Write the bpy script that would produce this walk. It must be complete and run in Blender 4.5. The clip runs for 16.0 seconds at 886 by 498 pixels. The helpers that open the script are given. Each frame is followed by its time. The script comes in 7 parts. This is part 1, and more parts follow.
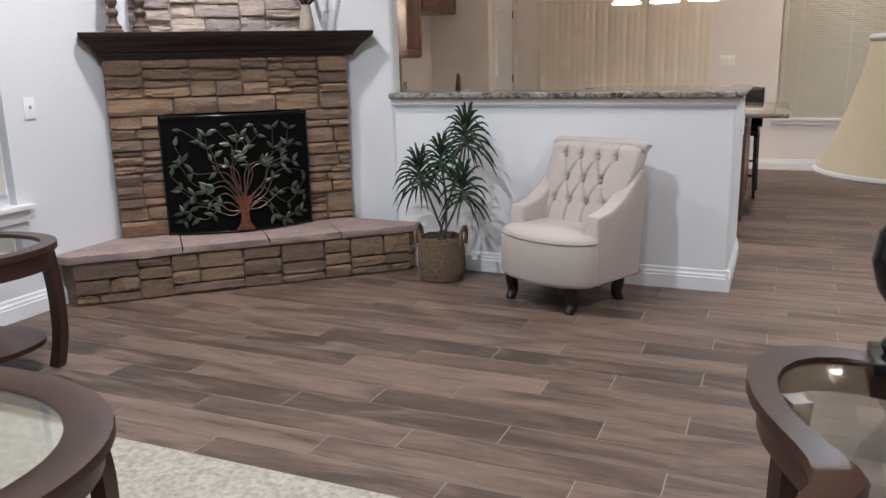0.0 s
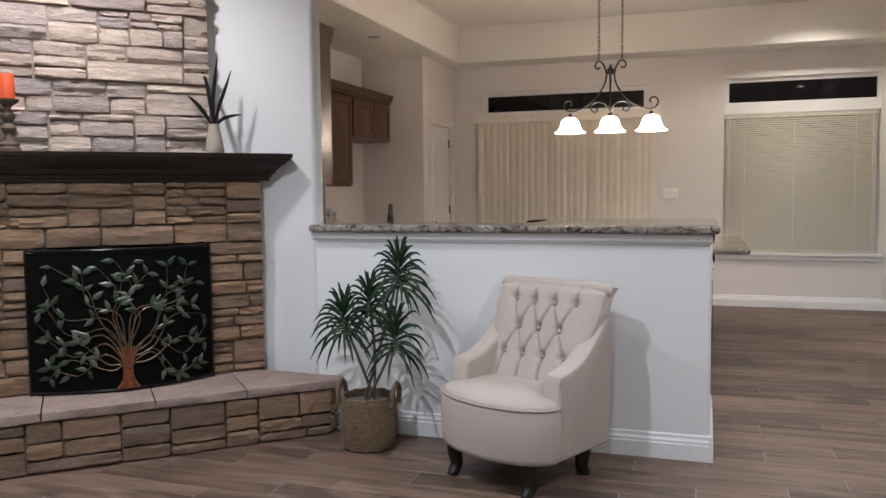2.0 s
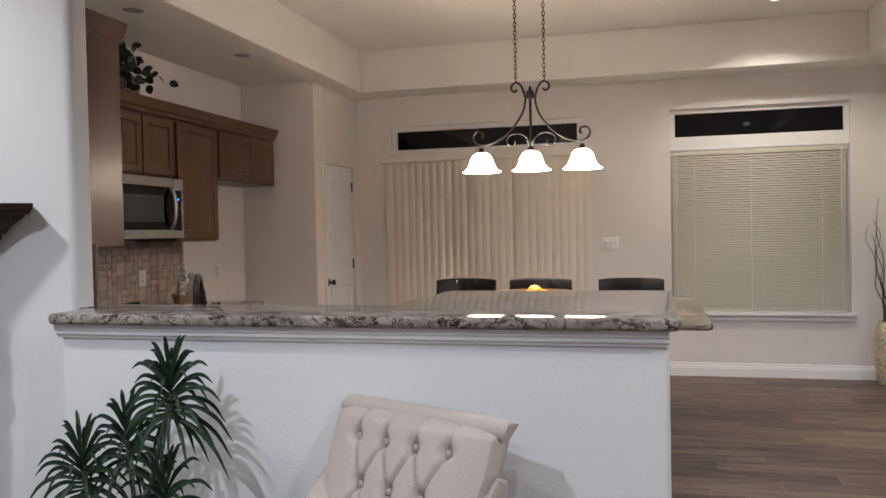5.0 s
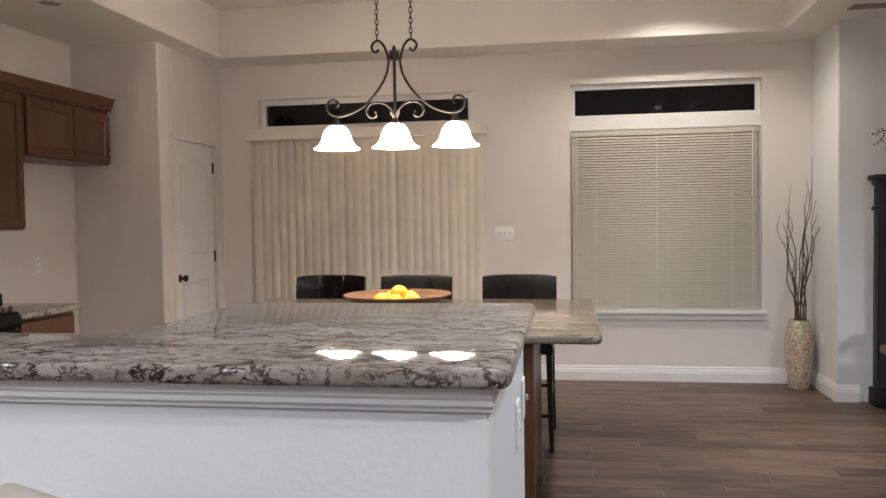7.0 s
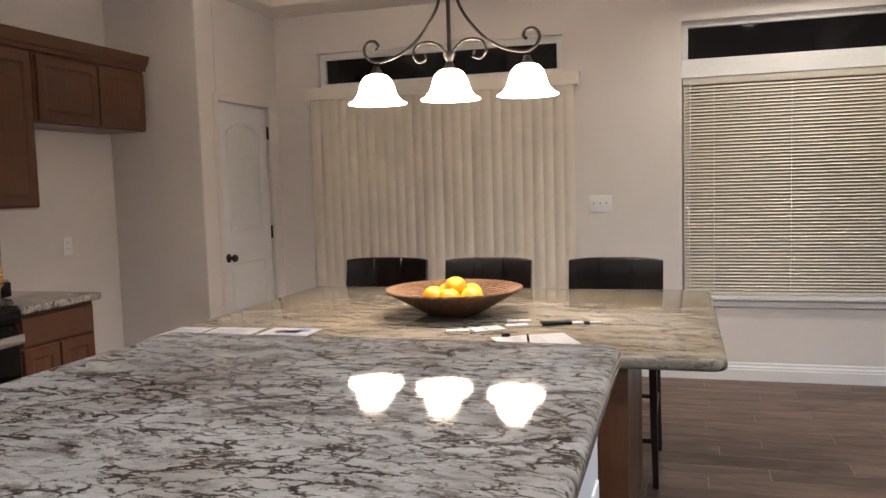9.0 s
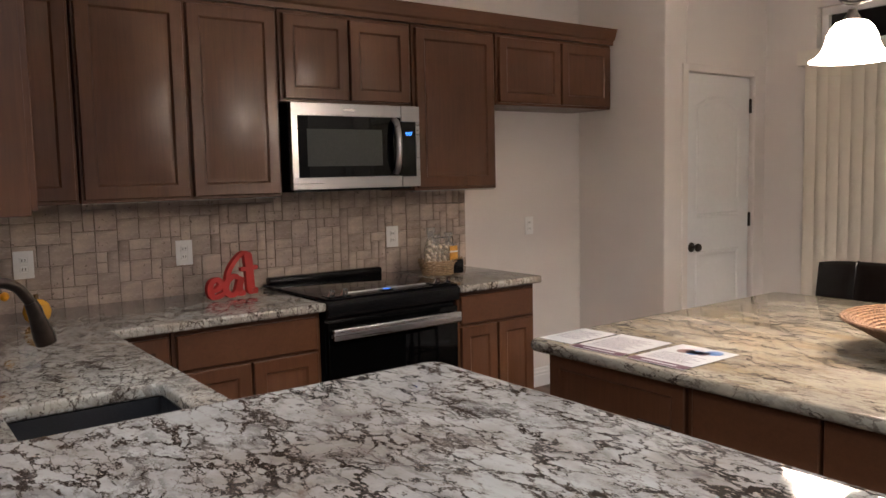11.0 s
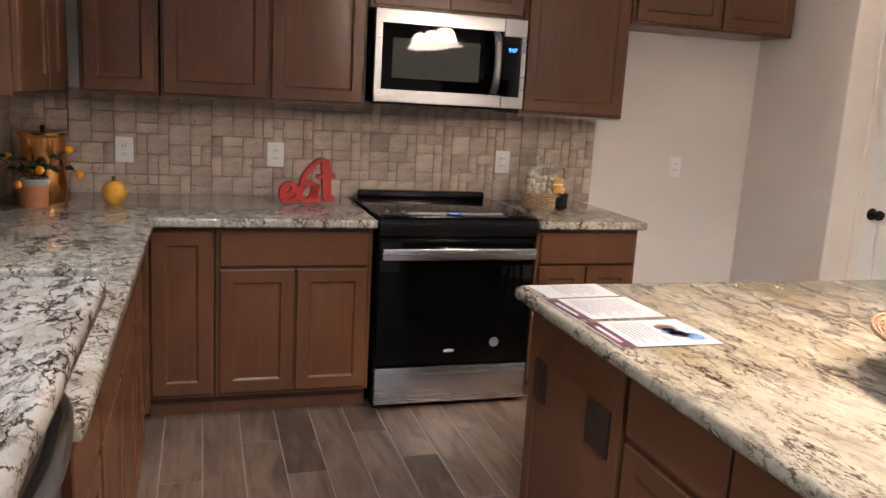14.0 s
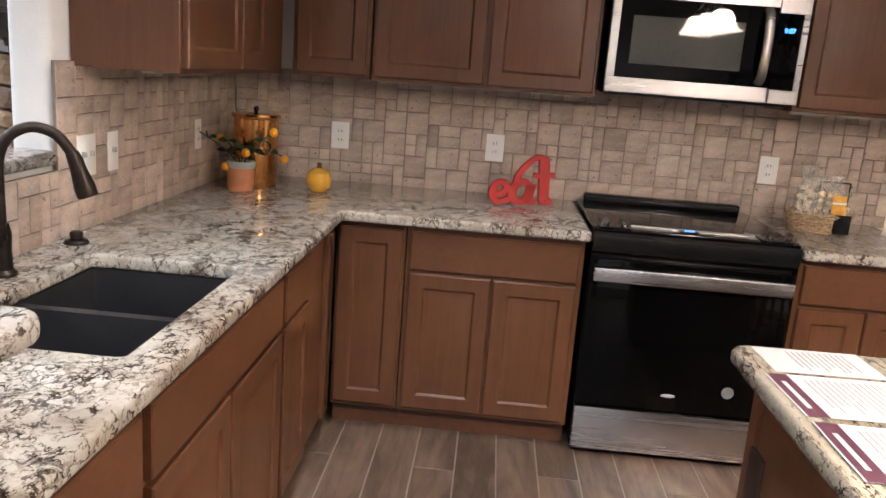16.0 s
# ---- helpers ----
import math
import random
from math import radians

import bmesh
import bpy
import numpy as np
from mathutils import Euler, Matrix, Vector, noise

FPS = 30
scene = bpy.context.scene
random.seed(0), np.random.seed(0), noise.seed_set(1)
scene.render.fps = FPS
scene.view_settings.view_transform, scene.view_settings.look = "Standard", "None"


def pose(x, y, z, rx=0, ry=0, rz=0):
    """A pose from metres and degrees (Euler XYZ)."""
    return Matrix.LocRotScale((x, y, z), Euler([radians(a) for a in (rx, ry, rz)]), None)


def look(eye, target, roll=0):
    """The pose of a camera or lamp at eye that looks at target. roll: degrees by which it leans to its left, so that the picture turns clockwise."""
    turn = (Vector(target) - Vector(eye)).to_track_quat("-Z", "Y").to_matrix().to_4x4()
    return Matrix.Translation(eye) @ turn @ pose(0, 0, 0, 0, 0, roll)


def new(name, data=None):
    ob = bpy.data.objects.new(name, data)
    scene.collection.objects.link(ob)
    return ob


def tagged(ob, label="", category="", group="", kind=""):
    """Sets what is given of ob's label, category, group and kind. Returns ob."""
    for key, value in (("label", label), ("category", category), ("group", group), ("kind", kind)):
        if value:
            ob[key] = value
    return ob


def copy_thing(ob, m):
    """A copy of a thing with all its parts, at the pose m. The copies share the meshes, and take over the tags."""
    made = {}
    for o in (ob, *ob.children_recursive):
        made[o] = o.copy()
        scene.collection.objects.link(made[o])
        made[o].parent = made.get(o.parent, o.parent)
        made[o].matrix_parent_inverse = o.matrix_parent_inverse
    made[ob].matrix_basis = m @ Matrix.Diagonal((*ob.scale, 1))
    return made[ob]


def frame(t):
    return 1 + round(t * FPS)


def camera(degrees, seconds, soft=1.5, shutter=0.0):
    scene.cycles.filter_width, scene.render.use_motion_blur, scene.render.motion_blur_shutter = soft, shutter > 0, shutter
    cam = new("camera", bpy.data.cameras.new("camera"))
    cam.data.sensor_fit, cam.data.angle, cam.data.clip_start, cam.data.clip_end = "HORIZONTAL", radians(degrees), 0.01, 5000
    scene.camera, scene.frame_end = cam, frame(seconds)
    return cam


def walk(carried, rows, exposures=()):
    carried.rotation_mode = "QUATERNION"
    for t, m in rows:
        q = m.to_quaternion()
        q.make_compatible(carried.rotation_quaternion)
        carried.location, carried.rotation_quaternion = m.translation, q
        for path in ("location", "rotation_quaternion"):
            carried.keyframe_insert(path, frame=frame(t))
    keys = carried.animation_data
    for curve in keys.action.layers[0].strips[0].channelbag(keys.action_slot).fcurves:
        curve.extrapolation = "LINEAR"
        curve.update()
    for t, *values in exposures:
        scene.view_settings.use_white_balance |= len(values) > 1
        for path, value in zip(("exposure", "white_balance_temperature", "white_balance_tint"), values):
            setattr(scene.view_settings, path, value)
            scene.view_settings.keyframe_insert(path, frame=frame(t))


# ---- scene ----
cam = camera(58.4, 16.0)
PATH = [
    (0, (-0.115, 0.173, 1.369), (-0.884, 1.961, 0.906), -1.3),
    (0.5, (-0.209, 0.275, 1.337), (-0.97, 2.094, 1.003), -0.9),
    (1, (-0.279, 0.451, 1.344), (-0.973, 2.311, 1.1), -0.6),
    (1.5, (-0.29, 0.693, 1.348), (-0.94, 2.575, 1.162), -0.5),
    (2, (-0.39, 0.912, 1.355), (-1.02, 2.805, 1.207), -0.6),
    (2.5, (-0.504, 1.111, 1.379), (-1.127, 3.009, 1.287), -1.4),
    (3, (-0.522, 1.366, 1.37), (-1.136, 3.268, 1.295), -1.4),
    (3.5, (-0.494, 1.625, 1.379), (-1.091, 3.533, 1.312), -1.3),
    (4, (-0.517, 1.926, 1.39), (-1.053, 3.852, 1.326), -1.0),
    (4.2, (-0.486, 2.042, 1.4), (-0.998, 3.974, 1.339), -1.0),
    (6.3, (-0.326, 3.187, 1.455), (-0.832, 5.122, 1.434), -1.2),
    (6.5, (-0.273, 3.27, 1.455), (-0.778, 5.204, 1.421), -1.1),
    (7, (-0.217, 3.498, 1.443), (-0.534, 5.471, 1.363), -0.9),
    (7.5, (-0.168, 3.727, 1.455), (-0.226, 5.719, 1.327), -0.5),
    (8, (-0.151, 3.993, 1.415), (-0.36, 5.975, 1.264), -1.1),
    (8.5, (-0.124, 4.26, 1.439), (-0.538, 6.208, 1.271), -1.7),
    (9, (-0.219, 4.514, 1.478), (-0.794, 6.422, 1.312), -1.7),
    (9.5, (-0.25, 4.76, 1.454), (-1.133, 6.547, 1.294), -1.6),
    (10, (-0.166, 4.926, 1.470), (-1.419, 6.474, 1.297), -2.3),
    (10.2, (-0.186, 4.974, 1.478), (-1.541, 6.434, 1.302), -2.4),
    (12.3, (-0.163, 5.544, 1.501), (-1.897, 6.513, 1.267), 2.0),
    (12.5, (-0.156, 5.586, 1.471), (-1.9, 6.536, 1.228), 2.3),
    (13, (-0.154, 5.793, 1.476), (-1.937, 6.651, 1.186), 3.1),
    (13.5, (-0.018, 6.022, 1.483), (-1.873, 6.683, 1.132), 3.4),
    (14, (0.015, 6.154, 1.477), (-1.861, 6.735, 1.096), 3.3),
    (14.5, (-0.137, 6.278, 1.474), (-2.057, 6.651, 1.057), 4.8),
    (15, (-0.243, 6.358, 1.462), (-2.19, 6.391, 1.009), 4.6),
    (15.5, (-0.403, 6.493, 1.474), (-2.35, 6.357, 1.037), 4.5),
    (16, (-0.457, 6.507, 1.474), (-2.404, 6.404, 1.028), 4.4),
]
walk(cam, [(t, look(eye, target, roll)) for t, eye, target, roll in PATH],
     [(0, 0.2), (1.2, 0.12), (2.5, 0.02), (4.2, 0.0), (6.3, 0.1), (7.5, 0.22), (9, 0.08), (10.2, 0.15), (12.3, 0.6), (13.5, 0.75), (15, 1.12), (16, 1.28)])

# ---- light ----
world = bpy.data.worlds.new("night")
scene.world = world
world.use_nodes = True
world.node_tree.nodes["Background"].inputs[0].default_value = (0.012, 0.014, 0.02, 1)
world.node_tree.nodes["Background"].inputs[1].default_value = 0.3


def lamp(name, kind, at, power, colour, size=0.1, spot=None, target=None):
    data = bpy.data.lights.new(name, kind)
    data.energy, data.color = power, colour
    if kind == "AREA":
        data.shape, data.size = "DISK", size
    else:
        data.shadow_soft_size = size
    if kind == "SPOT":
        data.spot_size, data.spot_blend = radians(spot), 0.6
    ob = new(name, data)
    ob.matrix_world = look(at, target or (at[0], at[1] + 1e-4, at[2] - 1))
    return ob


MILD = (0.97, 0.955, 0.99)
COOL, WARM, SOFT = (0.80, 0.885, 1.0), (1.0, 0.86, 0.80), (1.0, 0.91, 0.80)
SHADES = [(-1.535, 7.92), (-1.19, 7.92), (-0.845, 7.92)]
for sx, sy in SHADES:
    lamp("bulb", "POINT", (sx, sy, 1.895), 10, WARM, 0.03)
CANS_KITCHEN = [(-3.505, 8.19, 2.86), (-3.515, 6.845, 2.86), (0.62, 9.46, 3.28)]
lamp("ceiling_spot", "SPOT", (0.62, 9.46, 3.26), 110, SOFT, 0.06, 140)
# Out of view: first two placed from cast shadows, other four added to brighten.
CANS_UNSEEN = [(-3.2, 3.72, 3.28), (-2.1, 2.3, 3.28), (-0.6, 0.9, 3.28), (1.3, 3.4, 3.28), (0.58, 6.2, 3.28), (2.9, 7.0, 2.86)]
for c, p in zip(CANS_UNSEEN, (175, 265, 155, 235, 220, 150)):
    lamp("ceiling_spot", "SPOT", (c[0], c[1], c[2] - 0.02), p, COOL if c[1] < 3.2 or c[0] > 2 or c[1] > 6 else MILD, 0.07, 150)

# Unseen spot added to brighten the kitchen floor.
lamp("ceiling_spot", "SPOT", (-2.3, 6.5, 3.26), 55, MILD, 0.07, 80)
CANS_UNSEEN.append((-2.3, 6.5, 3.28))

# ---- tools ----
def B():
    return bmesh.new()


def box(bm, x0, x1, y0, y1, z0, z1, bevel=0.0, seg=2, m=None):
    out = bmesh.ops.create_cube(bm, size=1)
    vs = out["verts"]
    for v in vs:
        v.co = Vector(((x0 + x1) / 2 + v.co.x * (x1 - x0), (y0 + y1) / 2 + v.co.y * (y1 - y0), (z0 + z1) / 2 + v.co.z * (z1 - z0)))
    if bevel:
        es = list({e for v in vs for e in v.link_edges})
        res = bmesh.ops.bevel(bm, geom=es, offset=bevel, segments=seg, profile=0.6, affect="EDGES")
        vs = list({v for f in res["faces"] for v in f.verts} | {v for v in vs if v.is_valid})
    if m is not None:
        for v in vs:
            v.co = m @ v.co
    return bm


def prism(bm, poly, z0, z1, bevel=0.0, seg=2, sides=False):
    lo = [bm.verts.new((x, y, z0)) for x, y in poly]
    hi = [bm.verts.new((x, y, z1)) for x, y in poly]
    n = len(poly)
    bm.faces.new(lo[::-1]), bm.faces.new(hi)
    for i in range(n):
        bm.faces.new((lo[i], lo[(i + 1) % n], hi[(i + 1) % n], hi[i]))
    if bevel:
        es = [bm.edges.get((hi[i], hi[(i + 1) % n])) for i in range(n)] + [bm.edges.get((lo[i], lo[(i + 1) % n])) for i in range(n)]
        if sides:
            es += [bm.edges.get((lo[i], hi[i])) for i in range(n)]
        bmesh.ops.bevel(bm, geom=[e for e in es if e], offset=bevel, segments=seg, profile=0.6, affect="EDGES")
    bmesh.ops.recalc_face_normals(bm, faces=bm.faces)
    return bm


def spin(bm, profile, seg=24, at=(0, 0, 0), closed=False):
    """A turned shape from (radius, height) pairs."""
    rings = []
    for r, z in profile:
        if r < 1e-5:
            rings.append([bm.verts.new((at[0], at[1], at[2] + z))])
        else:
            rings.append([bm.verts.new((at[0] + r * math.cos(2 * math.pi * i / seg), at[1] + r * math.sin(2 * math.pi * i / seg), at[2] + z)) for i in range(seg)])
    for a, b in zip(rings, rings[1:]):
        for i in range(seg):
            j = (i + 1) % seg
            q = [a[i % len(a)], a[j % len(a)], b[j % len(b)], b[i % len(b)]]
            q = list(dict.fromkeys(q))
            if len(q) > 2:
                try:
                    bm.faces.new(q)
                except ValueError:
                    pass
    for r in (rings[0], rings[-1]):
        if closed and len(r) > 2:
            bm.faces.new(r)
    bmesh.ops.recalc_face_normals(bm, faces=bm.faces)
    return bm


def tube(bm, pts, r, seg=8, taper=None):
    """A round bar along a line of points; r may be a list."""
    pts = [Vector(p) for p in pts]
    n = len(pts)
    rs = r if isinstance(r, (list, tuple)) else [r] * n
    up = Vector((0.13, 0.21, 0.97))
    rings = []
    for i, p in enumerate(pts):
        d = (pts[min(i + 1, n - 1)] - pts[max(i - 1, 0)]).normalized()
        side = d.cross(up)
        if side.length < 1e-3:
            side = d.cross(Vector((1, 0, 0)))
        side.normalize()
        up = side.cross(d).normalized()
        rings.append([bm.verts.new(p + rs[i] * (math.cos(2 * math.pi * k / seg) * side + math.sin(2 * math.pi * k / seg) * up)) for k in range(seg)])
    for a, b in zip(rings, rings[1:]):
        for k in range(seg):
            bm.faces.new((a[k], a[(k + 1) % seg], b[(k + 1) % seg], b[k]))
    bm.faces.new(rings[0][::-1]), bm.faces.new(rings[-1])
    return bm


def curve_points(ctrl, n=8):
    """A smooth line through control points."""
    c = [Vector(p) for p in ctrl]
    c = [2 * c[0] - c[1]] + c + [2 * c[-1] - c[-2]]
    out = []
    for i in range(1, len(c) - 2):
        for k in range(n):
            t = k / n
            a, b, d, e = c[i - 1], c[i], c[i + 1], c[i + 2]
            out.append(0.5 * (2 * b + (d - a) * t + (2 * a - 5 * b + 4 * d - e) * t * t + (3 * b - a - 3 * d + e) * t ** 3))
    return out + [c[-2]]


def blob(bm, at, size, sub=2, m=None):
    out = bmesh.ops.create_icosphere(bm, subdivisions=sub, radius=1)
    for v in out["verts"]:
        v.co = Vector((at[0] + v.co.x * size[0], at[1] + v.co.y * size[1], at[2] + v.co.z * size[2]))
        if m is not None:
            v.co = m @ v.co
    return bm


def link(name, bm, material, smooth=35):
    me = bpy.data.meshes.new(name)
    bm.to_mesh(me)
    bm.free()
    me.materials.append(material)
    if smooth:
        me.polygons.foreach_set("use_smooth", [True] * len(me.polygons))
        me.set_sharp_from_angle(angle=radians(smooth))
    return new(name, me)


def part(name, bm, material, parent, label="", smooth=35):
    ob = link(name, bm, material, smooth)
    ob.parent = parent
    ob.matrix_parent_inverse = parent.matrix_world.inverted()
    return tagged(ob, label)


def thing(name, label, category, at=(0, 0, 0), turn=0.0, group=""):
    ob = new(name)
    ob.empty_display_size = 0.1
    ob.matrix_world = pose(*at, 0, 0, turn)
    return tagged(ob, label, category, group)


def lpart(name, bm, material, parent, label="", smooth=35):
    """A part whose mesh is in its parent's own coordinates."""
    ob = link(name, bm, material, smooth)
    ob.parent = parent
    return tagged(ob, label)


def single(name, bm, material, label, category, group="", smooth=35):
    return tagged(link(name, bm, material, smooth), label, category, group)


def setting(name, bm, material, label, category, smooth=35):
    return tagged(link(name, bm, material, smooth), label, category, kind="structure")


# ---- materials ----
class Nodes:
    """A short way to write a node material."""

    def __init__(self, name, rough=0.5, metal=0.0, base=(0.5, 0.5, 0.5)):
        self.mat = bpy.data.materials.new(name)
        self.mat.use_nodes = True
        self.t = self.mat.node_tree
        self.b = self.t.nodes["Principled BSDF"]
        self.b.inputs["Base Color"].default_value = (*base, 1)
        self.b.inputs["Roughness"].default_value = rough
        self.b.inputs["Metallic"].default_value = metal

    def n(self, kind, _out=0, **inputs):
        node = self.t.nodes.new(kind)
        for k, v in inputs.items():
            k = k.replace("_", " ")
            if isinstance(v, bpy.types.NodeSocket):
                self.t.links.new(v, node.inputs[k])
            else:
                node.inputs[k].default_value = v
        return node

    def coords(self, scale=(1, 1, 1), kind="Object", rot=(0, 0, 0), loc=None):
        c = self.t.nodes.new("ShaderNodeTexCoord").outputs[kind]
        m = self.n("ShaderNodeMapping", Vector=c, Scale=scale, Rotation=rot)
        if loc is not None:
            self.t.links.new(loc, m.inputs["Location"])
        return m.outputs[0]

    def noise(self, vec, scale, detail=4.0, rough=0.55, distort=0.0):
        return self.n("ShaderNodeTexNoise", Vector=vec, Scale=scale, Detail=detail, Roughness=rough, Distortion=distort).outputs["Fac"]

    def ramp(self, fac, stops):
        node = self.t.nodes.new("ShaderNodeValToRGB")
        self.t.links.new(fac, node.inputs[0])
        e = node.color_ramp.elements
        while len(e) < len(stops):
            e.new(0.5)
        for el, (p, c) in zip(e, stops):
            el.position = p
            el.color = (*c, 1) if isinstance(c, tuple) else (c, c, c, 1)
        return node.outputs[0]

    def mix(self, fac, a, b, kind="MIX"):
        node = self.t.nodes.new("ShaderNodeMix")
        node.data_type, node.blend_type = "RGBA", kind
        for s, v in ((node.inputs[0], fac), (node.inputs[6], a), (node.inputs[7], b)):
            if isinstance(v, bpy.types.NodeSocket):
                self.t.links.new(v, s)
            elif isinstance(v, (int, float)):
                s.default_value = v if s == node.inputs[0] else (v, v, v, 1)
            else:
                s.default_value = (*v, 1)
        return node.outputs[2]

    def chance(self, island=False):
        if island:
            return self.t.nodes.new("ShaderNodeNewGeometry").outputs["Random Per Island"]
        return self.t.nodes.new("ShaderNodeObjectInfo").outputs["Random"]

    def bump(self, height, strength=0.2, distance=0.01):
        out = self.n("ShaderNodeBump", Height=height, Strength=strength, Distance=distance)
        self.t.links.new(out.outputs[0], self.b.inputs["Normal"])

    def set(self, **inputs):
        for k, v in inputs.items():
            s = self.b.inputs[k.replace("_", " ")]
            if isinstance(v, bpy.types.NodeSocket):
                self.t.links.new(v, s)
            else:
                s.default_value = v
        return self


def plain(name, base, rough=0.5, metal=0.0, vary=0.12, scale=30, bump=0.05, coat=0.0, stretch=(1, 1, 1)):
    """A surface of one colour with fine mottling and relief."""
    k = Nodes(name, rough, metal, base)
    v = k.coords(stretch)
    f = k.noise(v, scale, 5)
    lo, hi = tuple(c * (1 - vary) for c in base), tuple(min(1, c * (1 + vary)) for c in base)
    k.set(Base_Color=k.ramp(f, [(0.3, lo), (0.7, hi)]))
    k.set(Roughness=k.ramp(k.noise(v, scale * 0.3), [(0.3, max(0.02, rough * 0.85)), (0.7, min(1, rough * 1.15))]))
    if bump:
        k.bump(f, bump, 0.004)
    if coat:
        k.set(Coat_Weight=coat, Coat_Roughness=0.15)
    return k.mat


def wall_paint(name, base):
    k = Nodes(name, 0.62, 0, base)
    v = k.coords()
    big, fine = k.noise(v, 1.3, 3), k.noise(v, 62, 3, 0.6)
    k.set(Base_Color=k.mix(big, tuple(c * 0.965 for c in base), base))
    k.bump(k.ramp(fine, [(0.42, 0.0), (0.62, 1.0)]), 0.085, 0.004)
    return k.mat


def cabinet_wood(name, dark, light, axis=2):
    k = Nodes(name, 0.34)
    s = [14, 14, 14]
    s[axis] = 0.9
    v = k.coords(tuple(s))
    grain = k.noise(v, 3.2, 6, 0.6, 0.6)
    fine = k.noise(v, 14, 3, 0.6)
    cloud = k.noise(k.coords(), 2.4, 3)
    c = k.ramp(grain, [(0.08, dark), (0.92, light)])
    c = k.mix(0.30, c, k.ramp(cloud, [(0.3, tuple(x * 0.6 for x in dark)), (0.7, light)]))
    c = k.mix(0.12, c, k.ramp(fine, [(0.35, dark), (0.7, light)]))
    k.set(Base_Color=c, Roughness=k.ramp(cloud, [(0.3, 0.28), (0.7, 0.42)]), Coat_Weight=0.12, Coat_Roughness=0.2, Specular_IOR_Level=0.4)
    k.bump(fine, 0.06, 0.002)
    return k.mat


def granite(name, light, cool, gold, stretch, turn=0.0, cells=26.0, clump=(0.42, 0.58), gild=(0.45, 0.7), long_vein=0.6, gloss=0.14):
    """Polished stone: pale ground, ochre clouds, brown veins that crack and gather in clumps."""
    k = Nodes(name, 0.09)
    v = k.coords(stretch, rot=(0, 0, radians(turn)))
    wob = k.n("ShaderNodeTexNoise", Vector=v, Scale=5.0, Detail=8.0, Roughness=0.68).outputs["Color"]
    bent = k.mix(0.24, v, wob, "ADD")
    patch = k.noise(v, 7.0, 8, 0.68, 0.9)
    c = k.ramp(patch, [(0.30, cool), (0.44, light), (0.60, tuple(min(1, x * 1.2) for x in light)), (0.74, gold)])
    c = k.mix(k.ramp(k.noise(v, 1.9, 7, 0.66, 1.3), [(gild[0], 0.0), (gild[1], 0.85)]), c, gold)
    where = k.ramp(k.noise(v, 3.0, 7, 0.64, 1.4), [(clump[0], 0.06), (clump[1], 1.0)])
    net = k.t.nodes.new("ShaderNodeTexVoronoi")
    net.feature = "DISTANCE_TO_EDGE"
    net.inputs["Scale"].default_value = cells
    k.t.links.new(bent, net.inputs["Vector"])
    ragged = k.t.nodes.new("ShaderNodeMath")
    ragged.operation = "MULTIPLY_ADD"
    k.t.links.new(k.noise(v, 15, 7, 0.74, 0.5), ragged.inputs[0])
    ragged.inputs[1].default_value = 0.5
    k.t.links.new(net.outputs["Distance"], ragged.inputs[2])
    halo = k.mix(1.0, k.ramp(ragged.outputs[0], [(0.27, 0.65), (0.345, 0.0)]), where, "MULTIPLY")
    c = k.mix(halo, c, (0.135, 0.088, 0.060))
    line = k.mix(1.0, k.ramp(ragged.outputs[0], [(0.25, 1.0), (0.275, 0.9), (0.298, 0.0)]), where, "MULTIPLY")
    c = k.mix(line, c, (0.028, 0.019, 0.014))
    ridge = k.ramp(k.noise(bent, 3.2, 8, 0.62, 1.8), [(0.462, 0.0), (0.49, 1.0), (0.506, 1.0), (0.53, 0.0)])
    broken = k.mix(1.0, ridge, k.ramp(k.noise(v, 6.5, 5, 0.6), [(0.42, 0.0), (0.6, long_vein)]), "MULTIPLY")
    c = k.mix(broken, c, (0.050, 0.036, 0.028))
    speck = k.ramp(k.noise(v, 55, 4, 0.7), [(0.34, 0.5), (0.45, 0.0)])
    c = k.mix(speck, c, (0.13, 0.105, 0.09))
    k.set(Base_Color=c, Roughness=k.ramp(patch, [(0.3, 0.03), (0.7, 0.07)]), Specular_IOR_Level=gloss)
    return k.mat


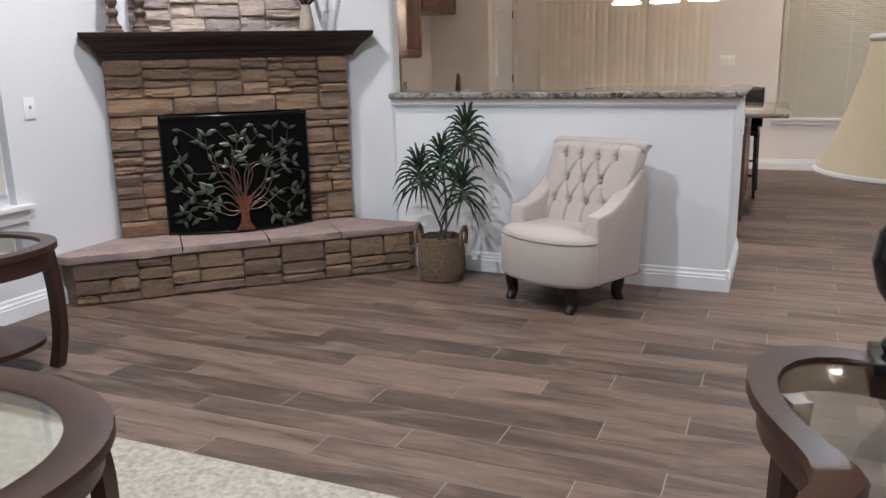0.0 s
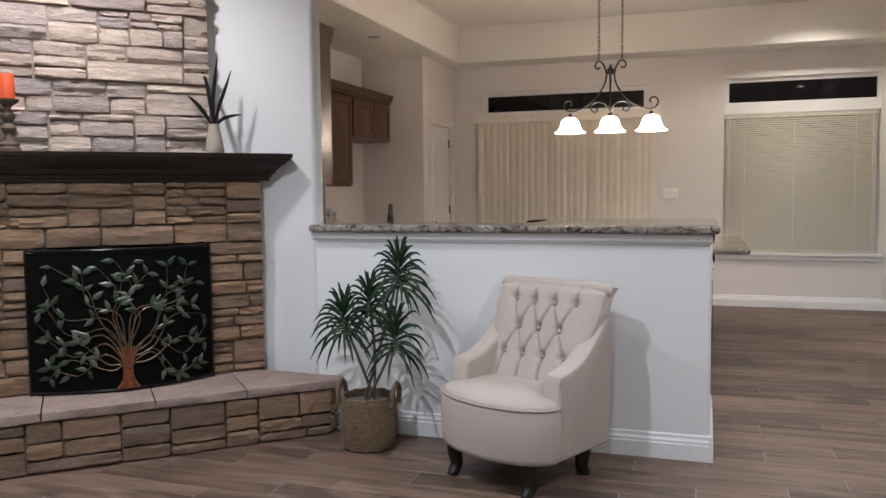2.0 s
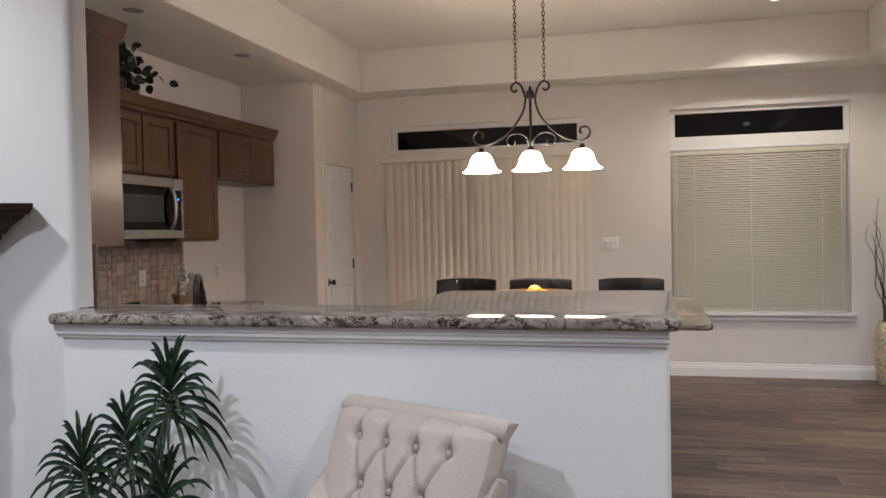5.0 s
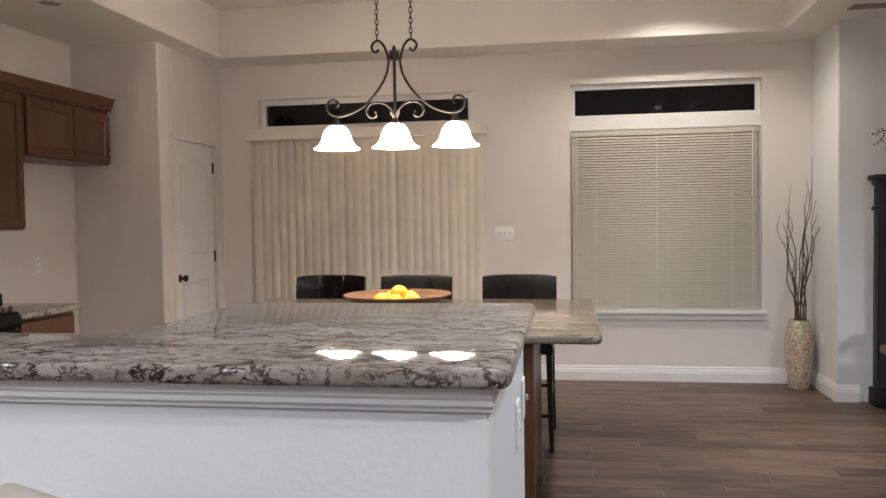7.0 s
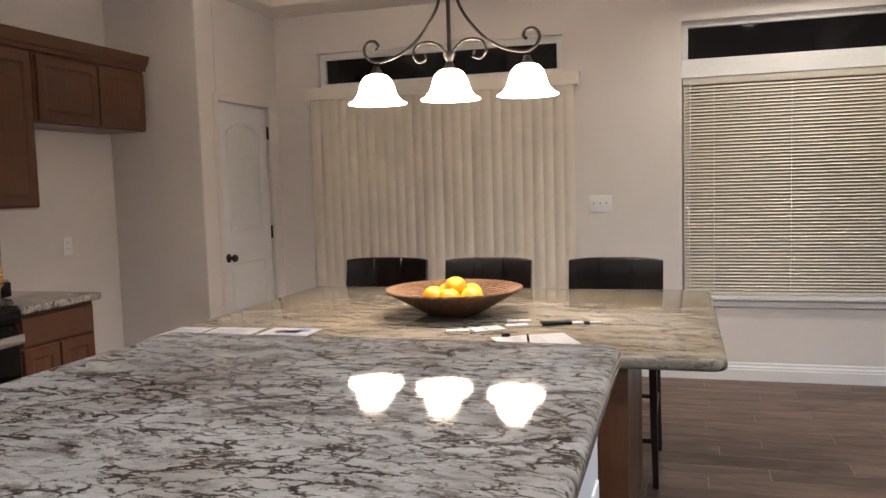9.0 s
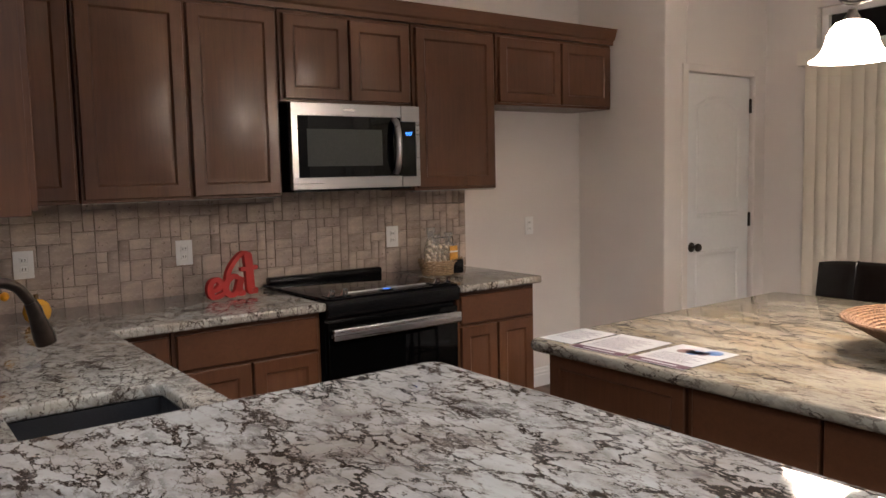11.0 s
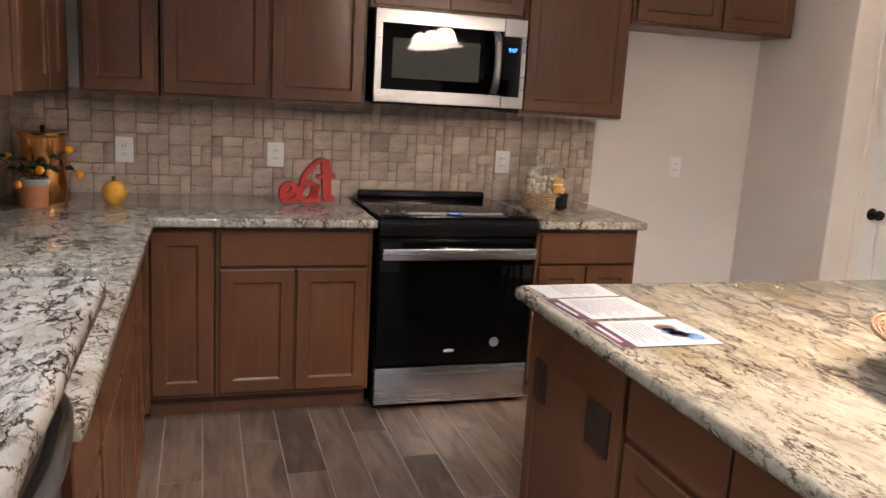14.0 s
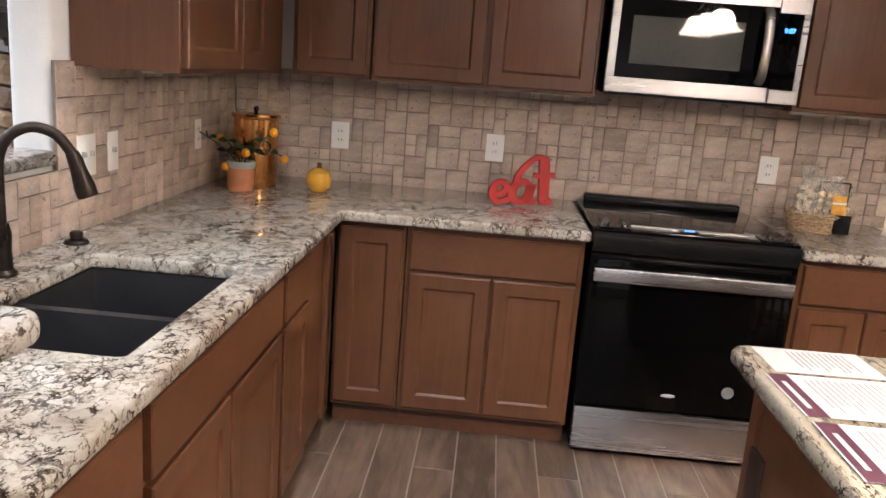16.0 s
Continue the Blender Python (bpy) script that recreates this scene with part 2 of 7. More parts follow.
def floor_tile(name, island):
    k = Nodes(name, 0.4)
    r = k.chance(island)
    shift = k.n("ShaderNodeCombineXYZ", X=k.n("ShaderNodeMath").outputs[0], Y=0.0, Z=0.0)
    mul = k.t.nodes.new("ShaderNodeMath")
    mul.operation = "MULTIPLY"
    mul.inputs[1].default_value = 37.0
    k.t.links.new(r, mul.inputs[0])
    k.t.links.new(mul.outputs[0], shift.inputs[0])
    k.t.links.new(mul.outputs[0], shift.inputs[2])
    v = k.coords((1.1, 13, 1), loc=shift.outputs[0])
    grain = k.noise(v, 2.6, 8, 0.62, 0.5)
    fine = k.noise(v, 16, 4, 0.6)
    knots = k.noise(k.coords((2.0, 6, 1), loc=shift.outputs[0]), 1.4, 4, 0.6, 0.8)
    tone = k.ramp(r, [(0.0, (0.066, 0.041, 0.030)), (0.25, (0.108, 0.068, 0.049)), (0.5, (0.145, 0.091, 0.065)), (0.8, (0.172, 0.110, 0.080)), (1.0, (0.058, 0.036, 0.028))])
    streak = k.noise(k.coords((0.7, 3.4, 1), loc=shift.outputs[0]), 2.4, 6, 0.62, 1.0)
    c = k.mix(k.ramp(streak, [(0.48, 0.0), (0.66, 0.7)]), tone, (0.235, 0.160, 0.118))
    c = k.mix(k.ramp(streak, [(0.34, 0.8), (0.47, 0.0)]), c, (0.046, 0.030, 0.023))
    c = k.mix(k.ramp(grain, [(0.3, 0.5), (0.5, 0.0)]), c, (0.045, 0.029, 0.022))
    c = k.mix(k.ramp(knots, [(0.56, 0.0), (0.74, 0.45)]), c, (0.18, 0.124, 0.094))
    c = k.mix(0.10, c, k.ramp(fine, [(0.3, (0.04, 0.03, 0.025)), (0.7, (0.22, 0.165, 0.13))]))
    k.set(Base_Color=c, Roughness=k.ramp(grain, [(0.3, 0.52), (0.7, 0.40)]), Specular_IOR_Level=0.35)
    k.bump(grain, 0.12, 0.002)
    return k.mat


def stone_mat(name, tones, rough=0.9, grain=9, strength=0.75, island=False, pits=False, strata=2.6):
    k = Nodes(name, rough)
    r = k.chance(island)
    v = k.coords((1, 1, strata))
    f, g = k.noise(v, grain, 8, 0.68, 0.5), k.noise(v, grain * 5, 5, 0.7)
    n = len(tones)
    c = k.ramp(r, [(i / (n - 1), t) for i, t in enumerate(tones)])
    c = k.mix(k.ramp(f, [(0.3, 0.65), (0.6, 0.0)]), c, tuple(x * 0.42 for x in tones[0]))
    c = k.mix(k.ramp(g, [(0.5, 0.0), (0.75, 0.4)]), c, tuple(min(1, x * 1.5) for x in tones[1]))
    if pits:
        hole = k.ramp(k.noise(k.coords((1, 1, 1.3), loc=k.n("ShaderNodeCombineXYZ", X=r, Y=0.0, Z=r).outputs[0]), 48, 3, 0.6), [(0.655, 0.0), (0.70, 0.85)])
        c = k.mix(hole, c, (0.10, 0.075, 0.058))
    k.set(Base_Color=c)
    k.bump(k.mix(0.35, f, g), strength, 0.02)
    return k.mat


PAINT = wall_paint("white_wall_paint", (0.74, 0.745, 0.75))
CREAM = wall_paint("warm_wall_paint", (0.76, 0.72, 0.695))
CEIL = wall_paint("ceiling_paint", (0.80, 0.77, 0.72))
TRIM = plain("white_trim_paint", (0.78, 0.78, 0.78), 0.35, vary=0.02, bump=0.01)
WOOD = cabinet_wood("stained_cabinet_wood", (0.058, 0.0228, 0.0108), (0.152, 0.0625, 0.0285))
WOODH = cabinet_wood("stained_cabinet_wood_across", (0.058, 0.0228, 0.0108), (0.152, 0.0625, 0.0285), 1)
DARKWOOD = cabinet_wood("espresso_wood", (0.010, 0.006, 0.005), (0.032, 0.018, 0.013))
CHERRY = cabinet_wood("dark_cherry_wood", (0.022, 0.007, 0.004), (0.060, 0.020, 0.011), 0)
BLACKWOOD = cabinet_wood("black_painted_wood", (0.004, 0.004, 0.005), (0.014, 0.013, 0.014))
GRANITE = granite("granite_counter", (0.385, 0.362, 0.322), (0.225, 0.195, 0.17), (0.24, 0.182, 0.128), (1, 1.25, 1), 25, 26.0, (0.36, 0.54), (0.48, 0.74), 1.0, 0.5)
GRANITE2 = granite("granite_island", (0.242, 0.216, 0.172), (0.120, 0.103, 0.082), (0.170, 0.126, 0.060), (0.6, 1.7, 1), -16, 24.0, (0.41, 0.59), (0.45, 0.67), 1.0)
GRANITE3 = granite("granite_bar", (0.315, 0.295, 0.272), (0.17, 0.148, 0.136), (0.15, 0.108, 0.08), (0.72, 1.4, 1), 8, 22.0, (0.24, 0.46), (0.46, 0.72), 1.0)
TILE_F = floor_tile("wood_look_tile", False)
TILE_F2 = floor_tile("wood_look_tile_joined", True)
GROUT = plain("pale_grout", (0.27, 0.23, 0.20), 0.9, vary=0.1, bump=0.1)
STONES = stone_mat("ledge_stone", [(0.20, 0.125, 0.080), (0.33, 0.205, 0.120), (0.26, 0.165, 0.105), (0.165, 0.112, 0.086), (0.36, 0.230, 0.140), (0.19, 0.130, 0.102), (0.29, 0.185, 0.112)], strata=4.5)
# Paler copy of the ledge stone: lamplight on the upper chimney is in its tones.
STONES_UP_LIT = stone_mat("lit_chimney_ledge_stone", [(0.50, 0.395, 0.345), (0.76, 0.61, 0.505), (0.44, 0.37, 0.36), (0.70, 0.555, 0.455), (0.38, 0.325, 0.335), (0.80, 0.65, 0.53), (0.36, 0.295, 0.275)], 0.9, 9, 1.0, strata=5.0)
MORTAR = plain("mortar", (0.17, 0.125, 0.092), 0.95, vary=0.25, scale=60, bump=0.4)
SLAB = stone_mat("hearth_slab_stone", [(0.285, 0.205, 0.178), (0.32, 0.235, 0.203), (0.295, 0.215, 0.188)], 0.8, 5, 0.3)
TRAV = stone_mat("tumbled_travertine", [(0.42, 0.33, 0.275), (0.53, 0.425, 0.36), (0.46, 0.365, 0.305), (0.59, 0.48, 0.41), (0.33, 0.26, 0.215), (0.52, 0.415, 0.35), (0.40, 0.32, 0.265), (0.63, 0.52, 0.445)], 0.55, 6, 0.2, pits=True)
TGROUT = plain("travertine_grout", (0.21, 0.165, 0.13), 0.9, vary=0.15, bump=0.2)
STEEL = plain("brushed_steel", (0.34, 0.34, 0.355), 0.30, 1.0, vary=0.03, scale=160, bump=0.0, stretch=(0.015, 1, 1))
STEEL2 = plain("bright_brushed_steel", (0.66, 0.66, 0.68), 0.26, 1.0, vary=0.03, scale=160, bump=0.0, stretch=(0.015, 1, 1))
DSTEEL = plain("dark_stainless_steel", (0.20, 0.20, 0.21), 0.3, 1.0, vary=0.04, scale=160, bump=0.0, stretch=(0.015, 1, 1))
CHROME = plain("polished_metal", (0.72, 0.72, 0.73), 0.12, 1.0, vary=0.02, bump=0)
BLACKGLASS = plain("black_glass", (0.002, 0.002, 0.0025), 0.02, vary=0.0, bump=0)
BLACKMETAL = plain("black_enamel", (0.007, 0.007, 0.0075), 0.22, vary=0.1, bump=0.01)
BRONZE = plain("oil_rubbed_bronze", (0.030, 0.022, 0.018), 0.38, 0.7, vary=0.3, scale=40, bump=0.05)
VINYL = plain("cream_vinyl_slat", (0.80, 0.745, 0.65), 0.5, vary=0.03, scale=8, bump=0.02)
BLIND = plain("beige_blind_slat", (0.60, 0.56, 0.48), 0.45, vary=0.03, bump=0.01)
NIGHT = plain("night_pane", (0.004, 0.004, 0.005), 0.04, vary=0.0, bump=0)
PLASTIC = plain("white_plastic", (0.86, 0.86, 0.85), 0.35, vary=0.01, bump=0)
LINEN = plain("beige_linen", (0.46, 0.40, 0.36), 0.92, vary=0.07, scale=170, bump=0.35)
LEATHER = plain("black_brown_leather", (0.004, 0.003, 0.0026), 0.2, vary=0.3, scale=70, bump=0.03)
for m_, lv in ((LEATHER, 0.4), (BLACKWOOD, 0.2), (BLACKGLASS, 0.25), (BLACKMETAL, 0.3)):
    m_.node_tree.nodes["Principled BSDF"].inputs["Specular IOR Level"].default_value = lv

# ---- setting: floor, walls, ceilings ----
WX, KX, HY, FY, PX = -4.0, -4.17, 4.965, 10.5, -3.42
EX, SY, JY = 4.6, -1.7, 9.85
UP, LOW = 3.28, 2.86

bm = B()
box(bm, KX - 0.15, EX + 0.15, SY - 0.15, FY + 0.15, -0.12, -0.0016)
floor = setting("floor", bm, GROUT, "brown wood-look plank tile floor with pale joints", "floor")


def wall(name, x0, x1, y0, y1, z0=0.0, z1=UP, mat=PAINT, label="white painted drywall wall", bevel=0.0):
    return setting(name, box(B(), x0, x1, y0, y1, z0, z1, bevel, 3), mat, label, "wall")


wall("wall_west_living", WX - 0.15, WX, SY, 2.0, label="white painted living room wall with a window")
wall("wall_west_living_pier", WX - 0.15, WX, 3.24, HY - 0.002, label="white painted wall beside the corner fireplace")
wall("wall_west_under_window", WX - 0.15, WX, 2.0, 3.24, 0, 0.64, label="white painted wall under the window")
wall("wall_west_over_window", WX - 0.15, WX, 2.0, 3.24, 2.15, UP, label="white painted wall over the window")
wall("wall_south", KX - 0.15, EX + 0.15, SY - 0.15, SY, label="white painted wall behind the seating area")
wall("wall_east", EX, EX + 0.15, SY, FY, label="white painted dining side wall")
wall("wall_kitchen_west", KX - 0.15, KX, HY, FY, mat=CREAM, label="cream painted kitchen wall behind the range")
bm = B()
prism(bm, [(KX, HY), (-3.14, HY), (-2.6, 5.163), (-2.6, 5.28), (KX, 5.28)], 0, UP)
es = [e for e in bm.edges if abs(e.verts[0].co.x + 2.6) < 1e-4 and abs(e.verts[1].co.x + 2.6) < 1e-4 and abs(e.verts[0].co.z - e.verts[1].co.z) > 1]
bmesh.ops.bevel(bm, geom=es, offset=0.03, segments=4, profile=0.5, affect="EDGES")
setting("wall_divider", bm, PAINT, "white painted wall between fireplace and kitchen", "wall")
bm = B()
prism(bm, [(-2.5, HY), (-0.36, HY), (-0.36, 5.9), (-0.52, 5.9), (-0.52, 5.28), (-2.599, 5.28), (-2.599, 5.175), (-2.5, 5.175)], 0, 1.128)
es = [e for e in bm.edges if abs(e.verts[0].co.x + 0.36) < 1e-4 and abs(e.verts[1].co.x + 0.36) < 1e-4 and abs(e.verts[0].co.z - e.verts[1].co.z) > 1]
bmesh.ops.bevel(bm, geom=es, offset=0.02, segments=4, profile=0.5, affect="EDGES")
setting("half_wall", bm, PAINT, "white painted half wall under the granite bar", "wall")
# corner fireplace drywall, at 45 degrees
bm = B()
prism(bm, [(WX, 4.09), (WX, HY - 0.001), (-3.141, HY - 0.001)], 0.0, UP)
setting("wall_fireplace", bm, PAINT, "white painted diagonal chimney wall", "wall")
# far wall with two transoms, a sliding door and a window
DX0, DX1, TX0, TX1, WX0, WX1 = -3.05, -1.055, -2.925, -1.065, -0.21, 1.375
wall("wall_north_1", KX, DX0, FY, FY + 0.15, mat=CREAM, label="cream painted far wall")
wall("wall_north_2", DX1, WX0, FY, FY + 0.15, mat=CREAM, label="cream painted far wall with a switch")
wall("wall_north_3", WX1, EX, FY, FY + 0.15, mat=CREAM, label="cream painted far wall behind the vase")
wall("wall_north_4", DX0, DX1, FY, FY + 0.15, 2.55, UP, mat=CREAM, label="cream painted wall over the transom")
wall("wall_north_5", WX0, WX1, FY, FY + 0.15, 2.57, UP, mat=CREAM, label="cream painted wall over the window")
wall("wall_north_6", WX0, WX1, FY, FY + 0.15, 0, 0.5845, mat=CREAM, label="cream painted wall under the window")
wall("wall_north_7", DX0, DX1, FY, FY + 0.15, 2.06, 2.26, mat=CREAM, label="cream painted strip over the sliding door")
wall("wall_north_8", WX0, WX1, FY + 0.03, FY + 0.15, 2.175, 2.26, mat=TRIM, label="white band between window and transom")
wall("wall_dining", 1.77, EX, JY, FY, mat=PAINT, label="white painted wall behind the black hutch", bevel=0.012)
# pantry block with a door facing the room
wall("wall_pantry_1", KX, PX, 9.37, 9.59, 0, LOW, CREAM, "cream painted pantry wall beside the fridge gap", 0.012)
wall("wall_pantry_2", PX - 0.12, PX, 10.35, FY, 0, LOW, CREAM, "cream painted strip beside the pantry door")
wall("wall_pantry_3", PX - 0.12, PX, 9.59, 10.35, 2.13, LOW, CREAM, "cream painted wall over the pantry door")
bm = B()
box(bm, KX, PX - 0.13, 9.60, FY, 0.0, 0.01)
setting("floor_pantry", bm, GROUT, "dark floor inside the pantry", "floor")


def ceiling(name, x0, x1, y0, y1, z0, z1, label, bevel=0.0):
    return setting(name, box(B(), x0, x1, y0, y1, z0, z1, bevel, 3), CEIL, label, "ceiling")


ceiling("ceiling", KX - 0.15, EX + 0.15, SY - 0.15, FY + 0.15, UP, UP + 0.1, "plain painted ceiling")
ceiling("ceiling_soffit_kitchen", KX, -3.22, 5.28, FY, LOW, UP, "lowered painted ceiling over the kitchen run", 0.012)
ceiling("ceiling_soffit_far", -3.22, 1.44, 10.1, FY, LOW, UP, "lowered ceiling strip along the far wall", 0.012)
ceiling("ceiling_soffit_dining", 1.44, EX, 5.3, FY, LOW, UP, "lowered painted ceiling over the dining corner", 0.012)


def molding(name, p, q, out, profile, mat=TRIM, label="white moulded baseboard", cat="baseboard"):
    """A strip with the given (depth, height) profile from p to q; out: the side that it faces."""
    bm = B()
    o = Vector((out[0], out[1], 0))
    ends = []
    for e in (p, q):
        ends.append([bm.verts.new(Vector((e[0], e[1], 0)) + o * d + Vector((0, 0, z))) for d, z in profile])
    n = len(profile)
    for i in range(n):
        bm.faces.new((ends[0][i], ends[0][(i + 1) % n], ends[1][(i + 1) % n], ends[1][i]))
    bm.faces.new(ends[0][::-1]), bm.faces.new(ends[1])
    bmesh.ops.recalc_face_normals(bm, faces=bm.faces)
    return setting(name, bm, mat, label, cat, 20)


BASE = [(-0.002, 0), (0.017, 0), (0.017, 0.078), (0.013, 0.084), (0.013, 0.096), (0.007, 0.108), (0.006, 0.122), (0.001, 0.13), (-0.002, 0.13)]
for p, q, o in (((-2.5, HY), (-0.3445, HY), (0, -1)), ((-0.36, HY - 0.0185), (-0.36, 5.9), (1, 0)), ((WX, SY), (WX, 3.5), (1, 0)),
                ((DX1 + 0.06, FY), (1.77, FY), (0, -1)), ((1.77, FY - 0.017), (1.77, JY - 0.0185), (-1, 0)), ((1.7545, JY), (1.93, JY), (0, -1)), ((3.5, JY), (EX, JY), (0, -1)),
                ((PX, 10.41), (PX, FY), (1, 0)), ((KX, 8.27), (KX, 9.37), (1, 0)), ((KX, 9.37), (PX + 0.0, 9.37), (0, -1)), ((PX, 9.37 - 0.017), (PX, 9.54), (1, 0))):
    molding("baseboard", p, q, o, BASE)
BARTRIM = [(-0.002, 1.078), (0.010, 1.078), (0.012, 1.086), (0.022, 1.092), (0.022, 1.102), (0.030, 1.110), (0.033, 1.127), (-0.002, 1.127)]
molding("trim", (-2.515, HY), (-0.361, HY), (0, -1), BARTRIM, label="white moulding under the bar ledge", cat="trim")

# ---- kitchen ----
def slab(bm, xs, ys, holes, z0, z1, corner=0.0, edge=0.014):
    """A stone top over a grid of cells; holes: the cells left out."""
    vs = {}

    def v(i, j, z):
        if (i, j, z) not in vs:
            vs[(i, j, z)] = bm.verts.new((xs[i], ys[j], z))
        return vs[(i, j, z)]

    cells = {(i, j) for i in range(len(xs) - 1) for j in range(len(ys) - 1)} - set(holes)
    for i, j in cells:
        bm.faces.new((v(i, j, z1), v(i + 1, j, z1), v(i + 1, j + 1, z1), v(i, j + 1, z1)))
        bm.faces.new((v(i, j + 1, z0), v(i + 1, j + 1, z0), v(i + 1, j, z0), v(i, j, z0)))
        for di, dj, a, b in ((0, -1, (i, j), (i + 1, j)), (1, 0, (i + 1, j), (i + 1, j + 1)), (0, 1, (i + 1, j + 1), (i, j + 1)), (-1, 0, (i, j + 1), (i, j))):
            if (i + di, j + dj) not in cells:
                bm.faces.new((v(*a, z0), v(*b, z0), v(*b, z1), v(*a, z1)))
    bmesh.ops.recalc_face_normals(bm, faces=bm.faces)
    if corner:
        es = [e for e in bm.edges if abs(e.verts[0].co.z - e.verts[1].co.z) > 0.01 and len(e.link_faces) == 2 and abs(e.link_faces[0].normal.dot(e.link_faces[1].normal)) < 0.3]
        bmesh.ops.bevel(bm, geom=es, offset=corner, segments=5, profile=0.5, affect="EDGES")
    es = [e for e in bm.edges if len(e.link_faces) == 2 and abs(e.verts[0].co.z - e.verts[1].co.z) < 1e-4 and abs(e.link_faces[0].normal.dot(e.link_faces[1].normal)) < 0.3]
    bmesh.ops.bevel(bm, geom=es, offset=edge, segments=4, profile=0.55, affect="EDGES")
    return bm


def panel_door(bm, x0, x1, z0, z1, y=0.0, th=0.02, frame_w=0.055, drop=0.008):
    """A cabinet door with a framed, sunk panel; its face looks to -y."""
    rings = []
    for inset, dy in ((0.0, th), (0.0, 0.004), (0.004, 0.0), (frame_w, 0.0), (frame_w + 0.006, drop * 0.6), (frame_w + 0.009, drop), (frame_w + 0.02, drop), (frame_w + 0.03, drop * 0.7)):
        rings.append([bm.verts.new((x, y + dy, z)) for x, z in ((x0 + inset, z0 + inset), (x1 - inset, z0 + inset), (x1 - inset, z1 - inset), (x0 + inset, z1 - inset))])
    for a, b in zip(rings, rings[1:]):
        for i in range(4):
            bm.faces.new((a[i], a[(i + 1) % 4], b[(i + 1) % 4], b[i]))
    bm.faces.new(rings[-1]), bm.faces.new(rings[0][::-1])
    bmesh.ops.recalc_face_normals(bm, faces=bm.faces)
    return bm


def cabinet(name, label, at, turn, w, d, z0, z1, doors=(), drawers=(), group="", toe=True, crown=False, cat="cabinet"):
    """A cabinet unit; doors and drawers: (x0, x1, z0, z1) on its front."""
    c = thing(name, label, cat, (at[0], at[1], 0), turn, group)
    body = B()
    box(body, 0.002, w - 0.002, 0.021, d, z0, z1, 0.002, 1)
    lpart("body", body, WOOD, c)
    if toe:
        lpart("toe_kick", box(B(), 0.002, w - 0.002, 0.09, d, 0.001, z0), WOODH, c, "dark recessed toe kick")
    for x0, x1, a, b in doors:
        lpart("door", panel_door(B(), x0, x1, a, b), WOOD, c, "", 25)
    for x0, x1, a, b in drawers:
        lpart("drawer_front", panel_door(B(), x0, x1, a, b, 0.0, 0.02, 0.014, 0.0), WOODH, c, "plain slab drawer front", 25)
    return c


LB = "stained brown wooden base cabinet with framed doors under granite"
LU = "stained brown wooden wall cabinet with framed doors"
G1, G2 = "kitchen base cabinets", "kitchen wall cabinets"
FX = -3.43
cabinet("base_cabinet", "stained brown corner base cabinet with one tall door", (FX, 5.93), 90, 0.275, 0.72, 0.105, 0.873, [(0.015, 0.262, 0.125, 0.85)], (), G1)
cabinet("base_cabinet", LB, (FX, 6.205), 90, 0.69, 0.72, 0.105, 0.873, [(0.02, 0.338, 0.125, 0.685), (0.35, 0.668, 0.125, 0.685)], [(0.02, 0.668, 0.70, 0.85)], G1)
cabinet("base_cabinet", LB, (FX, 7.695), 90, 0.55, 0.72, 0.105, 0.873, [(0.02, 0.265, 0.125, 0.685), (0.277, 0.53, 0.125, 0.685)], [(0.02, 0.53, 0.70, 0.85)], G1)
# sink run, facing the island
FYC = 5.945
cabinet("base_cabinet", LB, (-2.98, FYC), 180, 0.45, 0.66, 0.105, 0.873, [(0.27, 0.36, 0.125, 0.85)], (), G1)
cabinet("base_cabinet", LB, (-2.64, FYC), 180, 0.34, 0.66, 0.105, 0.873, [(0.02, 0.325, 0.125, 0.685)], [(0.02, 0.325, 0.70, 0.85)], G1)
sb = thing("sink_base_cabinet", "stained brown sink base cabinet with false drawer front", "cabinet", (-1.715, FYC, 0), 180, G1)
lpart("body", box(box(box(box(B(), 0.002, 0.923, 0.021, 0.035, 0.105, 0.873), 0.002, 0.02, 0.035, 0.66, 0.105, 0.873), 0.905, 0.923, 0.035, 0.66, 0.105, 0.873), 0.02, 0.905, 0.035, 0.66, 0.105, 0.12), WOOD, sb)
lpart("toe_kick", box(B(), 0.002, 0.923, 0.09, 0.66, 0.001, 0.105), WOODH, sb)
for x0, x1, a, b in ((0.02, 0.455, 0.125, 0.685), (0.468, 0.905, 0.125, 0.685)):
    lpart("door", panel_door(B(), x0, x1, a, b), WOOD, sb, "", 25)
lpart("drawer_front", panel_door(B(), 0.02, 0.905, 0.70, 0.85, 0.0, 0.02, 0.014, 0.0), WOODH, sb, "plain false drawer front", 25)
cabinet("base_cabinet", LB, (-1.33, FYC), 180, 0.385, 0.66, 0.105, 0.873, [(0.02, 0.365, 0.125, 0.685)], [(0.02, 0.365, 0.70, 0.85)], G1)

# raised dishwasher under the bar end
dwc = thing("dishwasher_cabinet", "stained brown surround of the raised dishwasher", "cabinet", (-0.53, FYC - 0.005, 0), 180)
lpart("body", box(box(box(B(), 0.0, 0.05, 0.02, 0.62, 0.105, 1.127), 0.05, 0.79, 0.02, 0.62, 0.105, 0.30), 0.76, 0.79, 0.02, 0.62, 0.30, 1.127), WOOD, dwc)
lpart("toe_kick", box(B(), 0.002, 0.788, 0.09, 0.62, 0.001, 0.105), WOODH, dwc)
lpart("drawer_front", panel_door(B(), 0.06, 0.75, 0.125, 0.29, 0.0, 0.02, 0.014, 0), WOODH, dwc, "plain slab drawer front", 25)
dw = thing("dishwasher", "dark stainless dishwasher with a curved bar handle", "dishwasher", (-0.585, FYC - 0.01, 0.302), 180)
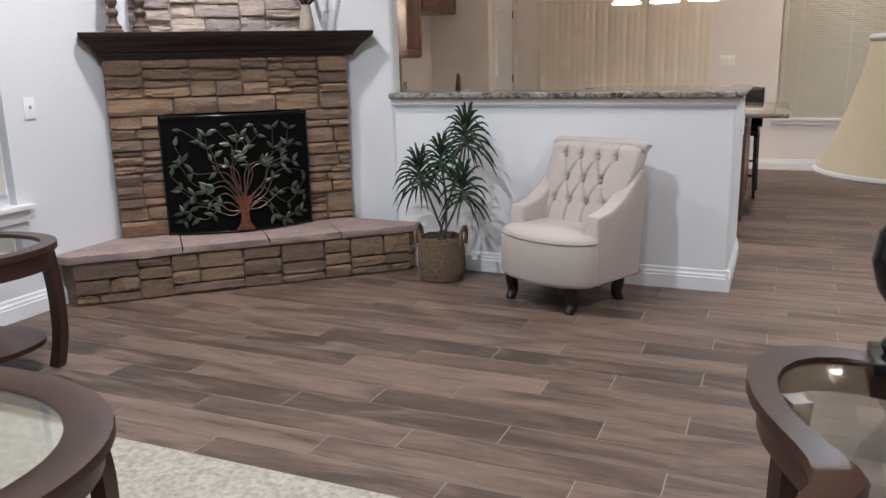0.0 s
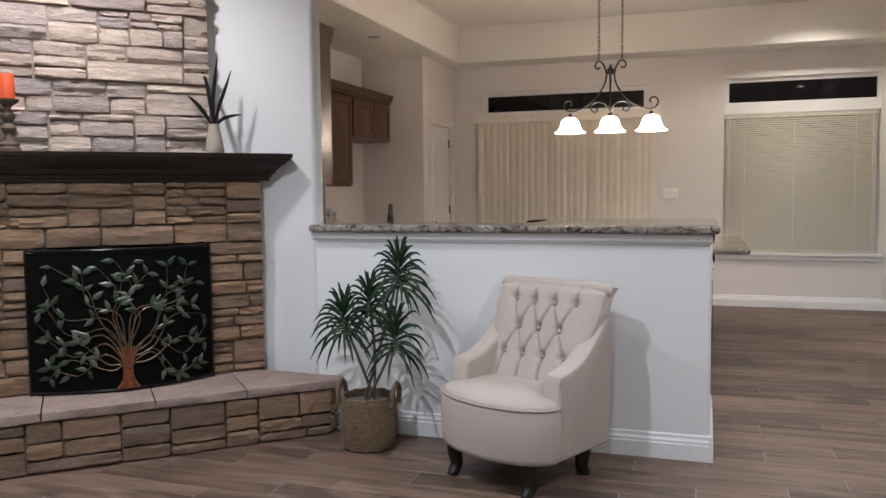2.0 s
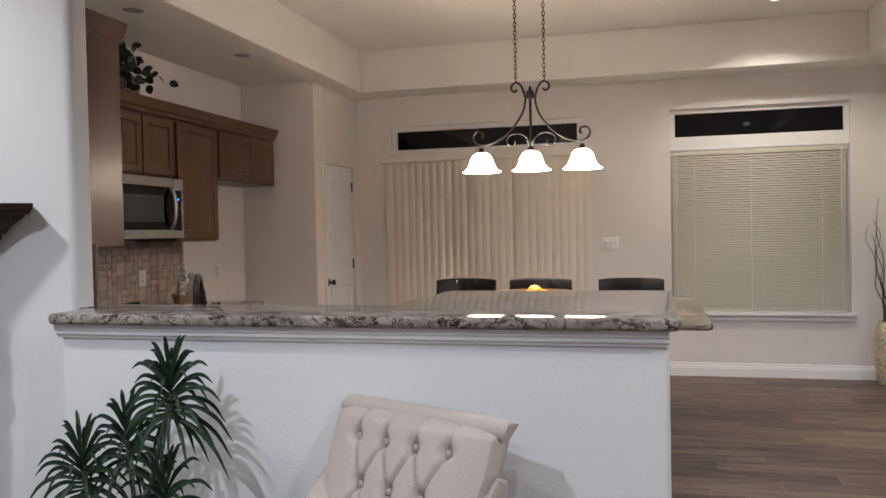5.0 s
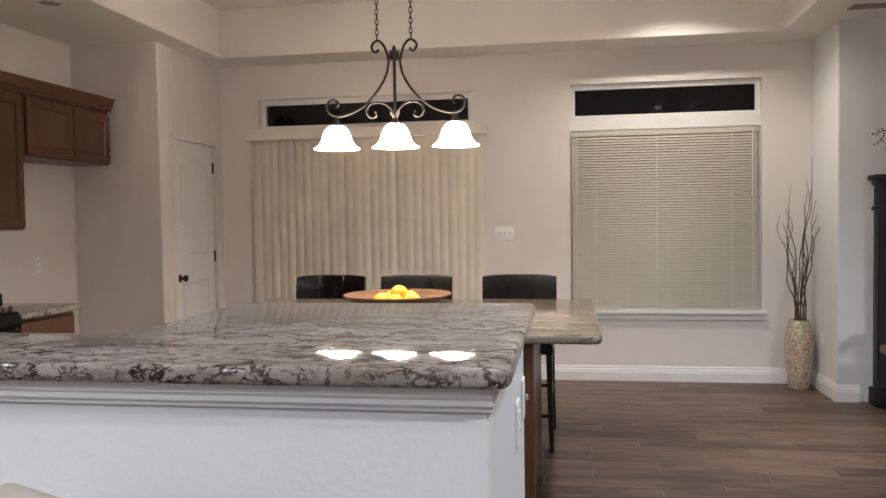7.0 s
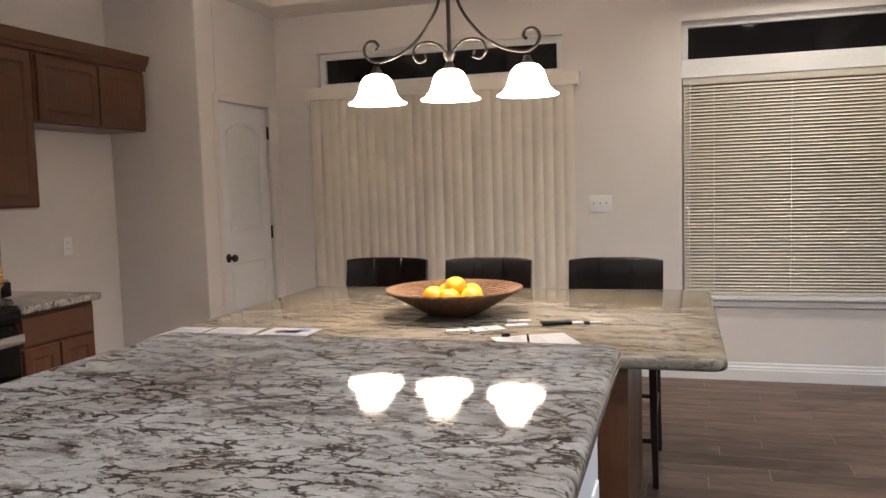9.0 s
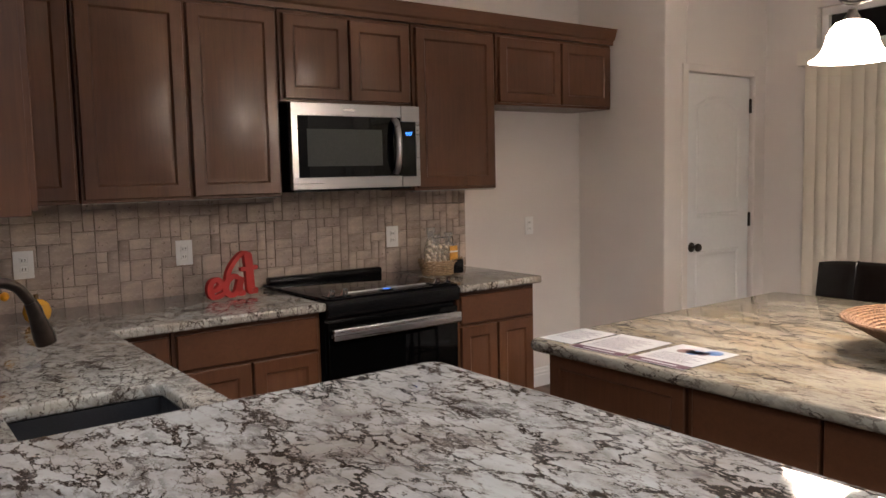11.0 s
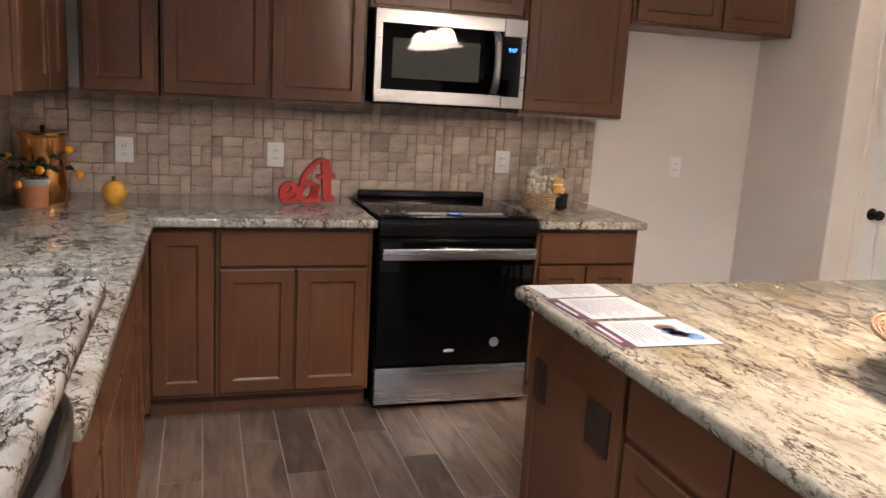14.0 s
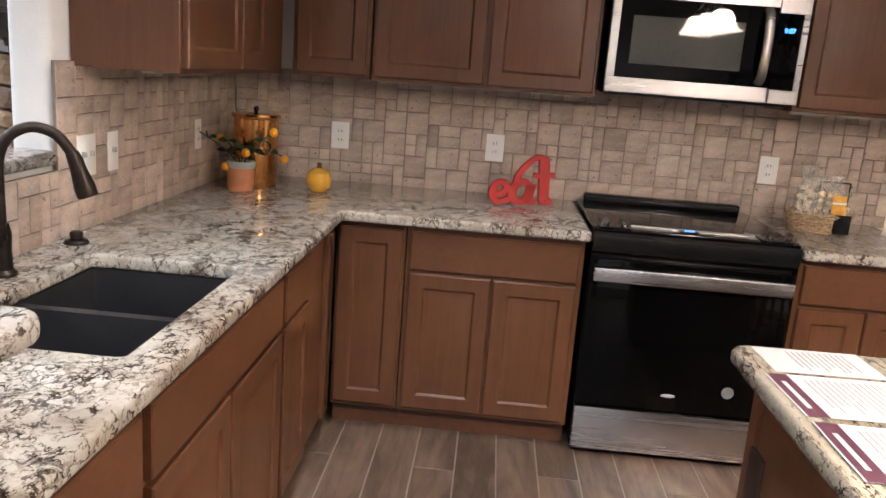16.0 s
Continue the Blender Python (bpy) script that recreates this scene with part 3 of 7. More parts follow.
lpart("tub", box(B(), 0.0, 0.70, 0.04, 0.6, 0.0, 0.81), BLACKMETAL, dw)
lpart("door_panel", box(B(), 0.002, 0.698, 0.0, 0.039, 0.01, 0.815, 0.006), DSTEEL, dw, "brushed dark steel door")
lpart("handle", tube(B(), curve_points([(0.08, 0.0, 0.71), (0.10, -0.016, 0.71), (0.2, -0.036, 0.71), (0.35, -0.046, 0.71), (0.5, -0.036, 0.71), (0.59, -0.016, 0.71), (0.61, 0.0, 0.71)], 5), 0.017, 10), STEEL, dw, "curved steel bar handle")

# stone tops
single("granite_bar_top", slab(B(), [-2.598, -2.53, -1.312, -0.325], [4.905, 5.145, 5.31, 6.011], [(0, 0), (0, 2), (1, 2)], 1.129, 1.168, 0.035, 0.016), GRANITE3, "polished grey and white granite bar top on the half wall", "bar top")
single("granite_counter", slab(B(), [KX + 0.002, -3.395, -2.47, -1.79, -1.325], [5.285, 5.46, 5.865, 5.965, 6.905], [(2, 1), (1, 3), (2, 3), (3, 3)], 0.875, 0.915, 0.012, 0.012), GRANITE, "polished cream granite counter with dark veins, around the sink", "counter")
single("granite_counter", slab(B(), [KX + 0.002, -3.395], [7.69, 8.265], [], 0.875, 0.915, 0.012, 0.012), GRANITE, "short polished granite counter beside the range", "counter")

# sink
sk = thing("double_sink", "black composite double bowl undermount sink", "sink", (-2.13, 5.66, 0.874))
BLACKSINK = plain("black_composite", (0.016, 0.016, 0.018), 0.38, vary=0.3, scale=200, bump=0.08)


def bowl_box(x0, x1, y0, y1, depth):
    bm = B()
    o = 0.02
    box(bm, x0 - o, x1 + o, y0 - o, y1 + o, -depth - o, 0.0)
    top = max(bm.faces, key=lambda f: f.calc_center_median().z)
    r = bmesh.ops.inset_region(bm, faces=[top], thickness=o)
    ext = bmesh.ops.extrude_face_region(bm, geom=[top])
    for v in [g for g in ext["geom"] if isinstance(g, bmesh.types.BMVert)]:
        v.co.z -= depth
        v.co.x += 0.012 if v.co.x < (x0 + x1) / 2 else -0.012
        v.co.y += 0.012 if v.co.y < (y0 + y1) / 2 else -0.012
    bmesh.ops.delete(bm, geom=[top], context="FACES_ONLY")
    return bm


lpart("bowl", bowl_box(-0.335, -0.012, -0.195, 0.20, 0.21), BLACKSINK, sk)
lpart("bowl", bowl_box(0.028, 0.335, -0.195, 0.20, 0.19), BLACKSINK, sk)
for cx, dz in ((-0.17, -0.209), (0.18, -0.189)):
    lpart("drain", spin(B(), [(0.0, 0.004), (0.03, 0.004), (0.042, 0.007), (0.048, 0.0)], 20, (cx, 0.0, dz)), CHROME, sk, "metal drain ring")

# faucet
fc = thing("kitchen_faucet", "dark bronze gooseneck pull-down kitchen faucet", "faucet", (-2.205, 5.375, 0.915), 24)
lpart("base", spin(B(), [(0.032, 0), (0.032, 0.008), (0.024, 0.016), (0.022, 0.06), (0.024, 0.10), (0.018, 0.125)], 20), BRONZE, fc)
neck = [(0, 0, 0.12), (0, 0, 0.24), (0, 0.006, 0.295), (0, 0.03, 0.335), (0, 0.075, 0.354), (0, 0.124, 0.338), (0, 0.158, 0.294)]
lpart("neck", tube(B(), curve_points(neck, 6), 0.013, 14), BRONZE, fc)
lpart("spray_head", tube(B(), [(0, 0.156, 0.298), (0, 0.164, 0.278), (0, 0.168, 0.263), (0, 0.183, 0.213), (0, 0.189, 0.193)], [0.015, 0.018, 0.018, 0.025, 0.024], 16), BRONZE, fc)
lpart("lever", tube(B(), curve_points([(0.022, 0.0, 0.085), (0.045, 0.01, 0.11), (0.05, 0.012, 0.16), (0.044, 0.01, 0.20)], 5), [0.012] * 5 + [0.009] * 11, 10), BRONZE, fc)
ag = thing("air_gap_cap", "dark bronze round counter cap beside the sink", "sink fitting", (-2.56, 5.365, 0.915))
lpart("flange", spin(B(), [(0.0, 0.0), (0.034, 0.0), (0.034, 0.006), (0.028, 0.012), (0.018, 0.013)], 20), BRONZE, ag)
lpart("knob", spin(B(), [(0.017, 0.012), (0.018, 0.03), (0.014, 0.035), (0.0, 0.036)], 18), BRONZE, ag)

# wall cabinets
UX = -3.79
cabinet("corner_wall_cabinet", "stained brown corner wall cabinet with one door", (UX, 5.64), 90, 0.33, 0.375, 1.40, 2.31, [(0.02, 0.315, 1.415, 2.29)], (), G2, False)
cabinet("wall_cabinet", LU, (UX, 5.975), 90, 0.93, 0.375, 1.40, 2.31, [(0.012, 0.465, 1.415, 2.29), (0.485, 0.915, 1.415, 2.29)], (), G2, False)
cabinet("wall_cabinet_over_microwave", "short brown wall cabinet over the microwave", (UX, 6.91), 90, 0.78, 0.375, 1.865, 2.31, [(0.02, 0.382, 1.88, 2.29), (0.394, 0.76, 1.88, 2.29)], (), G2, False)
cabinet("wall_cabinet", "stained brown wall cabinet with one wide door", (UX, 7.695), 90, 0.595, 0.375, 1.405, 2.31, [(0.02, 0.575, 1.42, 2.29)], (), G2, False)
cabinet("wall_cabinet_over_fridge", "short brown wall cabinet over the empty fridge space", (UX, 8.295), 90, 1.005, 0.375, 1.895, 2.31, [(0.02, 0.525, 1.91, 2.29), (0.54, 0.985, 1.91, 2.29)], (), G2, False)
cabinet("wall_cabinet", "stained brown wall cabinet on the divider wall", (-2.70, 5.625), 180, 1.08, 0.34, 1.40, 2.31, [(0.02, 0.50, 1.415, 2.29), (0.51, 0.80, 1.415, 2.29)], (), G2, False)
CROWN = [(-0.30, 2.311), (0.004, 2.311), (0.006, 2.335), (0.018, 2.345), (0.03, 2.375), (0.036, 2.395), (0.044, 2.41), (-0.30, 2.41)]
molding("trim", (UX, 5.66), (UX, 9.30), (1, 0), CROWN, WOODH, "brown stained crown moulding on the wall cabinets", "trim")
molding("trim", (-3.74, 5.625), (-2.70, 5.625), (0, 1), CROWN, WOODH, "brown stained crown moulding on the wall cabinets", "trim")
STRIPM = plain("frosted_strip", (0.42, 0.40, 0.37), 0.5, vary=0.05, bump=0)
for p, q in (((5.98, 6.90)), ((7.70, 8.29))):
    single("light_rail", box(B(), -3.86, -3.83, p, q, 1.395, 1.4045), STRIPM, "pale strip light under the wall cabinets", "light strip")
single("light_rail", box(B(), -3.0, -2.78, 5.46, 5.50, 1.391, 1.4045), STRIPM, "pale strip light under the divider wall cabinet", "light strip")

# microwave
SCREENM = plain("screen_mesh", (0.075, 0.082, 0.08), 0.035, vary=0.2, scale=300, bump=0.0)
SCREENM.node_tree.nodes["Principled BSDF"].inputs["Specular IOR Level"].default_value = 0.15
mw = thing("microwave", "stainless over-range microwave with black glass window", "microwave", (-3.735, 6.927, 1.43), 90)
lpart("case", box(B(), 0.0, 0.76, 0.03, 0.42, 0.0, 0.428), BLACKMETAL, mw)
bm = B()
for x0, x1, z0, z1 in ((0, 0.64, 0.365, 0.428), (0, 0.64, 0.0, 0.06), (0, 0.035, 0.06, 0.365), (0.643, 0.76, 0.0, 0.055), (0.643, 0.76, 0.345, 0.428), (0.735, 0.76, 0.055, 0.345)):
    box(bm, x0, x1, 0.0, 0.03, z0, z1, 0.002, 1)
mdoor = lpart("door_frame", bm, STEEL, mw, "brushed stainless frame")
mwin = lpart("window", box(B(), 0.035, 0.64, 0.004, 0.03, 0.06, 0.365), BLACKGLASS, mw, "black reflective glass window")
lpart("inner_screen", box(B(), 0.085, 0.52, 0.002, 0.006, 0.115, 0.30), SCREENM, mwin, "grey perforated window screen")
mpanel = lpart("control_panel", box(B(), 0.643, 0.735, 0.003, 0.03, 0.055, 0.345), BLACKGLASS, mw, "black touch panel")
k = Nodes("blue_display", 0.3, 0, (0.01, 0.05, 0.2))
k.set(Emission_Color=(0.05, 0.25, 1.0, 1), Emission_Strength=2.5)
BLUE = k.mat


def writing(name, text, size, m, mat, parent, label):
    """Flat raised letters as a mesh."""
    cu = bpy.data.curves.new(name, "FONT")
    cu.body, cu.size, cu.extrude, cu.align_x = text, size, 0.0008, "CENTER"
    tmp = bpy.data.objects.new(name, cu)
    me = bpy.data.meshes.new_from_object(tmp)
    bpy.data.objects.remove(tmp)
    me.materials.clear()
    me.materials.append(mat)
    ob = new(name, me)
    ob.parent = parent
    ob.matrix_basis = m
    return tagged(ob, label)


writing("clock_digits", "9:07", 0.026, pose(0.69, 0.001, 0.272, 90, 0, 0), BLUE, mpanel, "blue lit clock digits")
bm = B()
hp = curve_points([(0.60, 0.002, 0.075), (0.60, -0.022, 0.10), (0.60, -0.036, 0.16), (0.60, -0.04, 0.215), (0.60, -0.036, 0.27), (0.60, -0.022, 0.33), (0.60, 0.002, 0.355)], 5)
tube(bm, hp, 0.0125, 12)
for v in bm.verts:
    v.co.x += 0.5 * (v.co.x - 0.60)
lpart("handle", bm, STEEL, mdoor, "curved steel handle")
lpart("vent_grille", box(B(), 0.03, 0.73, 0.05, 0.40, -0.012, 0.0), BLACKMETAL, mw)
lpart("maker_badge", box(B(), 0.29, 0.36, -0.0008, 0.001, 0.393, 0.402), CHROME, mdoor)

# range
rg = thing("range_stove", "black and stainless slide-in electric range", "stove", (-3.415, 6.912, 0), 90)
W = 0.765
lpart("body", box(B(), 0.004, W - 0.004, 0.03, 0.74, 0.03, 0.90), BLACKMETAL, rg)
bm = B()
prism(bm, [(0, 0.0), (W, 0.0), (W, 0.70), (0, 0.70)], 0.916, 0.93, 0.004)
lpart("cooktop", bm, BLACKGLASS, rg, "black glass cooktop")
lpart("back_rim", box(B(), 0.03, W - 0.03, 0.675, 0.735, 0.925, 0.962, 0.014, 3), BLACKMETAL, rg)
bm = B()
pf = [(0.02, 0.83), (-0.012, 0.845), (-0.02, 0.87), (-0.015, 0.905), (0.02, 0.932), (0.10, 0.934), (0.10, 0.83)]
a = [bm.verts.new((0.0, y, z)) for y, z in pf]
b = [bm.verts.new((W, y, z)) for y, z in pf]
for i in range(len(pf)):
    bm.faces.new((a[i], a[(i + 1) % len(pf)], b[(i + 1) % len(pf)], b[i]))
bm.faces.new(a[::-1]), bm.faces.new(b)
bmesh.ops.recalc_face_normals(bm, faces=bm.faces)
cfront = lpart("control_front", bm, BLACKMETAL, rg)
KNOB_STRIP = plain("pale_steel_strip", (0.55, 0.55, 0.56), 0.35, 0.8, vary=0.03, bump=0)
lpart("control_strip", box(B(), 0.15, 0.615, 0.068, 0.088, 0.9335, 0.9375), KNOB_STRIP, cfront, "brushed steel control strip")
lpart("display", box(B(), 0.33, 0.40, 0.03, 0.07, 0.936, 0.9375), BLACKGLASS, cfront)
writing("display_digits", "9:07", 0.024, pose(0.365, 0.04, 0.9378), BLUE, rg, "blue lit clock digits")
KNOBM = plain("polished_metal_knob", (0.76, 0.76, 0.77), 0.17, 1.0, vary=0.03, bump=0)
for pd0 in (0.02, 0.625):
    lpart("knob_plate", box(B(), pd0, pd0 + 0.12, 0.004, 0.085, 0.9335, 0.936, 0.001), BLACKMETAL, rg)
for kx in (0.045, 0.115, 0.655, 0.725):
    kn = lpart("knob", tube(B(), [(kx, 0.035, 0.93), (kx, 0.028, 0.945), (kx, 0.02, 0.962)], [0.019, 0.0145, 0.0135], 16), KNOBM, cfront, "round metal knob")
OVENGLASS = plain("dark_oven_glass", (0.0015, 0.0015, 0.0015), 0.05, vary=0.0, bump=0)
OVENGLASS.node_tree.nodes["Principled BSDF"].inputs["Specular IOR Level"].default_value = 0.15
odoor = lpart("oven_door", box(B(), 0.006, W - 0.006, -0.005, 0.03, 0.225, 0.815, 0.004), OVENGLASS, rg, "black glass oven door")
bm = B()
box(bm, 0.012, W - 0.012, -0.05, -0.03, 0.735, 0.79, 0.007)
box(bm, 0.02, 0.05, -0.035, -0.004, 0.745, 0.78, 0.003)
box(bm, W - 0.05, W - 0.02, -0.035, -0.004, 0.745, 0.78, 0.003)
lpart("handle", bm, STEEL2, odoor, "wide flat steel handle")
lpart("storage_drawer", box(B(), 0.006, W - 0.006, -0.006, 0.03, 0.035, 0.213, 0.004), STEEL2, rg, "brushed steel storage drawer")
BADGE = plain("grey_badge", (0.45, 0.45, 0.45), 0.4, vary=0.1, bump=0)
lpart("maker_badge", blob(B(), (0.36, -0.0055, 0.29), (0.030, 0.0012, 0.008), 2), BADGE, odoor)
lpart("round_sticker", spin(B(), [(0.0, 0.0012), (0.024, 0.0012), (0.024, 0.0)], 24), plain("clear_sticker", (0.16, 0.16, 0.16), 0.3, vary=0.1, bump=0), odoor).matrix_basis = pose(0.585, -0.0055, 0.325, 90, 0, 0)
for fx in (0.05, W - 0.05):
    for fy in (0.08, 0.68):
        lpart("foot", spin(B(), [(0.0, 0), (0.018, 0), (0.018, 0.03), (0.0, 0.03)], 10, (fx, fy, 0.0)), BLACKMETAL, rg)

# island
isl = thing("kitchen_island", "stained brown island with outlets and framed doors", "kitchen island", (-2.20, 7.15, 0))
lpart("body", box(B(), 0.0, 1.806, 0.021, 1.05, 0.105, 0.858, 0.003, 1), WOOD, isl)
lpart("toe_kick", box(B(), 0.05, 1.76, 0.09, 1.0, 0.001, 0.105), WOODH, isl)
lpart("end_panel", panel_door(B(), 0.0, 0.575, 0.11, 0.85, 0.0, 0.022, 0.045, 0.006), WOOD, isl, "framed flat end panel", 25)
for x0, x1 in ((0.60, 0.99), (1.0, 1.39), (1.40, 1.70)):
    lpart("door", panel_door(B(), x0, x1, 0.125, 0.66), WOOD, isl, "", 25)
    lpart("drawer_front", panel_door(B(), x0, x1, 0.68, 0.845, 0.0, 0.02, 0.014, 0), WOODH, isl, "plain slab drawer front", 25)
lpart("corner_post", box(B(), 1.712, 1.812, -0.006, 0.094, 0.001, 0.858, 0.008), WOOD, isl, "square turned-edge corner post")
BROWNP = plain("brown_plastic", (0.022, 0.012, 0.009), 0.4, vary=0.1, bump=0)
for ox, oz, ow in ((0.085, 0.63, 0.042), (0.46, 0.64, 0.062)):
    lpart("outlet_plate", box(B(), ox - ow, ox + ow, -0.003, 0.01, oz - 0.065, oz + 0.065, 0.003), BROWNP, isl, "brown plastic outlet plate")
single("granite_island_top", slab(B(), [-2.26, -0.078], [7.09, 8.71], [], 0.86, 0.90, 0.05, 0.016), GRANITE2, "polished gold and cream granite island top", "island top")

# ---- living room: corner fireplace ----
fp = thing("fireplace", "corner fireplace of tan stacked ledge stone with raised hearth", "fireplace", (-3.965, 3.965, 0), 45)
BLACKMAT = plain("matte_black_firebox", (0.006, 0.006, 0.006), 0.7, vary=0.3, bump=0.1)
for x0, x1, z0 in ((-0.02, 0.30, 0.28), (1.175, 1.50, 0.28), (0.301, 1.174, 1.08)):
    lpart("mortar_bed", box(B(), x0, x1, -0.03, 0.12, z0, 1.42), MORTAR, fp, "brown recessed mortar")
# Upper mortar is lightened as well, for the light falling on the chimney.
lpart("mortar_bed", box(B(), 0.16, 1.24, 0.070, 0.13, 1.56, UP - 0.002), plain("lit_upper_mortar", (0.36, 0.285, 0.235), 0.95, vary=0.2, scale=60, bump=0.4), fp, "brown recessed mortar")
bm = B()
box(bm, 0.301, 1.174, 0.07, 0.11, 0.306, 1.079)
box(bm, 0.301, 1.174, -0.03, 0.07, 1.02, 1.079, 0.004)
lpart("firebox", bm, BLACKMAT, fp, "black metal firebox")


def stone_mesh(w, d, h, seed, rough=0.0045):
    """A hewn stone, w wide, h high, its split face at -d; the back is open."""
    rng = random.Random(seed)
    nx, nz = (6 if w > 0.2 else 4), (4 if h > 0.05 else 3)
    bm = B()
    rows = []
    ledge = rng.randint(1, nz)
    step = rng.uniform(-0.010, 0.010)
    slope = rng.uniform(-0.012, 0.012)
    chip = [rng.uniform(0, 0.007) for _ in range(4)]
    for j in range(nz + 1):
        row = []
        for i in range(nx + 1):
            u, t = i / nx, j / nz
            edge = (i in (0, nx)) + (j in (0, nz))
            x = u * w + (rng.uniform(-rough, rough) if 0 < i < nx else rng.uniform(0, rough) * (1 if i == 0 else -1))
            z = t * h + (rng.uniform(-rough, rough) * 0.5 if 0 < j < nz else rng.uniform(0, rough) * (1 if j == 0 else -1))
            if i in (0, nx) and j in (0, nz):
                q = chip[(i > 0) + 2 * (j > 0)]
                x += q * (1 if i == 0 else -1)
                z += q * 0.6 * (1 if j == 0 else -1)
            y = -d + rng.uniform(-0.008, 0.006) + slope * (u - 0.5) + (step if j >= ledge else 0) + (0, 0.0035, 0.008)[edge]
            row.append(bm.verts.new((x, min(y, -0.003), z)))
        rows.append(row)
    for j in range(nz):
        for i in range(nx):
            bm.faces.new((rows[j][i], rows[j][i + 1], rows[j + 1][i + 1], rows[j + 1][i]))
    rim = rows[0] + [r[-1] for r in rows[1:]] + rows[-1][-2::-1] + [r[0] for r in rows[-2:0:-1]]
    back = [bm.verts.new((v.co.x, 0, v.co.z)) for v in rim]
    n = len(rim)
    for i in range(n):
        bm.faces.new((rim[i], back[i], back[(i + 1) % n], rim[(i + 1) % n]))
    bmesh.ops.recalc_face_normals(bm, faces=bm.faces)
    return bm


def shares(total, n, rng, least):
    """total cut into n uneven lengths."""
    while True:
        q = [rng.uniform(0.5, 1.5) for _ in range(n)]
        q = [total * a / sum(q) for a in q]
        if min(q) > least or n == 1:
            return q


def courses(x0, x1, z0, z1, rng, lo=0.045, hi=0.095, wlo=0.10, whi=0.33):
    """Ledge stones: bands cut into blocks, each block with courses of its own: (x, z, w, h)."""
    out, z = [], z0
    while z < z1 - 0.01:
        band = rng.uniform(2.0, 3.2) * (lo + hi) / 2
        if z1 - (z + band) < 1.5 * lo:
            band = z1 - z
        x = x0
        while x < x1 - 0.01:
            w = rng.uniform(wlo * 1.2, whi * 1.25)
            if x1 - (x + w) < wlo:
                w = x1 - x
            n = max(1, round(band / rng.uniform(lo * 1.1, hi)))
            zz = z
            for h in shares(band, n, rng, min(lo * 0.75, band / n * 0.8)):
                two = w > 2.1 * wlo and rng.random() < (0.75 if w > whi else 0.45)
                xx = x
                for ww in shares(w, 2 if two else 1, rng, wlo * 0.8 if w > 1.7 * wlo else 0):
                    out.append((xx, zz, ww, h))
                    xx += ww
                zz += h
            x += w
        z += band
    return out


rng = random.Random(5)


def lay(parent, stones, mat, base=None, dlo=0.030, dhi=0.056):
    for n, (x, z, w, h) in enumerate(stones):
        g = 0.0035
        ob = lpart("stone", stone_mesh(w - 2 * g, rng.uniform(dlo, dhi), h - 2 * g, rng.random()), mat, parent, "", 24)
        ob.matrix_basis = (base or Matrix()) @ Matrix.Translation((x + g, -0.012, z + g))


low = [(x, z, w, h) for x, z, w, h in courses(-0.03, 0.292, 0.306, 1.07, rng, wlo=0.11, whi=0.3)]
low += courses(1.182, 1.505, 0.306, 1.07, rng, wlo=0.11, whi=0.28)
low += courses(-0.03, 1.505, 1.07, 1.18, rng, 0.1, 0.11, 0.2, 0.36) + courses(-0.03, 1.505, 1.18, 1.418, rng)
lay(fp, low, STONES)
back = Matrix.Translation((0, 0.105, 0))
lay(fp, courses(0.15, 1.25, 1.579, 2.75, rng, 0.05, 0.105, 0.13, 0.42), STONES_UP_LIT, back)
lay(fp, courses(0.15, 1.25, 2.75, UP - 0.004, rng, 0.10, 0.13, 0.3, 0.5), STONES_UP_LIT, back)
# mantel: a stepped crown of dark wood with returns
bm = B()
rings = []
for z, o, d in ((1.42, 0.0, 0.085), (1.437, 0.0, 0.085), (1.438, 0.008, 0.095), (1.455, 0.010, 0.10), (1.462, 0.022, 0.112), (1.474, 0.028, 0.118), (1.486, 0.034, 0.125), (1.50, 0.048, 0.14), (1.518, 0.068, 0.16), (1.534, 0.080, 0.172), (1.535, 0.09, 0.182), (1.55, 0.092, 0.185), (1.551, 0.098, 0.19), (1.573, 0.10, 0.192), (1.576, 0.097, 0.189)):
    s0, s1 = -0.038 - o, 1.552 + o * 1.15
    rings.append([bm.verts.new(p) for p in ((s0, 0.10, z), (s0, 0.03 - d, z), (s1, 0.03 - d, z), (s1, 0.10, z))])
for a, b in zip(rings, rings[1:]):
    for i in range(4):
        bm.faces.new((a[i], a[(i + 1) % 4], b[(i + 1) % 4], b[i]))
bm.faces.new(rings[-1]), bm.faces.new(rings[0][::-1])
bmesh.ops.recalc_face_normals(bm, faces=bm.faces)
lpart("mantel", bm, DARKWOOD, fp, "espresso-stained crown mantel shelf", 15)

# raised hearth
P0, P1 = Vector((-3.885, 3.445, 0)), Vector((-2.375, 4.86, 0))
bm = B()
prism(bm, [(WX + 0.003, 3.47), (-3.87, 3.485), (-2.395, 4.865), (-2.395, HY - 0.003), (WX + 0.003, HY - 0.003)], 0.0, 0.26)
part("hearth_core", bm, MORTAR, fp, "brown mortar joints of the hearth")
along = (P1 - P0).normalized()
ang = math.degrees(math.atan2(along.y, along.x))
hw = (P1 - P0).length


def slab_piece(poly, name, seed):
    bm = prism(B(), poly, 0.26, 0.306, 0.006)
    bmesh.ops.subdivide_edges(bm, edges=[e for e in bm.edges if e.calc_length() > 0.12], cuts=6, use_grid_fill=False)
    r = random.Random(seed)
    for v in bm.verts:
        if v.co.z < 0.30:
            v.co.x += r.uniform(-0.005, 0.005)
            v.co.y += r.uniform(-0.005, 0.005)
    return part(name, bm, SLAB, fp, "rough-edged pink-brown stone hearth slab", 40)


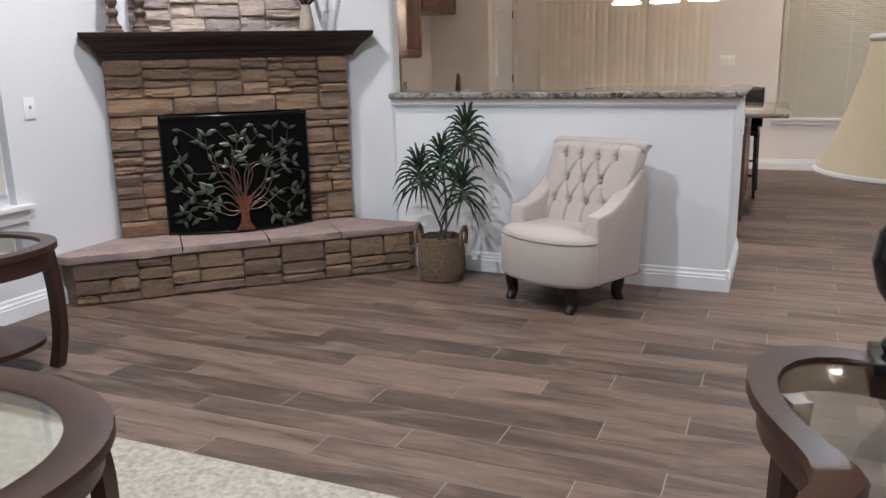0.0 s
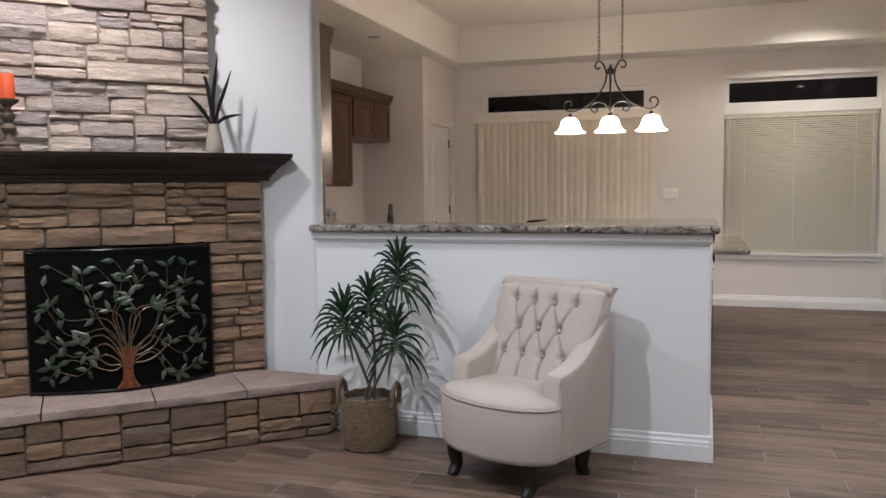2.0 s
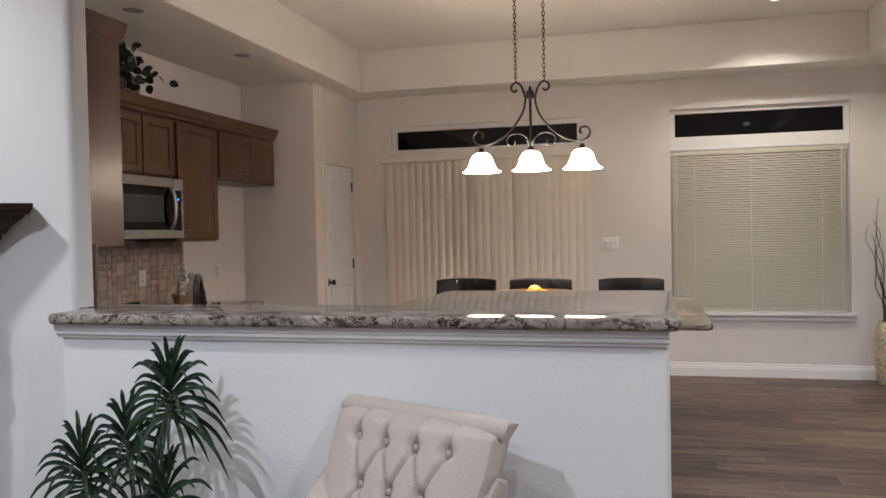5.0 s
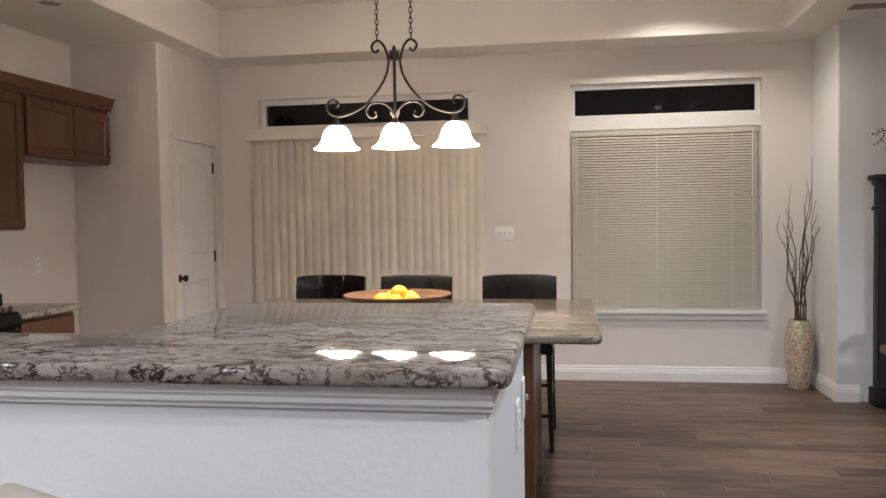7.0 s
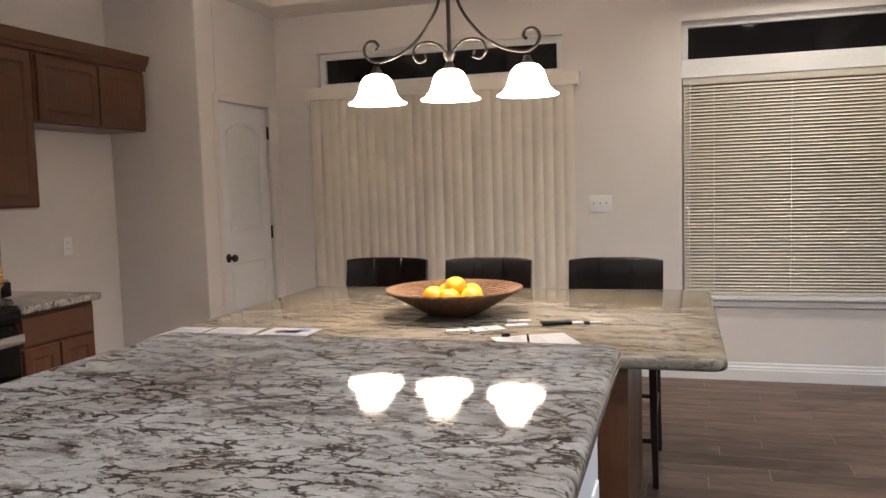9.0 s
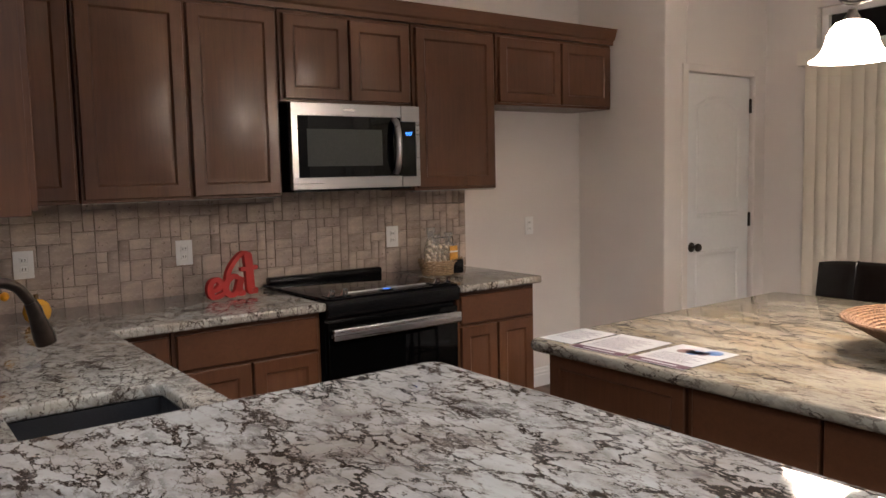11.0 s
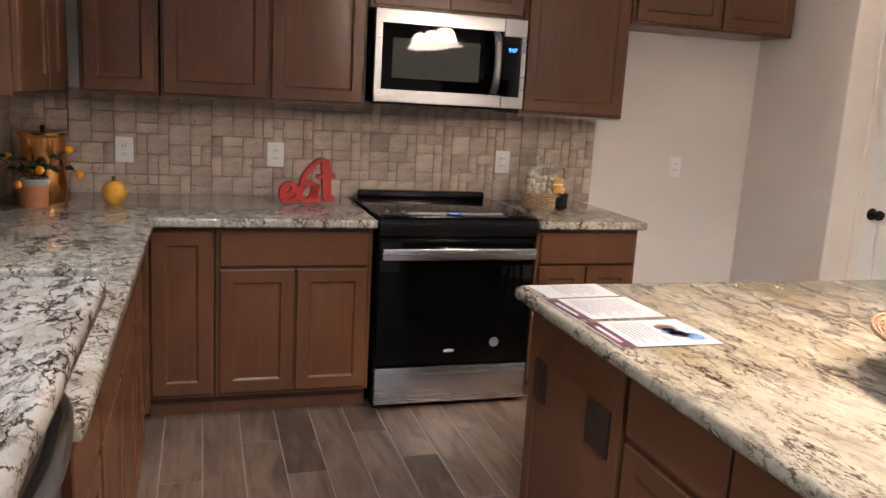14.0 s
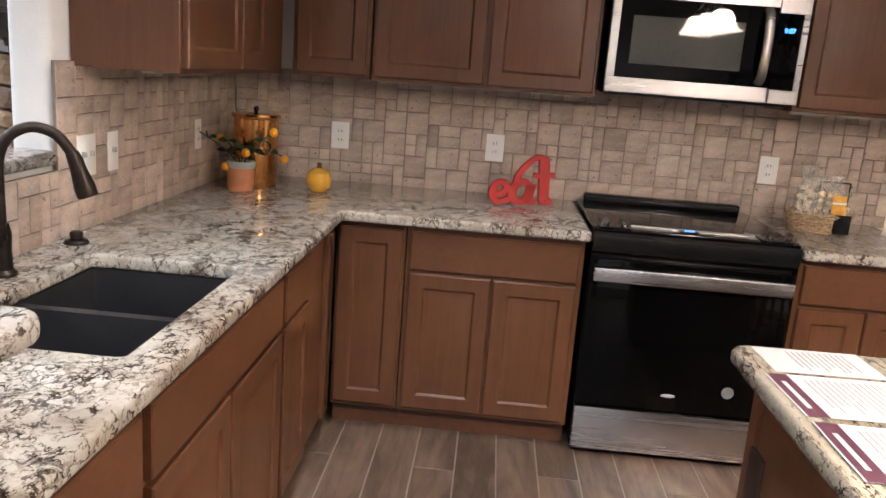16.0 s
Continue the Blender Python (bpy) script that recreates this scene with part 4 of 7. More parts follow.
def on(u, d):
    n = Vector((along.y, -along.x, 0))
    p = P0 + along * u + n * d
    return (p.x, p.y)


cuts = [-0.02, 0.62, 1.14, 1.60, hw + 0.03]
for i in range(4):
    a, b = cuts[i] + 0.002, cuts[i + 1] - 0.002
    poly = [on(a, 0.03), on(b, 0.03), on(b, -0.60 if i in (1, 2) else -0.42), on(a, -0.60 if i in (1, 2) else -0.42)]
    if i == 0:
        poly = [on(a, 0.03), on(b, 0.03), on(b, -0.6), (WX + 0.004, 4.1), (WX + 0.004, 3.41)]
    if i == 3:
        poly = [on(a, 0.03), on(b, 0.03), (-2.345, HY - 0.004), (-3.1, HY - 0.004), on(a, -0.6)]
    slab_piece(poly, "hearth_slab", i)
m = fp.matrix_world.inverted() @ Matrix.Translation(P0) @ Matrix.Rotation(radians(ang), 4, "Z")
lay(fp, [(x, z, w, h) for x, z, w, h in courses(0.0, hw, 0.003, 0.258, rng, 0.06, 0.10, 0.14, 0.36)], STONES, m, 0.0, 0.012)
m2 = fp.matrix_world.inverted() @ Matrix.Translation((-2.392, 4.85, 0)) @ Matrix.Rotation(radians(90), 4, "Z")
lay(fp, courses(0.0, 0.095, 0.003, 0.258, rng, 0.07, 0.1, 0.1, 0.17), STONES, m2, 0.0, 0.01)

# fire screen with a wrought tree
fs = thing("fire_screen", "black mesh fire screen with a copper and green leaf tree", "fire screen", (-3.965, 3.965, 0.3065), 45)
COPPER = plain("copper_bronze_bark", (0.25, 0.10, 0.05), 0.45, 0.7, vary=0.4, scale=50, bump=0.3)
LEAFM = Nodes("painted_metal_leaf", 0.38, 0.55)
r_ = LEAFM.chance(True)
LEAFM.set(Base_Color=LEAFM.ramp(r_, [(0.0, (0.03, 0.045, 0.032)), (0.4, (0.075, 0.10, 0.07)), (0.7, (0.175, 0.195, 0.155)), (1.0, (0.05, 0.07, 0.05))]))
VINE = plain("aged_bronze_vine", (0.13, 0.085, 0.055), 0.45, 0.6, vary=0.35, scale=40, bump=0.1)
S0, S1, SH = 0.265, 1.19, 0.755


def arc(s):
    u = (s - S0) / (S1 - S0) * 2 - 1
    return -0.085 - 0.13 * (1 - u * u)


MESHM = Nodes("black_screen_mesh", 0.85, 0.0, (0.003, 0.003, 0.003))
MESHM.set(Specular_IOR_Level=0.1)
bm = B()
N = 28
cols = []
for i in range(N + 1):
    s = S0 + (S1 - S0) * i / N
    cols.append([bm.verts.new((s, arc(s) + dy, z)) for z in (0.02, SH - 0.01) for dy in (0, 0.004)])
for a, b in zip(cols, cols[1:]):
    bm.faces.new((a[0], b[0], b[2], a[2])), bm.faces.new((b[1], a[1], a[3], b[3]))
    bm.faces.new((a[2], b[2], b[3], a[3])), bm.faces.new((b[0], a[0], a[1], b[1]))
lpart("screen_panel", bm, MESHM.mat, fs, "fine black wire mesh")
top = [(s, arc(s), SH) for s in np.linspace(S0, S1, 24)]
bot = [(s, arc(s), 0.012) for s in np.linspace(S0, S1, 24)]
for nm, pts in (("frame_top", top), ("frame_bottom", bot), ("frame_side", [(S0, arc(S0), 0.0), (S0, arc(S0), SH + 0.004)]), ("frame_side", [(S1, arc(S1), 0.0), (S1, arc(S1), SH + 0.004)])):
    lpart(nm, tube(B(), pts, 0.0075, 8), BLACKMETAL, fs)
rt = random.Random(11)
SC = (S0 + S1) / 2


def surf(s, z, off):
    return (s, arc(s) - off, z)


for k in range(7):
    bm = B()
    w = (k - 3) / 3
    pts = [surf(SC + w * 0.052, 0.02, 0.018), surf(SC + w * 0.024, 0.07, 0.022), surf(SC + w * 0.021, 0.15, 0.022), surf(SC + w * 0.05, 0.24, 0.018)]
    tube(bm, curve_points(pts, 5), [0.0085 - 0.0002 * i for i in range(16)], 7)
    lpart("trunk_strand", bm, COPPER, fs, "copper-coloured trunk strand")
leaves, tips = B(), []


def leaf(bm, s, z, a, ln, off):
    """A pointed leaf with a folded midrib, lying along the screen."""
    ca, sa = math.cos(a), math.sin(a)
    pts = []
    for u, wd, lift in ((0, 0, 0), (0.3, 0.20, 0.005), (0.6, 0.17, 0.008), (1.0, 0, 0.002)):
        for sd in ((-1, 1) if wd else (0,)):
            x, y = u * ln, sd * wd * ln
            pts.append(bm.verts.new(surf(s + x * ca - y * sa, z + x * sa + y * ca, off)))
        if wd:
            pts.append(bm.verts.new(surf(s + u * ln * ca, z + u * ln * sa, off + lift)))
    b, l1, r1, m1, l2, r2, m2_, t = pts
    for f in ((b, l1, m1), (b, m1, r1), (l1, l2, m2_, m1), (m1, m2_, r2, r1), (l2, t, m2_), (m2_, t, r2)):
        bm.faces.new(f)


stems = []
for k in range(22):
    a0 = radians(-24 + 228 * k / 21)
    reach = min(0.43 / max(abs(math.cos(a0)), 0.01), (0.47 if math.sin(a0) > 0 else 0.2) / max(abs(math.sin(a0)), 0.01)) * rt.uniform(0.78, 1.0)
    ex = SC + math.cos(a0) * reach
    ez = min(max(0.235 + math.sin(a0) * reach, 0.10), 0.71)
    ex = min(max(ex, S0 + 0.03), S1 - 0.03)
    mx, mz = SC + (ex - SC) * 0.45 + rt.uniform(-0.03, 0.03), 0.26 + (ez - 0.26) * 0.5 + rt.uniform(0.0, 0.05)
    z0 = 0.15 + 0.09 * max(0.0, math.sin(a0))
    sway = rt.choice((-1, 1)) * rt.uniform(0.045, 0.085)
    bend = [(SC + math.cos(a0) * 0.018, z0), (SC + (ex - SC) * 0.30 - sway * 0.6 * math.sin(a0), z0 + (ez - z0) * 0.34 + 0.03 + sway * 0.6 * math.cos(a0)), (SC + (ex - SC) * 0.66 + sway * math.sin(a0), z0 + (ez - z0) * 0.66 - sway * math.cos(a0)), (ex, ez)]
    stems.append(curve_points([surf(x, z, 0.016) for x, z in bend], 6))
for n, st in enumerate(stems):
    lpart("branch", tube(B(), st, [0.0050 - 0.0002 * i for i in range(len(st))], 6), VINE, fs)
    for q in ((8, 12, 15, 18) if n % 2 else (10, 14, 18)):
        p = st[min(q, len(st) - 1)]
        for sd in (-1, 1):
            if rt.random() < 0.86:
                d = math.atan2(st[min(q, 18)].z - st[max(q - 2, 0)].z, st[min(q, 18)].x - st[max(q - 2, 0)].x)
                aa = d + sd * rt.uniform(0.5, 1.2)
                ln = rt.uniform(0.056, 0.074)
                if S0 + 0.02 < p.x + ln * math.cos(aa) < S1 - 0.02 and p.z + ln * math.sin(aa) < SH - 0.01:
                    leaf(leaves, p.x, p.z, aa, ln, 0.022)
lpart("leaves", leaves, LEAFM.mat, fs, "silver-green painted metal leaves", 60)


# mantel decor
def at_s(s, d, z):
    return (-3.965 + (s + d) / 2 ** 0.5, 3.965 + (s - d) / 2 ** 0.5, z)


RUSTIC = plain("weathered_wood", (0.10, 0.065, 0.045), 0.7, vary=0.35, scale=40, bump=0.3)
ORANGEWAX = plain("orange_wax", (0.72, 0.10, 0.03), 0.5, vary=0.05, bump=0.02)
ch = thing("candle_holder", "weathered turned wood candle holder with an orange candle", "candle holder", at_s(0.22, 0.06, 1.577), 0, "candle holders on the mantel")
lpart("stand", spin(B(), [(0.0, 0), (0.055, 0), (0.055, 0.012), (0.045, 0.02), (0.047, 0.035), (0.03, 0.05), (0.022, 0.085), (0.032, 0.10), (0.036, 0.115), (0.03, 0.13), (0.018, 0.14), (0.022, 0.15), (0.034, 0.17), (0.034, 0.185), (0.02, 0.20), (0.016, 0.22), (0.03, 0.235), (0.052, 0.25), (0.056, 0.262), (0.0, 0.262)], 24), RUSTIC, ch)
wax = lpart("candle", spin(B(), [(0.0, 0.262), (0.036, 0.262), (0.037, 0.27), (0.036, 0.385), (0.033, 0.39), (0.02, 0.384), (0.0, 0.382)], 24), ORANGEWAX, ch, "orange-red pillar candle")
lpart("wick", tube(B(), [(0, 0, 0.38), (0.001, 0, 0.395)], 0.0015, 5), BLACKMAT, wax)
copy_thing(ch, pose(*at_s(0.065, 0.06, 1.577), 0, 0, 40))
vs_ = thing("mantel_vase", "pale tapered ceramic vase with dark strap leaves", "vase", at_s(1.245, 0.055, 1.577))
lpart("vase", spin(B(), [(0.0, 0), (0.048, 0), (0.052, 0.01), (0.047, 0.06), (0.036, 0.12), (0.029, 0.155), (0.031, 0.165), (0.026, 0.162), (0.024, 0.14)], 28), plain("glazed_sand_ceramic", (0.40, 0.34, 0.27), 0.4, vary=0.12, scale=12, bump=0.02), vs_)
DLEAF = plain("dark_leaf", (0.008, 0.006, 0.006), 0.8, vary=0.4, scale=30, bump=0.1)
DLEAF.node_tree.nodes["Principled BSDF"].inputs["Specular IOR Level"].default_value = 0.15


def strap(bm, root, ctrl, width, fold=0.25):
    """A long leaf along a curved line, widest in the middle."""
    pts = curve_points([root] + ctrl, 5)
    n = len(pts)
    rows = []
    for i, p in enumerate(pts):
        d = (pts[min(i + 1, n - 1)] - pts[max(i - 1, 0)]).normalized()
        side = d.cross(Vector((0.2, -0.9, 0.3))).normalized()
        nrm = side.cross(d)
        w = width * (math.sin(math.pi * min(0.97, 0.10 + 0.88 * i / (n - 1))) ** 0.8)
        rows.append([bm.verts.new(p - side * w + nrm * w * fold), bm.verts.new(p), bm.verts.new(p + side * w + nrm * w * fold)])
    for a, b in zip(rows, rows[1:]):
        for k in (0, 1):
            bm.faces.new((a[k], a[k + 1], b[k + 1], b[k]))


for c in ([(-0.02, 0.0, 0.28), (-0.06, 0.03, 0.40), (-0.13, 0.06, 0.50)], [(0.0, 0.0, 0.3), (0.01, 0.01, 0.42), (0.02, 0.02, 0.54)], [(0.03, 0.01, 0.26), (0.06, 0.03, 0.36), (0.09, 0.05, 0.47)], [(0.04, 0.02, 0.19), (0.08, 0.05, 0.21), (0.13, 0.08, 0.22)], [(-0.05, -0.02, 0.23), (-0.10, -0.03, 0.29), (-0.15, -0.03, 0.33)]):
    bm = B()
    strap(bm, (0, 0, 0.14), c, 0.012)
    lpart("leaf", bm, DLEAF, vs_, "", 60)

# tufted armchair
BLACKLEG = plain("black_lacquered_wood", (0.008, 0.006, 0.005), 0.4, vary=0.2, bump=0.02)
ac = thing("armchair", "beige linen button-tufted armchair with black curved legs", "armchair", (-1.238, 4.525, 0), -25)
front = [(-0.312, 0.20), (-0.320, -0.085)] + [(0.336 * math.sin(a), -0.11 - 0.185 * math.cos(a)) for a in np.linspace(-math.pi / 2 + 0.12, math.pi / 2 - 0.12, 17)] + [(0.320, -0.085), (0.312, 0.20), (0.27, 0.25), (-0.27, 0.25)]


def ringed(rings):
    """A closed upholstered shape from copies of the seat outline: (scale, height)."""
    bm = B()
    rows = [[bm.verts.new((x * k, y * k, z)) for x, y in front] for k, z in rings]
    n = len(front)
    for a, b in zip(rows, rows[1:]):
        for i in range(n):
            bm.faces.new((a[i], a[(i + 1) % n], b[(i + 1) % n], b[i]))
    bm.faces.new(rows[0][::-1]), bm.faces.new(rows[-1])
    bmesh.ops.recalc_face_normals(bm, faces=bm.faces)
    return bm


lpart("seat_base", ringed([(0.94, 0.150), (0.985, 0.158), (1.0, 0.178), (1.006, 0.28), (1.0, 0.375), (0.985, 0.392), (0.9, 0.394)]), LINEN, ac, "", 60)
lpart("seat_cushion", ringed([(0.88, 0.385), (0.975, 0.394), (0.985, 0.402), (0.955, 0.417), (0.86, 0.430), (0.68, 0.440), (0.45, 0.446), (0.22, 0.449), (0.05, 0.450)]), LINEN, ac, "", 80)
PIPE = plain("linen_piping_and_dent_shade", (0.40, 0.34, 0.29), 0.9, vary=0.1, scale=200, bump=0.2)
lpart("piping", tube(B(), [(x * 0.992, y * 0.992, 0.398) for x, y in front[1:-3]], 0.005, 6), PIPE, ac, "darker corded piping")
buttons = [(x, s) for s, xs in ((0.83, (-0.18, -0.06, 0.06, 0.18)), (0.58, (-0.12, 0.0, 0.12)), (0.33, (-0.18, -0.06, 0.06, 0.18))) for x in xs]


def back_point(x, s, lift):
    half = 0.265 + 0.0 * s
    y = 0.105 + 0.175 * s + 0.03 * s * s - 0.02 * math.cos(x / 0.27 * 1.3)
    if s > 0.93:
        y += (s - 0.93) * 0.5
    n = Vector((0, -0.93, 0.36))
    return Vector((x, y, 0.385 + 0.50 * s)) + n * lift


def tuft(x, s):
    z = s * 0.55
    h = 0.024
    for bx, bs in buttons:
        r2 = ((x - bx) ** 2 + (z - bs * 0.55) ** 2) / 0.024 ** 2
        h -= 0.026 * math.exp(-r2)
    for (ax, as_), (bx, bs) in pleats:
        dx, dz = bx - ax, (bs - as_) * 0.55
        t = max(0, min(1, ((x - ax) * dx + (z - as_ * 0.55) * dz) / (dx * dx + dz * dz)))
        d2 = (x - ax - t * dx) ** 2 + (z - as_ * 0.55 - t * dz) ** 2
        h -= 0.017 * math.exp(-d2 / 0.0062 ** 2)
    return h


pleats = [(a, b) for i, a in enumerate(buttons) for b in buttons[i + 1:] if abs(abs(a[1] - b[1]) - 0.25) < 0.02 and abs(a[0] - b[0]) < 0.07]
pleats += [((x, 0.83), (x, 1.05)) for x in (-0.18, -0.06, 0.06, 0.18)] + [((x, 0.33), (x * 1.1, -0.05)) for x in (-0.18, -0.06, 0.06, 0.18)]
bm = B()
NX, NZ = 110, 110
grid = []
for j in range(NZ + 1):
    s = j / NZ
    row = []
    for i in range(NX + 1):
        u = i / NX * 2 - 1
        x = u * (0.272 + 0.038 * min(1, max(0, (s - 0.35) / 0.4)))
        edge = (1 - abs(u) ** 8) * (1 - abs(2 * s - 1) ** 14)
        row.append(bm.verts.new(back_point(x, s, tuft(x, s) * edge + 0.01)))
    grid.append(row)
for j in range(NZ):
    for i in range(NX):
        bm.faces.new((grid[j][i], grid[j][i + 1], grid[j + 1][i + 1], grid[j + 1][i]))
rim = grid[0] + [r[-1] for r in grid[1:]] + grid[-1][-2::-1] + [r[0] for r in grid[-2:0:-1]]
bk = [bm.verts.new(v.co + Vector((0, 0.075, -0.012))) for v in rim]
for i in range(len(rim)):
    bm.faces.new((rim[i], bk[i], bk[(i + 1) % len(rim)], rim[(i + 1) % len(rim)]))
bm.faces.new(bk)
bmesh.ops.recalc_face_normals(bm, faces=bm.faces)
lpart("backrest", bm, LINEN, ac, "deep-tufted backrest", 60)
bm = B()
for i, zz in enumerate((0.0,)):
    tube(bm, [(-0.315, 0.335, 0.868), (-0.305, 0.33, 0.872), (0.305, 0.33, 0.872), (0.315, 0.335, 0.868)], [0.030, 0.036, 0.036, 0.030], 18)
lpart("top_roll", bm, LINEN, ac, "rolled top edge")
# Buttons use the darker piping colour to paint the shade of their dents.
for bx, bs in buttons:
    lpart("button", blob(B(), back_point(bx, bs, 0.010), (0.012, 0.007, 0.012), 2), PIPE, ac)
for sd in (-1, 1):
    bm = B()
    prof = [(0.30, 0.15), (0.335, 0.60), (0.335, 0.735)] + [(p.x, p.y) for p in curve_points([(0.29, 0.75, 0), (0.21, 0.675, 0), (0.12, 0.60, 0), (0.03, 0.555, 0), (-0.05, 0.54, 0)], 4)] + [(-0.085, 0.532), (-0.10, 0.505), (-0.097, 0.15)]
    a = [bm.verts.new((sd * 0.222, y, z)) for y, z in prof]
    b = [bm.verts.new((sd * 0.326, y, z)) for y, z in prof]
    for i in range(len(prof)):
        bm.faces.new((a[i], a[(i + 1) % len(prof)], b[(i + 1) % len(prof)], b[i]))
    bm.faces.new(a[::-1]), bm.faces.new(b)
    bmesh.ops.recalc_face_normals(bm, faces=bm.faces)
    es = [e for e in bm.edges if len(e.link_faces) == 2 and abs(e.verts[0].co.x - e.verts[1].co.x) < 1e-5]
    bmesh.ops.bevel(bm, geom=es, offset=0.02, segments=4, profile=0.5, affect="EDGES")
    lpart("arm", bm, LINEN, ac, "sloping padded arm")
    lpart("piping", tube(B(), [(sd * 0.321, y, z - 0.008) for y, z in prof[3:-1]], 0.004, 6), PIPE, ac, "darker corded piping")
for lx, ly in ((-0.22, -0.19), (0.22, -0.19), (-0.24, 0.21), (0.24, 0.21)):
    k_ = 1 if ly > 0 else -1
    pts = curve_points([(lx, ly, 0.17), (lx, ly + 0.0, 0.11), (lx, ly - k_ * 0.012, 0.05), (lx, ly + k_ * 0.02, 0.0)], 5)
    lpart("leg", tube(B(), pts, [0.040 - 0.0009 * i for i in range(len(pts))], 12), BLACKLEG, ac, "black curved wooden leg")

# potted plant in a woven basket
STRAW = plain("woven_seagrass", (0.135, 0.088, 0.052), 0.85, vary=0.6, scale=90, bump=0.6)
GREEN = Nodes("plant_leaf", 0.5)
GREEN.set(Specular_IOR_Level=0.25)
GREEN.set(Base_Color=GREEN.ramp(GREEN.chance(True), [(0.0, (0.006, 0.016, 0.009)), (0.5, (0.010, 0.028, 0.013)), (1.0, (0.022, 0.050, 0.020))]))
pp = thing("potted_plant", "green artificial dracaena in a woven seagrass basket", "plant", (-2.085, 4.725, 0))
bm = B()
nr = 25
for i in range(nr):
    z = 0.01 + i * 0.262 / (nr - 1)
    r = 0.128 + 0.02 * math.sin(math.pi * (0.15 + 0.75 * i / nr))
    ring = []
    M = 44
    for j in range(M + 1):
        a = 2 * math.pi * j / M
        rr = r + 0.004 * math.sin(a * 22 + i * math.pi)
        ring.append((rr * math.cos(a), rr * math.sin(a), z + 0.0025 * math.sin(a * 11 + i)))
    tube(bm, ring, 0.0062, 5)
bas = lpart("basket", bm, STRAW, pp, "tan woven rope basket", 60)
lpart("basket_floor", spin(B(), [(0.0, 0.004), (0.12, 0.004), (0.135, 0.1), (0.136, 0.2), (0.128, 0.236), (0.0, 0.242)], 24), plain("pebble_soil", (0.12, 0.10, 0.085), 0.9, vary=0.6, scale=90, bump=0.8), pp, "grey pebbles")
for sd in (-1, 1):
    pts = curve_points([(sd * 0.15, -0.05, 0.23), (sd * 0.158, -0.045, 0.31), (sd * 0.16, 0.0, 0.345), (sd * 0.158, 0.045, 0.31), (sd * 0.15, 0.05, 0.23)], 5)
    lpart("handle", tube(B(), pts, 0.013, 8), STRAW, bas, "looped rope handle", 60)
rp = random.Random(21)
BARK = plain("plant_stem", (0.07, 0.06, 0.045), 0.8, vary=0.3, scale=60, bump=0.3)
heads = [((0.175, 0.02, 0.93), 0.20, 60), ((-0.125, -0.03, 0.68), 0.195, 54), ((0.0, 0.03, 0.77), 0.175, 44), ((0.165, -0.01, 0.60), 0.20, 40)]
for n, (h, ln, cnt) in enumerate(heads):
    root = (rp.uniform(-0.04, 0.04), rp.uniform(-0.03, 0.03), 0.24)
    mid = ((root[0] + h[0]) / 2 + rp.uniform(-0.02, 0.02), (root[1] + h[1]) / 2, (root[2] + h[2]) / 2)
    stalk = lpart("stem", tube(B(), curve_points([root, mid, h], 6), 0.008, 7), BARK, pp)
    bm = B()
    for i in range(cnt):
        a = i * 2.399
        el = 1.35 - 1.9 * (i / cnt)
        L = ln * rp.uniform(0.8, 1.1)
        d = Vector((math.cos(a) * math.cos(el), math.sin(a) * math.cos(el) * 0.6, math.sin(el)))
        base = Vector(h) + Vector((0, 0, 0.05 - 0.13 * i / cnt))
        droop = Vector((0, 0, -0.42 * L * (0.3 + math.cos(el))))
        strap(bm, base, [base + d * L * 0.4, base + d * L * 0.75 + droop * 0.35, base + d * L + droop], 0.0072, 0.35)
    lpart("leaf_crown", bm, GREEN.mat, stalk, "tuft of narrow dark green leaves", 60)


# ---- living room: tables, lamp, rug, window ----
GLASS = Nodes("clear_glass", 0.03, 0, (0.92, 0.97, 0.95))
GLASS.set(Transmission_Weight=1.0, IOR=1.45)
GLASS = GLASS.mat


def outline(a, b, power=2.0, n=48, lobes=0.0):
    pts = []
    for i in range(n):
        t = 2 * math.pi * i / n
        c, s = math.cos(t), math.sin(t)
        r = 1 - lobes * math.cos(4 * t) if lobes else 1
        pts.append((a * r * math.copysign(abs(c) ** (2 / power), c), b * r * math.copysign(abs(s) ** (2 / power), s)))
    return pts


